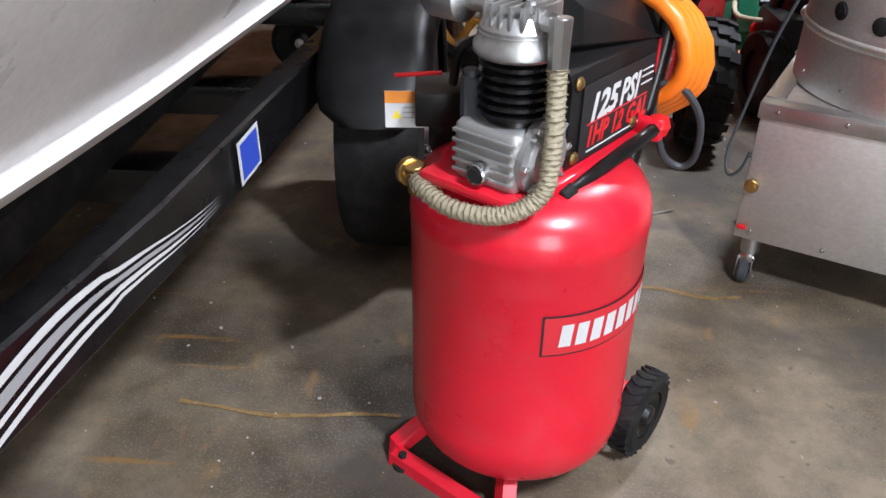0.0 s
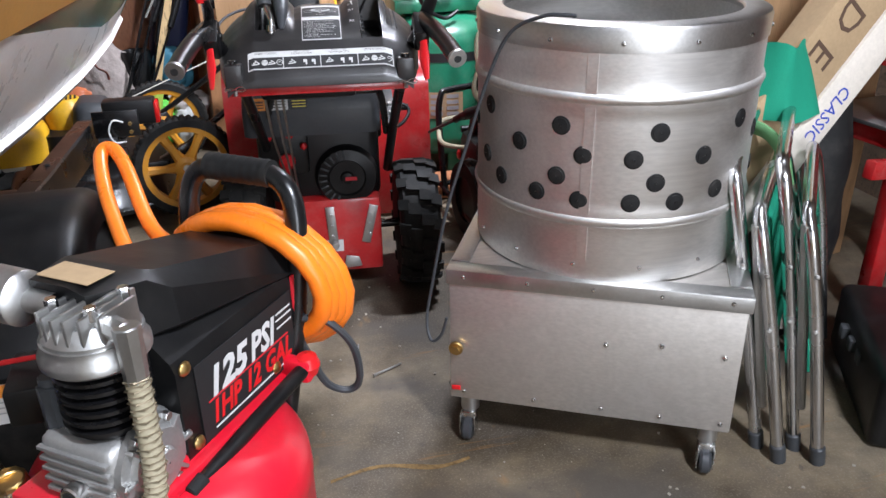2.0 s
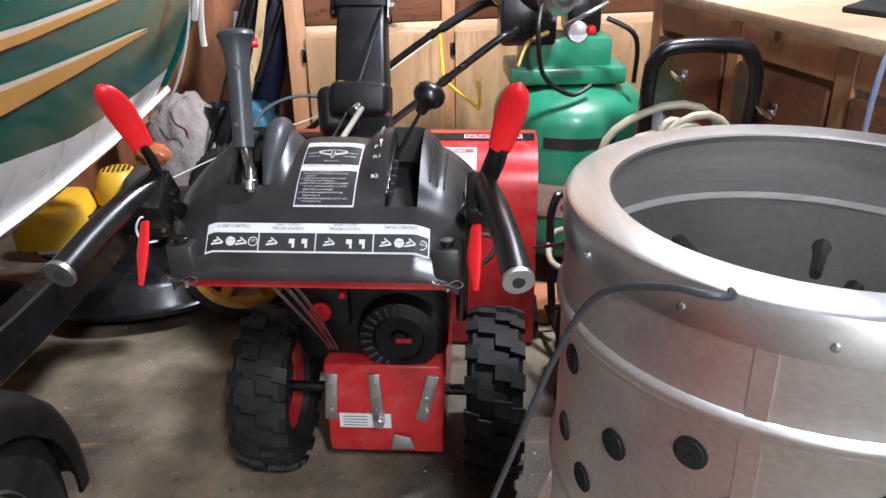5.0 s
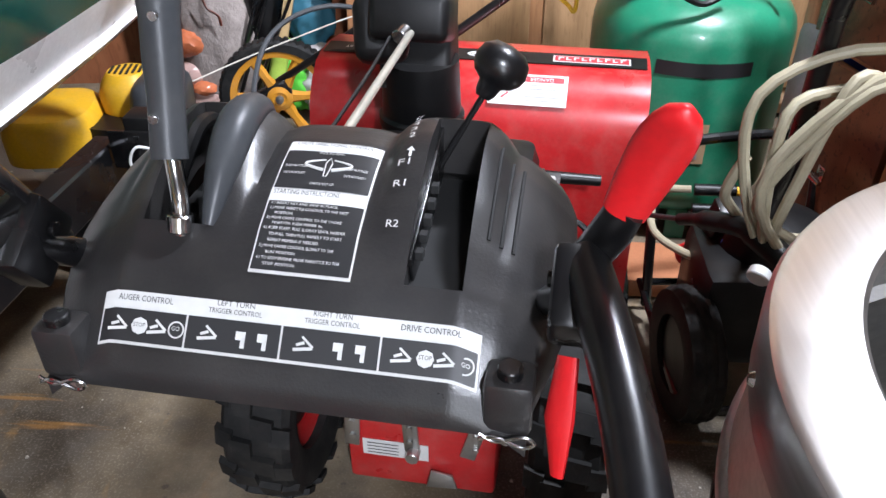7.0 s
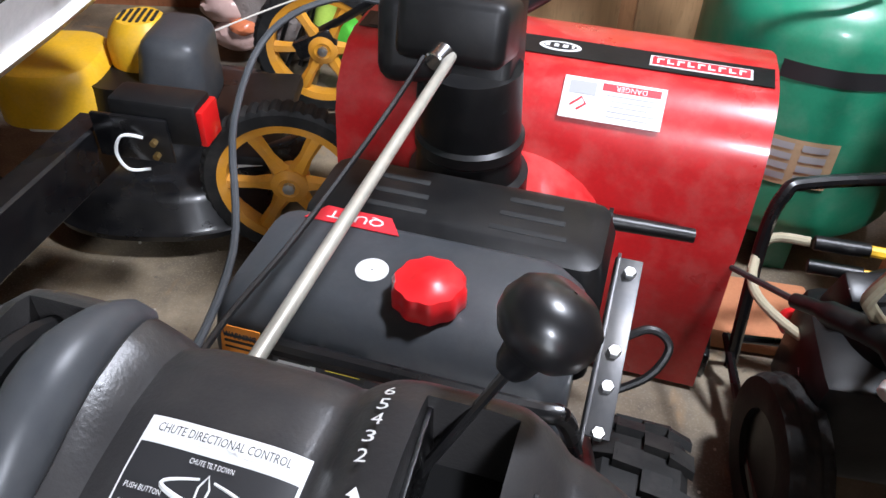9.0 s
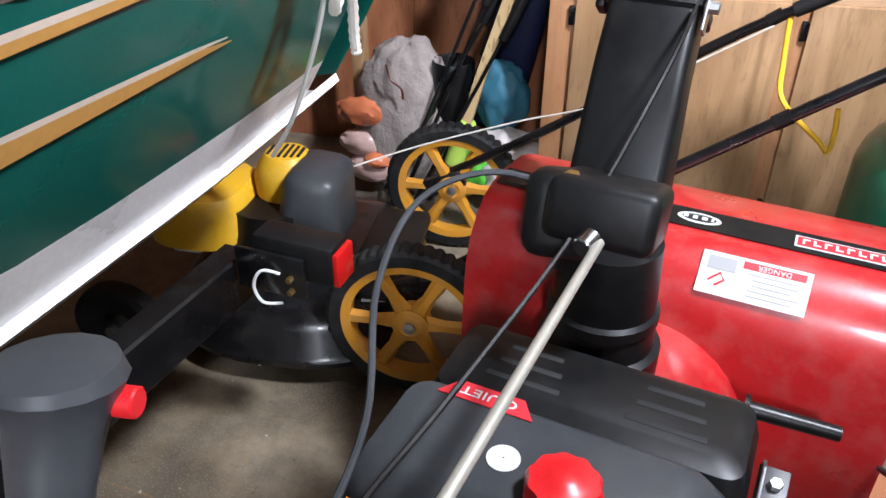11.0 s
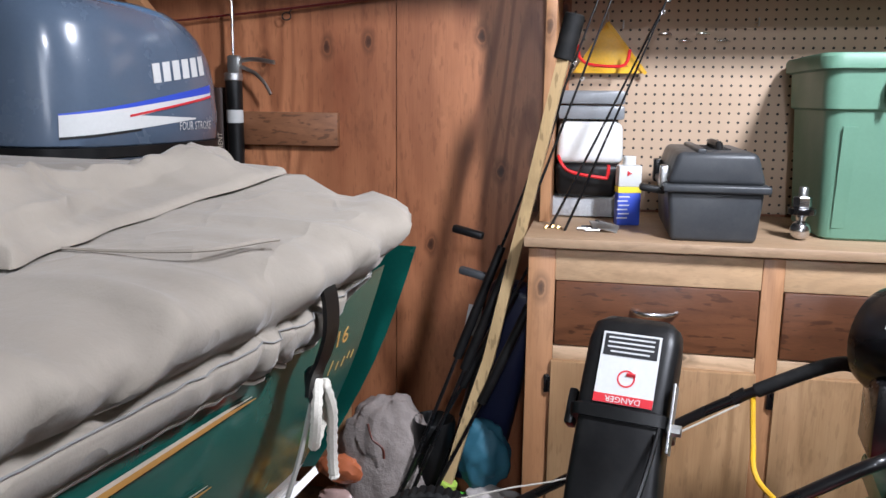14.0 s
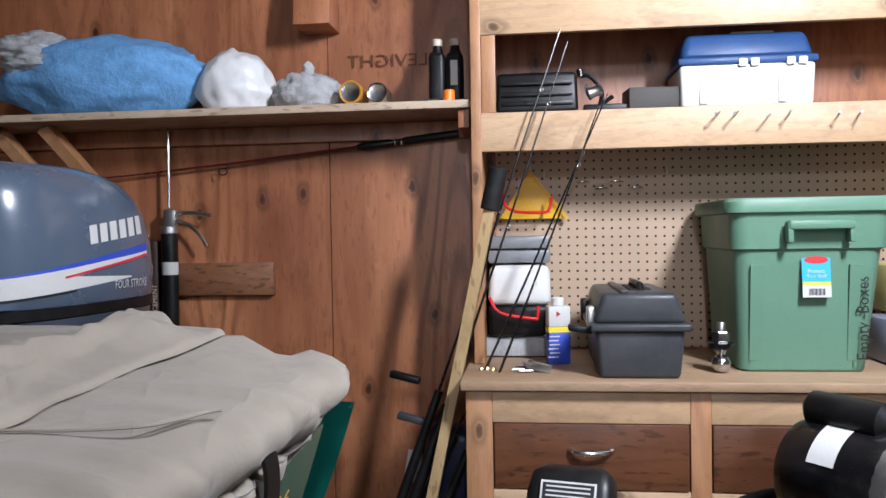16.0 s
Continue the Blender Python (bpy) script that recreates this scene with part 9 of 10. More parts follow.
def bench_small():
    # hitch ball
    h = thing("hitch_ball", (1.407, 3.6, TOPZ), "chrome hitch ball with nut and threaded shank", "hitch ball", turn=WALL)
    m = Matrix.Translation((1.407, 3.6, TOPZ))
    bm = bm_new()
    lathe(bm, [(0.001, 0)] + [(0.0235 * math.sin(radians(a)), 0.0235 - 0.0235 * math.cos(radians(a))) for a in range(12, 160, 12)] + [(0.011, 0.047), (0.014, 0.056), (0.024, 0.061)], m, 28, cap=False)
    part("ball", bm, CHROME, h, angle=60)
    bm = bm_new()
    lathe(bm, [(0.03, 0.061), (0.031, 0.064), (0.031, 0.075), (0.02, 0.078)], m, 24)
    part("collar", bm, BLACK_M, h)
    bm = bm_new()
    lathe(bm, [(0.02, 0.078), (0.021, 0.08), (0.021, 0.1), (0.019, 0.103)], m, 6)
    part("nut", bm, CHROME, h, angle=20)
    bm = bm_new()
    lathe(bm, [(0.011, 0.1), (0.011, 0.122), (0.009, 0.125)], m, 14)
    part("shank", bm, DULL, h)
    # square tin of solvent
    c = thing("solvent_can", (1.013, 3.735, TOPZ), "blue and white solvent can with a white cap", "can", turn=WALL)
    for z0, z1, mt, nm in ((0.0, 0.085, BLUE_L, "lower_body"), (0.085, 0.1, YELLOW_L, "band"), (0.1, 0.155, WHITE, "upper_body")):
        bm = bm_new()
        box(bm, (1.013, 3.735, TOPZ + (z0 + z1) / 2), (0.06, 0.036, z1 - z0), rot=(0, 0, 14), bev=0.004 if nm != "band" else 0.0)
        part(nm, bm, mt, c)
    bm = bm_new()
    cyl(bm, (1.013, 3.735, TOPZ + 0.155), (1.013, 3.735, TOPZ + 0.178), 0.0165, seg=24)
    part("cap", bm, WHITE_P, c)
    for k in range(6):
        bm = bm_new()
        plate(bm, pose(1.0 + 0.004 * (k % 2), 3.7135, TOPZ + 0.02 + 0.011 * k, 90, 0, 14), 0.028, 0.003, 0.001)
        part("text_bar", bm, WHITE, c)
    bm = bm_new()
    lathe(bm, [(0.008, 0), (0.008, 0.001)], pose(1.013, 3.715, TOPZ + 0.135, 90, 0, 14), 3)
    part("warning_sign", bm, RED_L, c)
    # white and black bait box held in a red hook, with a clear box on top
    b = thing("bait_box", (0.91, 3.88, TOPZ), "white and black lidded box strapped to the pegboard", "box", turn=WALL)
    bm = bm_new()
    box(bm, (0.905, 3.89, 1.09), (0.16, 0.17, 0.09), bev=0.016, segs=3, taper=(1.1, 1.05))
    part("base", bm, BLACK_P, b)
    bm = bm_new()
    box(bm, (0.91, 3.89, 1.19), (0.178, 0.18, 0.112), bev=0.02, segs=3, taper=(0.94, 0.95))
    part("lid", bm, WHITE_P, b)
    bm = bm_new()
    box(bm, (0.905, 3.9, 1.015), (0.2, 0.15, 0.055), bev=0.006)
    solid("clear_box", bm, CLEAR_BAG, "clear plastic parts box on the worktop", "box", turn=WALL)
    bm = bm_new()
    for z in (1.27, 1.31):
        box(bm, (0.91, 3.9, z), (0.175, 0.16, 0.036), bev=0.006)
    solid("tackle_tray", bm, surf("smoked_plastic", (0.2, 0.21, 0.22), 0.3), "stacked smoky grey tackle trays on the box", "tray", turn=WALL)
    for P in ([(0.83, 3.99, 1.16), (0.828, 3.9, 1.158), (0.83, 3.795, 1.15), (0.86, 3.78, 1.115), (0.95, 3.775, 1.1), (0.96, 3.775, 1.105), (0.962, 3.775, 1.135)], [(0.86, 3.995, 1.45), (0.865, 3.93, 1.45), (0.87, 3.92, 1.42), (0.9, 3.92, 1.4), (0.98, 3.92, 1.395), (1.0, 3.92, 1.41), (1.005, 3.92, 1.44)]):
        bm = bm_new()
        tube(bm, smooth_path(P, 5), 0.0045, 8)
        solid("red_hook", bm, RED_P, "red vinyl coated hook on the pegboard", "hook", "red storage hooks", turn=WALL)
    q = thing("speed_square", (0.95, 3.96, 1.38), "yellow plastic speed square hanging on the pegboard", "speed square", turn=WALL)
    tri_ = [(-0.095, -0.062), (0.108, -0.062), (-0.005, 0.078)]
    bm = bm_new()
    prism(bm, tri_, 0.004, pose(0.945, 3.975, 1.44, 90, 0, 0), 0.0008)
    part("blade", bm, YELLOW, q)
    bm = bm_new()
    tube(bm, [(1.053, 3.968, 1.377), (0.942, 3.968, 1.517)], 0.007, 4)
    part("fence", bm, YELLOW, q)
    bm = bm_new()
    prism(bm, [(-0.05, -0.045), (0.06, -0.045), (0.055, -0.038), (-0.045, -0.038)], 0.0012, pose(0.945, 3.9705, 1.44, 90, 0, 0))
    part("slot", bm, ORWHEEL, q)
    # spring clips and a hook on the pegboard
    for x, z in ((1.1, 1.487), (1.155, 1.468), (1.2, 1.487), (1.255, 1.468)):
        bm = bm_new()
        box(bm, (x, 3.985, z), (0.024, 0.012, 0.006), bev=0.002)
        cyl(bm, (x - 0.012, 3.982, z), (x - 0.018, 3.976, z - 0.004), 0.002, seg=6)
        cyl(bm, (x + 0.012, 3.982, z), (x + 0.018, 3.976, z - 0.004), 0.002, seg=6)
        solid("spring_clip", bm, CHROME, "small steel spring clip on the pegboard", "clip", "pegboard clips", turn=WALL)
    for x, z in ((0.943, 1.535), (1.34, 1.515), (0.985, 1.51)):
        bm = bm_new()
        tube(bm, smooth_path([(x, 4.0, z), (x, 3.97, z), (x, 3.955, z - 0.012), (x, 3.955, z + 0.01)], 4), 0.0022, 6)
        solid("peg_hook", bm, DULL, "bent wire pegboard hook", "hook", "pegboard hooks", turn=WALL)
    # putty knives and bits
    for x, y, a in ((0.945, 3.62, 30), (0.955, 3.65, 65), (0.965, 3.6, -10)):
        bm = bm_new()
        box(bm, (x, y, TOPZ + 0.012), (0.05, 0.03, 0.004), rot=(28, 10, a), bev=0.001)
        cyl(bm, (x - 0.02, y - 0.01, TOPZ + 0.005), (x - 0.055, y - 0.015, TOPZ + 0.005), 0.004, seg=8)
        solid("scraper", bm, DULL if a < 60 else GREY_P, "small metal scraper lying on the worktop", "scraper", "scrapers", turn=WALL)
    for x, y in ((0.81, 3.62), (0.825, 3.625), (0.84, 3.615)):
        bm = bm_new()
        cyl(bm, (x, y, TOPZ), (x + 0.006, y + 0.004, TOPZ + 0.006), 0.005, seg=6)
        solid("small_nut", bm, BRASS, "tiny brass fitting on the worktop edge", "nut", "small fittings", turn=WALL)
    bm = bm_new()
    box(bm, (1.95, 3.75, TOPZ + 0.06), (0.22, 0.2, 0.12), bev=0.015)
    solid("grey_bin", bm, surf("lilac_grey_plastic", (0.3, 0.32, 0.42), 0.5), "lilac grey plastic bin on the worktop", "bin", turn=WALL)
    bm = bm_new()
    box(bm, (1.98, 3.86, TOPZ + 0.19), (0.2, 0.2, 0.13), bev=0.012)
    solid("yellow_bin", bm, surf("pale_yellow_plastic", (0.6, 0.5, 0.2), 0.5), "pale yellow plastic tub behind the bin", "tub", turn=WALL)


bench_small()


# ---- things on the shelves ----
def crumple(c, r, mt, name, label, cat, amp=0.12, seed=1, flat_z=None, n=28):
    bm = bm_new()
    bmesh.ops.create_uvsphere(bm, u_segments=n * 2, v_segments=n, radius=1)
    for v in bm.verts:
        p = v.co.copy()
        k = 1 + amp * (noise.noise(p * 2.1 + Vector((seed, 0, 0))) + 0.6 * noise.noise(p * 4.7 + Vector((0, seed, 0))) + 0.35 * abs(noise.noise(p * 9 + Vector((seed, 2, 1)))))
        v.co = Vector((c[0] + p.x * r[0] * k, c[1] + p.y * r[1] * k, c[2] + p.z * r[2] * k))
        if flat_z is not None and v.co.z < flat_z:
            v.co.z = flat_z + 0.001
    return solid(name, bm, mt, label, cat, angle=70, turn=WALL)


SZ = 1.701
crumple((-0.33, 3.84, SZ + 0.11), (0.33, 0.12, 0.125), BLUE_BAG, "blue_bag", "stuffed blue plastic bag tied with clear film", "bag", 0.13, 3, SZ)
crumple((-0.52, 3.8, SZ + 0.2), (0.12, 0.06, 0.05), CLEAR_BAG, "bag_knot", "clear plastic knot tied over the blue bag", "bag", 0.3, 5)
crumple((-0.5, 3.78, SZ + 0.155), (0.1, 0.05, 0.03), CLEAR_BAG, "bag_knot", "clear plastic knot tied over the blue bag", "bag", 0.3, 9)
crumple((0.09, 3.84, SZ + 0.07), (0.115, 0.09, 0.11), surf("white_film", (0.66, 0.66, 0.66), 0.35, bump=0.5, fine=40), "white_bag", "crumpled white plastic shopping bag on the plank shelf", "bag", 0.12, 12, SZ)
crumple((0.31, 3.83, SZ + 0.04), (0.105, 0.08, 0.065), CLEAR_BAG, "clear_bag", "crumpled pale plastic bag on the plank shelf", "bag", 0.2, 15, SZ)
crumple((0.31, 3.83, SZ + 0.115), (0.016, 0.016, 0.025), CLEAR_BAG, "bag_tail", "twisted top of the pale plastic bag", "bag", 0.2, 18)
def shelf_things():
    for x, r in ((0.452, 0.033), (0.527, 0.029)):
        c = thing("tin_can", (x, 3.8, SZ), "open ended silver tin can lying on the plank shelf", "can", "tin cans", turn=WALL)
        bm = bm_new()
        lathe(bm, [(r * 0.8, 0.002), (r * 0.92, 0.0), (r, 0.003), (r, 0.1), (r * 0.97, 0.104), (0.001, 0.104)], pose(x, 3.745, SZ + r, -90, 0, 0), 32, cap=False)
        b = part("body", bm, CHROME if r < 0.03 else ORWHEEL, c)
        bm = bm_new()
        lathe(bm, [(r * 0.93, 0.004), (r * 0.5, 0.006), (0.001, 0.006)], pose(x, 3.745, SZ + r, -90, 0, 0), 32, cap=False)
        part("end", bm, CHROME, c)
    for x in (0.685, 0.735):
        b = thing("oil_bottle", (x, 3.85, SZ), "black plastic oil bottle with a pale cap", "bottle", "oil bottles", turn=WALL)
        bm = bm_new()
        box(bm, (x, 3.85, SZ + 0.075), (0.046, 0.07, 0.15), bev=0.012, segs=3)
        lathe(bm, [(0.02, 0.145), (0.013, 0.165), (0.013, 0.175)], Matrix.Translation((x, 3.85, SZ)), 16)
        part("body", bm, BLACK_P, b)
        bm = bm_new()
        cyl(bm, (x, 3.85, SZ + 0.172), (x, 3.85, SZ + 0.192), 0.0145, seg=16)
        part("cap", bm, TAN, b)
        if x > 0.7:
            bm = bm_new()
            plate(bm, pose(x, 3.8145, SZ + 0.09, 90, 0, 0), 0.02, 0.07, 0.001)
            part("label", bm, WHITE, b)
    bm = bm_new()
    cyl(bm, (0.725, 3.765, SZ), (0.725, 3.765, SZ + 0.032), 0.016, seg=20)
    solid("small_tub", bm, ORANGE, "small orange plastic tub on the plank shelf", "tub", turn=WALL)
    bm = bm_new()
    box(bm, (0.65, 3.79, SZ + 0.006), (0.09, 0.03, 0.01), rot=(0, -5, 8), bev=0.003)
    solid("funnel_tip", bm, BLACK_P, "flat black plastic offcut on the plank shelf", "offcut", turn=WALL)
    Z = 1.658
    c = thing("drill_case", (0.96, 3.82, Z), "black moulded plastic tool case lying on the shelf", "case", turn=WALL)
    bm = bm_new()
    box(bm, (0.965, 3.84, Z + 0.06), (0.225, 0.16, 0.112), bev=0.012, segs=3, taper=(0.96, 0.9))
    b = part("body", bm, BLACK_P, c)
    for z in (0.03, 0.055, 0.085):
        bm = bm_new()
        box(bm, (0.965, 3.758, Z + z), (0.19, 0.006, 0.012), bev=0.002)
        part("rib", bm, BLACK_P, b)
    r = thing("fishing_reel", (1.12, 3.79, Z), "black spinning reel lying on the shelf", "fishing reel", turn=WALL)
    bm = bm_new()
    lathe(bm, [(0.012, 0), (0.018, 0.004), (0.014, 0.012), (0.014, 0.03), (0.018, 0.036), (0.012, 0.04)], pose(1.1, 3.77, Z + 0.05, 0, 70, 0), 20)
    part("spool", bm, DULL, r)
    bm = bm_new()
    tube(bm, smooth_path([(1.135, 3.78, Z + 0.02), (1.14, 3.78, Z + 0.06), (1.11, 3.775, Z + 0.1), (1.085, 3.775, Z + 0.102)], 5), 0.006, 8)
    cyl(bm, (1.085, 3.775, Z + 0.1), (1.08, 3.775, Z + 0.12), 0.009, seg=12)
    cyl(bm, (1.14, 3.78, Z + 0.025), (1.17, 3.775, Z + 0.045), 0.006, seg=8)
    part("handle", bm, BLACK_M, r)
    bm = bm_new()
    box(bm, (1.15, 3.78, Z + 0.012), (0.12, 0.03, 0.024), bev=0.006)
    part("foot", bm, BLACK_P, r)
    bm = bm_new()
    box(bm, (1.272, 3.8, Z + 0.032), (0.135, 0.09, 0.062), rot=(0, 0, 6), bev=0.004)
    solid("small_box", bm, surf("charcoal_box", (0.06, 0.055, 0.05), 0.6), "small worn charcoal box on the shelf", "box", turn=WALL)
    t = thing("tackle_box", (1.51, 3.83, Z), "white and blue lidded tackle box on the shelf", "tackle box", turn=WALL)
    bm = bm_new()
    box(bm, (1.513, 3.84, Z + 0.058), (0.335, 0.19, 0.115), bev=0.012, segs=3, taper=(1.03, 1.03))
    part("base", bm, WHITE_P, t)
    bm = bm_new()
    box(bm, (1.513, 3.84, Z + 0.122), (0.355, 0.205, 0.02), bev=0.006)
    part("lip", bm, surf("navy_plastic", (0.02, 0.06, 0.17), 0.4), t)
    bm = bm_new()
    box(bm, (1.513, 3.84, Z + 0.165), (0.345, 0.195, 0.07), bev=0.02, segs=3, taper=(0.88, 0.8))
    part("lid", bm, bpy.data.materials["navy_plastic"], t, "navy blue lid")
    bm = bm_new()
    box(bm, (1.54, 3.82, Z + 0.203), (0.11, 0.05, 0.012), bev=0.003)
    part("handle", bm, WHITE_P, t)
    for x in (1.5, 1.53, 1.62, 1.65):
        bm = bm_new()
        box(bm, (x, 3.736, Z + 0.115), (0.022, 0.008, 0.02), bev=0.003)
        part("latch", bm, WHITE_P, t)
    for x in (1.4, 1.6):
        bm = bm_new()
        box(bm, (x, 3.743, Z + 0.055), (0.02, 0.008, 0.09), bev=0.003)
        part("rib", bm, WHITE_P, t)


shelf_things()


# ---- on the plywood wall ----
def wall_things():
    f = thing("fishing_rod", (0.2, 3.97, 1.55), "short spinning rod with cork-black grip hung on the wall", "fishing rod", turn=WALL)
    bm = bm_new()
    tube(bm, [(-0.75, 3.975, 1.51), (-0.335, 3.972, 1.536), (0.0, 3.97, 1.565), (0.428, 3.968, 1.607)], [0.002, 0.0032, 0.004, 0.0052], 8)
    part("blank", bm, surf("maroon_lacquer", (0.09, 0.012, 0.012), 0.3), f)
    bm = bm_new()
    tube(bm, [(0.42, 3.968, 1.606), (0.44, 3.968, 1.608), (0.52, 3.967, 1.616), (0.53, 3.967, 1.617), (0.56, 3.967, 1.62), (0.57, 3.966, 1.621), (0.732, 3.965, 1.638)], [0.008, 0.013, 0.012, 0.009, 0.009, 0.0125, 0.0125], 14)
    part("grip", bm, BLACK_P, f)
    for x in (0.535, 0.555):
        bm = bm_new()
        cyl(bm, (x, 3.967, 1.618), (x + 0.006, 3.967, 1.6187), 0.0115, seg=16)
        part("reel_ring", bm, CHROME, f)
    bm = bm_new()
    tube(bm, [(-0.008 + 0.014 * math.cos(a), 3.965, 1.542 + 0.011 * math.sin(a)) for a in [2 * math.pi * k / 18 for k in range(18)]], 0.002, 6, loop=True)
    cyl(bm, (0.0, 3.968, 1.553), (0.01, 3.969, 1.566), 0.0018, seg=6)
    part("line_guide", bm, BLACK_M, f)
    bm = bm_new()
    box(bm, (0.605, 3.985, 1.645), (0.022, 0.026, 0.05), bev=0.003)
    solid("rod_clip", bm, WHITE_P, "pale plastic clip holding the rod", "clip", turn=WALL)
    g = thing("caulking_gun", (-0.18, 3.95, 1.05), "caulking gun with black tube hung from the ledger", "caulking gun", turn=WALL)
    bm = bm_new()
    cyl(bm, (-0.18, 3.95, 1.0), (-0.18, 3.95, 1.355), 0.0255, seg=24)
    b = part("cartridge", bm, BLACK_P, g)
    bm = bm_new()
    cyl(bm, (-0.18, 3.95, 1.22), (-0.18, 3.95, 1.265), 0.026, seg=24)
    part("label", bm, WHITE, b)
    bm = bm_new()
    cyl(bm, (-0.18, 3.95, 1.35), (-0.18, 3.95, 1.375), 0.028, seg=24)
    box(bm, (-0.175, 3.95, 1.4), (0.042, 0.026, 0.055), bev=0.008)
    part("head", bm, DULL, g, "grey cast metal gun head")
    for P in ([(-0.16, 3.95, 1.41), (-0.11, 3.945, 1.415), (-0.04, 3.94, 1.405)], [(-0.16, 3.95, 1.395), (-0.11, 3.945, 1.375), (-0.075, 3.94, 1.345), (-0.055, 3.94, 1.31)]):
        bm = bm_new()
        tube(bm, smooth_path(P, 4), 0.008, 8, flatten=0.6)
        part("trigger", bm, DULL, g)
    bm = bm_new()
    tube(bm, smooth_path([(-0.178, 3.95, 1.42), (-0.176, 3.95, 1.62), (-0.176, 3.95, 1.665), (-0.182, 3.952, 1.685), (-0.2, 3.955, 1.688), (-0.215, 3.957, 1.672)], 5), 0.0045, 8)
    part("rod", bm, CHROME, g, "bright bent push rod")
    bm = bm_new()
    cyl(bm, (-0.235, 3.965, 1.0), (-0.235, 3.965, 1.33), 0.022, seg=18)
    t = solid("cement_tube", bm, surf("brown_tube", (0.05, 0.03, 0.025), 0.5), "dark cartridge lettered cement behind the gun", "cartridge", turn=WALL)
    writing("cement_word", "CEMENT", pose(-0.228, 3.942, 1.15, 90, -90, 0), 0.022, TAN, t)
    writing("wall_stamp", "ELEVIGHT", pose(0.53, 3.9935, 1.87, 90, 0, 180), 0.055, surf("stamp_ink", (0.12, 0.045, 0.02), 0.8), wall_n, 0.28)


wall_things()


# ---- corner between boat and workbench ----
def corner():
    bm = bm_new()
    tube(bm, [(0.53, 3.5, 0.0), (0.637, 3.54, 0.43), (0.7, 3.56, 0.64), (0.79, 3.565, 1.05), (0.846, 3.575, 1.32), (0.868, 3.578, 1.42)], [0.022] * 6, 4, flatten=0.8)
    s = thing("wooden_pole", (0.545, 3.58, 0), "pale wooden pole with a taped black top", "pole")
    part("shaft", bm, RAW_STICK, s, angle=20)
    bm = bm_new()
    cyl(bm, (0.862, 3.577, 1.395), (0.886, 3.58, 1.5), 0.0245, seg=14)
    part("taped_end", bm, RUBBER, s)
    bm = bm_new()
    cyl(bm, (0.572, 3.516, 0.17), (0.605, 3.528, 0.3), 0.027, seg=12)
    part("lime_tape", bm, surf("lime_cloth", (0.36, 0.52, 0.08), 0.8), s)
    # fishing rods leaning in the corner
    tips = [((0.4, 3.5, 0.05), (1.03, 3.72, 1.87)), ((0.43, 3.48, 0.05), (1.05, 3.7, 1.83)), ((0.36, 3.52, 0.05), (1.15, 3.7, 1.69)), ((0.47, 3.46, 0.05), (1.13, 3.68, 1.66)), ((0.5, 3.5, 0.05), (0.88, 3.74, 1.5))]
    for k, (a, b) in enumerate(tips):
        a, b = Vector(a), Vector(b)
        r = thing("fishing_rod", a, "long black fishing rod leaning in the corner", "fishing rod", "leaning fishing rods")
        bm = bm_new()
        bow = Vector((0, 0, -0.03 - 0.012 * k))
        P = [a + (b - a) * t + bow * math.sin(math.pi * t) for t in [i / 12 for i in range(13)]]
        tube(bm, P, [0.0065 - 0.0048 * i / 12 for i in range(13)], 8)
        part("blank", bm, BLACK_M, r)
        bm = bm_new()
        tube(bm, [P[4], P[4] + (P[5] - P[4]) * 0.3, P[6]], [0.012, 0.013, 0.011], 12)
        part("grip", bm, BLACK_P, r)
        for i in (9, 11):
            bm = bm_new()
            c = P[i] + Vector((0.004, -0.008, -0.002))
            tube(bm, [c + Vector((0.004 * math.cos(t), 0.002, 0.004 * math.sin(t))) for t in [2 * math.pi * q / 12 for q in range(12)]], 0.001, 5, loop=True)
            part("line_guide", bm, DULL, r)
    for z, x in ((0.85, 0.62), (0.96, 0.6)):
        bm = bm_new()
        box(bm, (x + 0.02, 3.62, z), (0.085, 0.025, 0.02), rot=(0, 12, 0), bev=0.006)
        solid("rod_rack", bm, GREY_P if z < 0.9 else BLACK_P, "short rod rack bar across the rods", "rack", "rod rack bars")
    b = thing("trolling_motor", (0.63, 3.68, 0), "dark blue trolling motor housing with a paper tag", "motor")
    bm = bm_new()
    box(bm, (0.665, 3.76, 0.5), (0.15, 0.1, 0.62), rot=(0, 12, 0), bev=0.03, segs=3)
    part("housing", bm, surf("navy_motor", (0.012, 0.016, 0.045), 0.4), b)
    bm = bm_new()
    plate(bm, pose(0.615, 3.695, 0.7, 80, 8, 0), 0.04, 0.085, 0.001)
    part("tag", bm, WHITE, b)
    bm = bm_new()
    lathe(bm, [(0.05, 0.25), (0.055, 0.3), (0.06, 0.42), (0.056, 0.43), (0.05, 0.42), (0.045, 0.3)], Matrix.Translation((0.53, 3.62, 0.0)), 24)
    part("cup", bm, BLACK_P, b)
    # charcoal bag, with its orange print
    bm = bm_new()
    bmesh.ops.create_uvsphere(bm, u_segments=56, v_segments=30, radius=1)
    for v in bm.verts:
        p = v.co.copy()
        k = 1 + 0.1 * (noise.noise(p * 2.2 + Vector((4, 0, 0))) + 0.8 * noise.noise(p * 5) + 0.5 * abs(noise.noise(p * 10)))
        v.co = Vector((0.39 + p.x * 0.165 * k, 3.63 + p.y * 0.1 * k, max(0.002, 0.225 + p.z * 0.24 * k)))
    c = thing("briquette_bag", (0.39, 3.63, 0), "crumpled clear bag of briquettes with orange print", "bag")
    part("film", bm, SMOKE, c, angle=70)
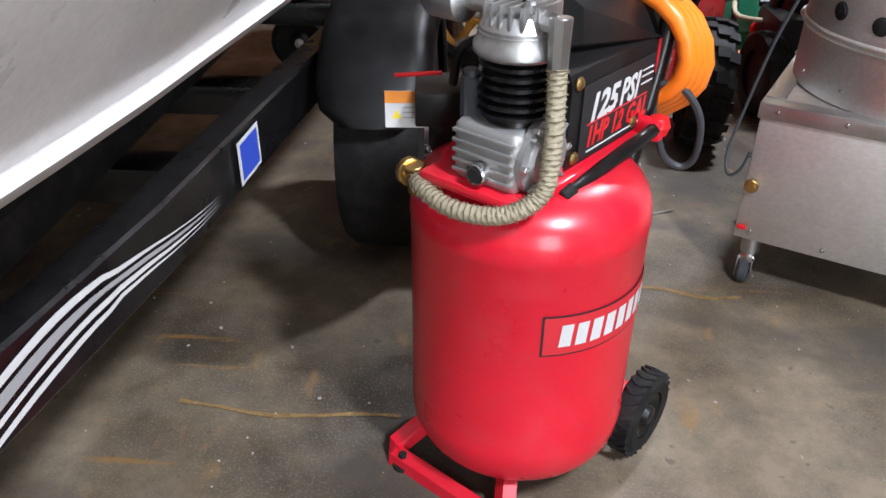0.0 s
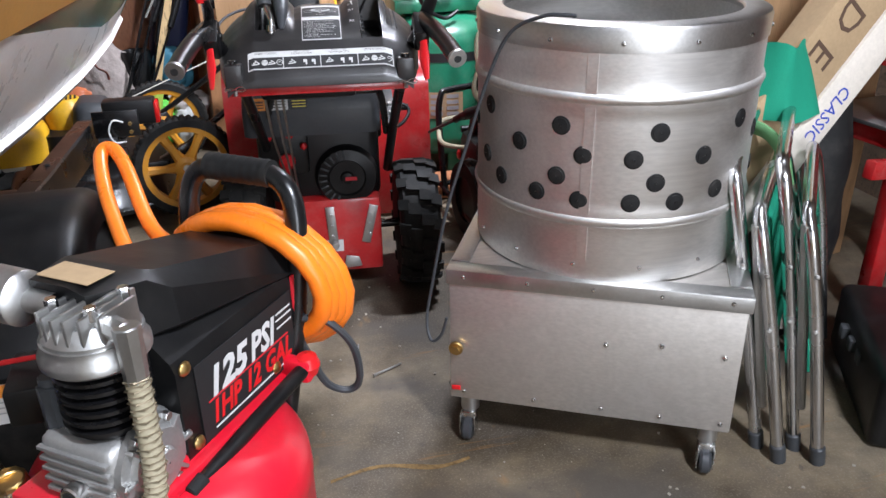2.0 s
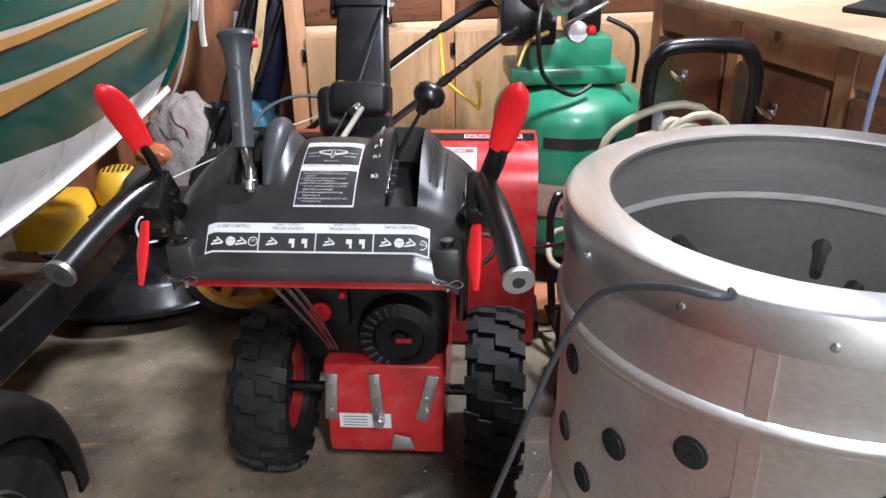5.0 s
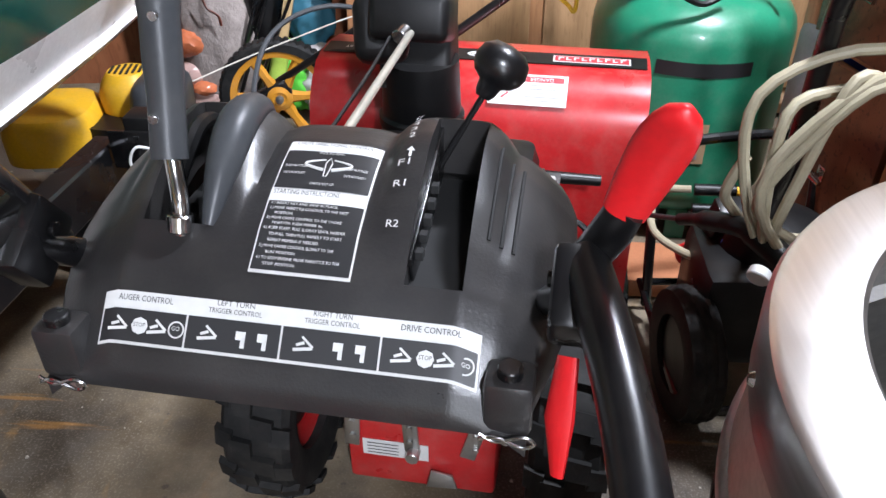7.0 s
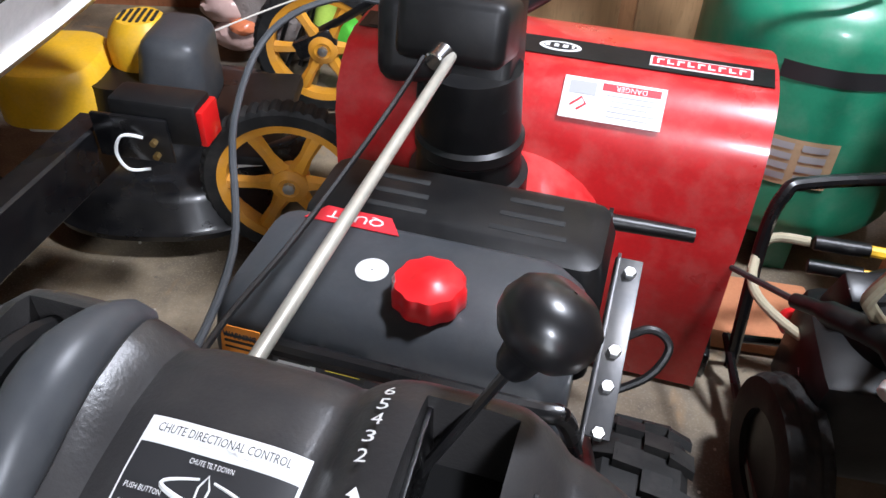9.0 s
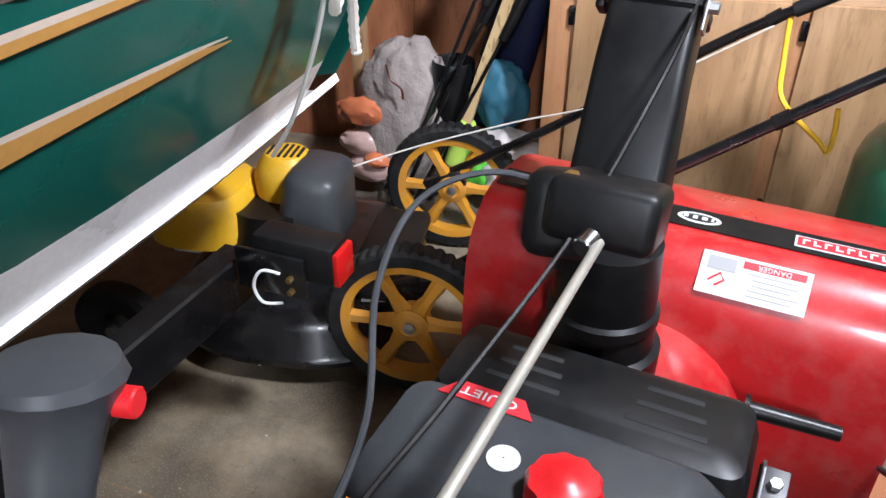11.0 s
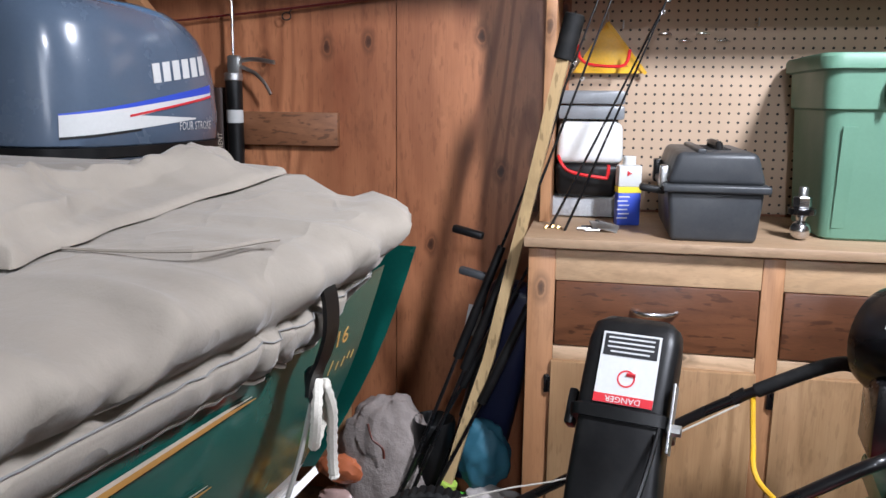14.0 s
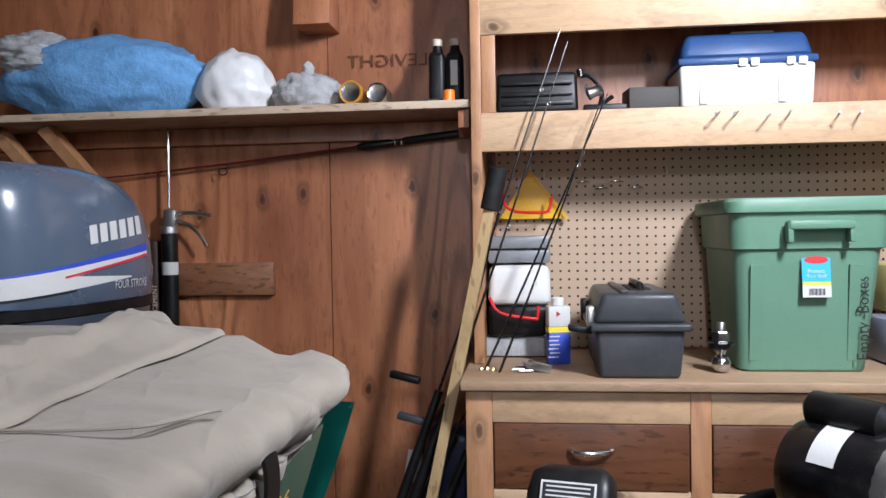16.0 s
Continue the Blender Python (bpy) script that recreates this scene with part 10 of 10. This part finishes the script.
    crum = ((0.28, 3.545, 0.27, 0.055, surf("orange_film", (0.55, 0.16, 0.07), 0.25, bump=0.6, fine=30)), (0.27, 3.55, 0.17, 0.05, surf("pink_film", (0.5, 0.33, 0.29), 0.3, bump=0.6, fine=30)), (0.3, 3.55, 0.09, 0.055, bpy.data.materials["pink_film"]), (0.33, 3.535, 0.13, 0.03, bpy.data.materials["orange_film"]))
    for k, (x, y, z, r, mt) in enumerate(crum):
        bm = bm_new()
        bmesh.ops.create_icosphere(bm, subdivisions=3, radius=1)
        for v in bm.verts:
            q = v.co.copy()
            s = 1 + 0.25 * noise.noise(q * 3 + Vector((k, 0, 0)))
            v.co = Vector((x + q.x * r * 1.3 * s, y + q.y * 0.03 * s, max(0.003, z + q.z * r * 0.75 * s)))
        part("printed_fold", bm, mt, c)
    # print strokes on the film
    for P in ([(0.375, 3.518, 0.43), (0.39, 3.513, 0.39), (0.42, 3.512, 0.37), (0.425, 3.512, 0.34)],):
        bm = bm_new()
        tube(bm, smooth_path(P, 4), 0.006, 6, flatten=0.5)
        part("print_stroke", bm, surf("brown_film", (0.16, 0.05, 0.035), 0.4), c)
    # bags of granules behind the wheel
    for k, (x, y, z, rx, rz, mt) in enumerate(((0.66, 3.65, 0.33, 0.08, 0.1, surf("teal_sack", (0.03, 0.12, 0.17), 0.5)), (0.71, 3.62, 0.2, 0.09, 0.05, surf("pale_sack", (0.5, 0.45, 0.43), 0.6)), (0.6, 3.62, 0.12, 0.08, 0.1, surf("bright_green_sack", (0.1, 0.5, 0.05), 0.5)), (0.7, 3.6, 0.1, 0.07, 0.1, surf("clear_granules", (0.55, 0.55, 0.53), 0.4, bump=0.6, fine=60)))):
        bm = bm_new()
        bmesh.ops.create_icosphere(bm, subdivisions=4, radius=1)
        for v in bm.verts:
            q = v.co.copy()
            s = 1 + 0.22 * noise.noise(q * 2.6 + Vector((k * 3, 0, 0))) + 0.08 * noise.noise(q * 8)
            v.co = Vector((x + q.x * rx * s, y + q.y * 0.05 * s, max(0.002, z + q.z * rz * s)))
        solid("sack", bm, mt, ("teal printed sack in the dark corner", "pale folded sack in the dark corner", "bright green sack on the floor", "clear bag of white granules on the floor")[k], "sack", angle=70)
    bm = bm_new()
    box(bm, (0.2, 3.72, 0.24), (0.03, 0.06, 0.48), bev=0.004)
    solid("board_end", bm, PLY_DOOR, "short board standing in the corner", "board")
    # small things on the floor
    for x, y, a, l in ((1.226, 1.679, 25, 0.075), (1.17, 1.79, 80, 0.03)):
        bm = bm_new()
        q = Vector((math.cos(radians(a)), math.sin(radians(a)), 0)) * l / 2
        tube(bm, [Vector((x, y, 0.004)) - q, Vector((x, y, 0.004)) + q], [0.003, 0.002], 6)
        cyl(bm, Vector((x, y, 0.0045)) - q, Vector((x, y, 0.0045)) - q * 1.15, 0.0045, seg=8)
        solid("loose_bolt", bm, DULL, "small metal pin lying on the concrete floor", "pin", "loose pins")


corner()


def floor_litter():
    """Grit, chips and crumbs strewn on the concrete."""
    bm = bm_new()
    rnd = random.Random(5)
    for _ in range(420):
        x, y = rnd.uniform(-0.3, 2.3), rnd.uniform(0.1, 3.2)
        r = rnd.uniform(0.001, 0.0035)
        b = bmesh.new()
        bmesh.ops.create_icosphere(b, subdivisions=1, radius=r)
        for v in b.verts:
            v.co = Vector((v.co.x * rnd.uniform(0.7, 1.7), v.co.y * rnd.uniform(0.7, 1.7), max(0, v.co.z * 0.7 + r * 0.5)))
        merge(bm, b, Matrix.Translation((x, y, 0.0005)))
    tagged(solid("floor_grit", bm, surf("grit", (0.33, 0.3, 0.25), 0.9), "scattered grit and crumbs on the concrete", "grit"), kind="stuff")
    for P in ([(0.29, 0.94), (0.36, 0.93), (0.44, 0.917), (0.52, 0.92), (0.6, 0.93), (0.67, 0.93)], [(1.05, 1.33), (1.15, 1.35), (1.26, 1.32), (1.33, 1.33)]):
        bm = bm_new()
        rows = []
        for i, p in enumerate(smooth_path([(x, y, 0.0012) for x, y in P], 6)):
            w = 0.0045 + 0.004 * noise.noise(Vector((p.x * 20, p.y * 20, 0)))
            rows.append([(p.x, p.y - w, 0.0012), (p.x, p.y + w, 0.0012)])
        rings(bm, rows, closed=False, cap=False)
        solid("paint_mark", bm, surf("ochre_mark", (0.2, 0.125, 0.05), 0.8, var=0.5, scale=40), "", "", "", "structure")


floor_litter()
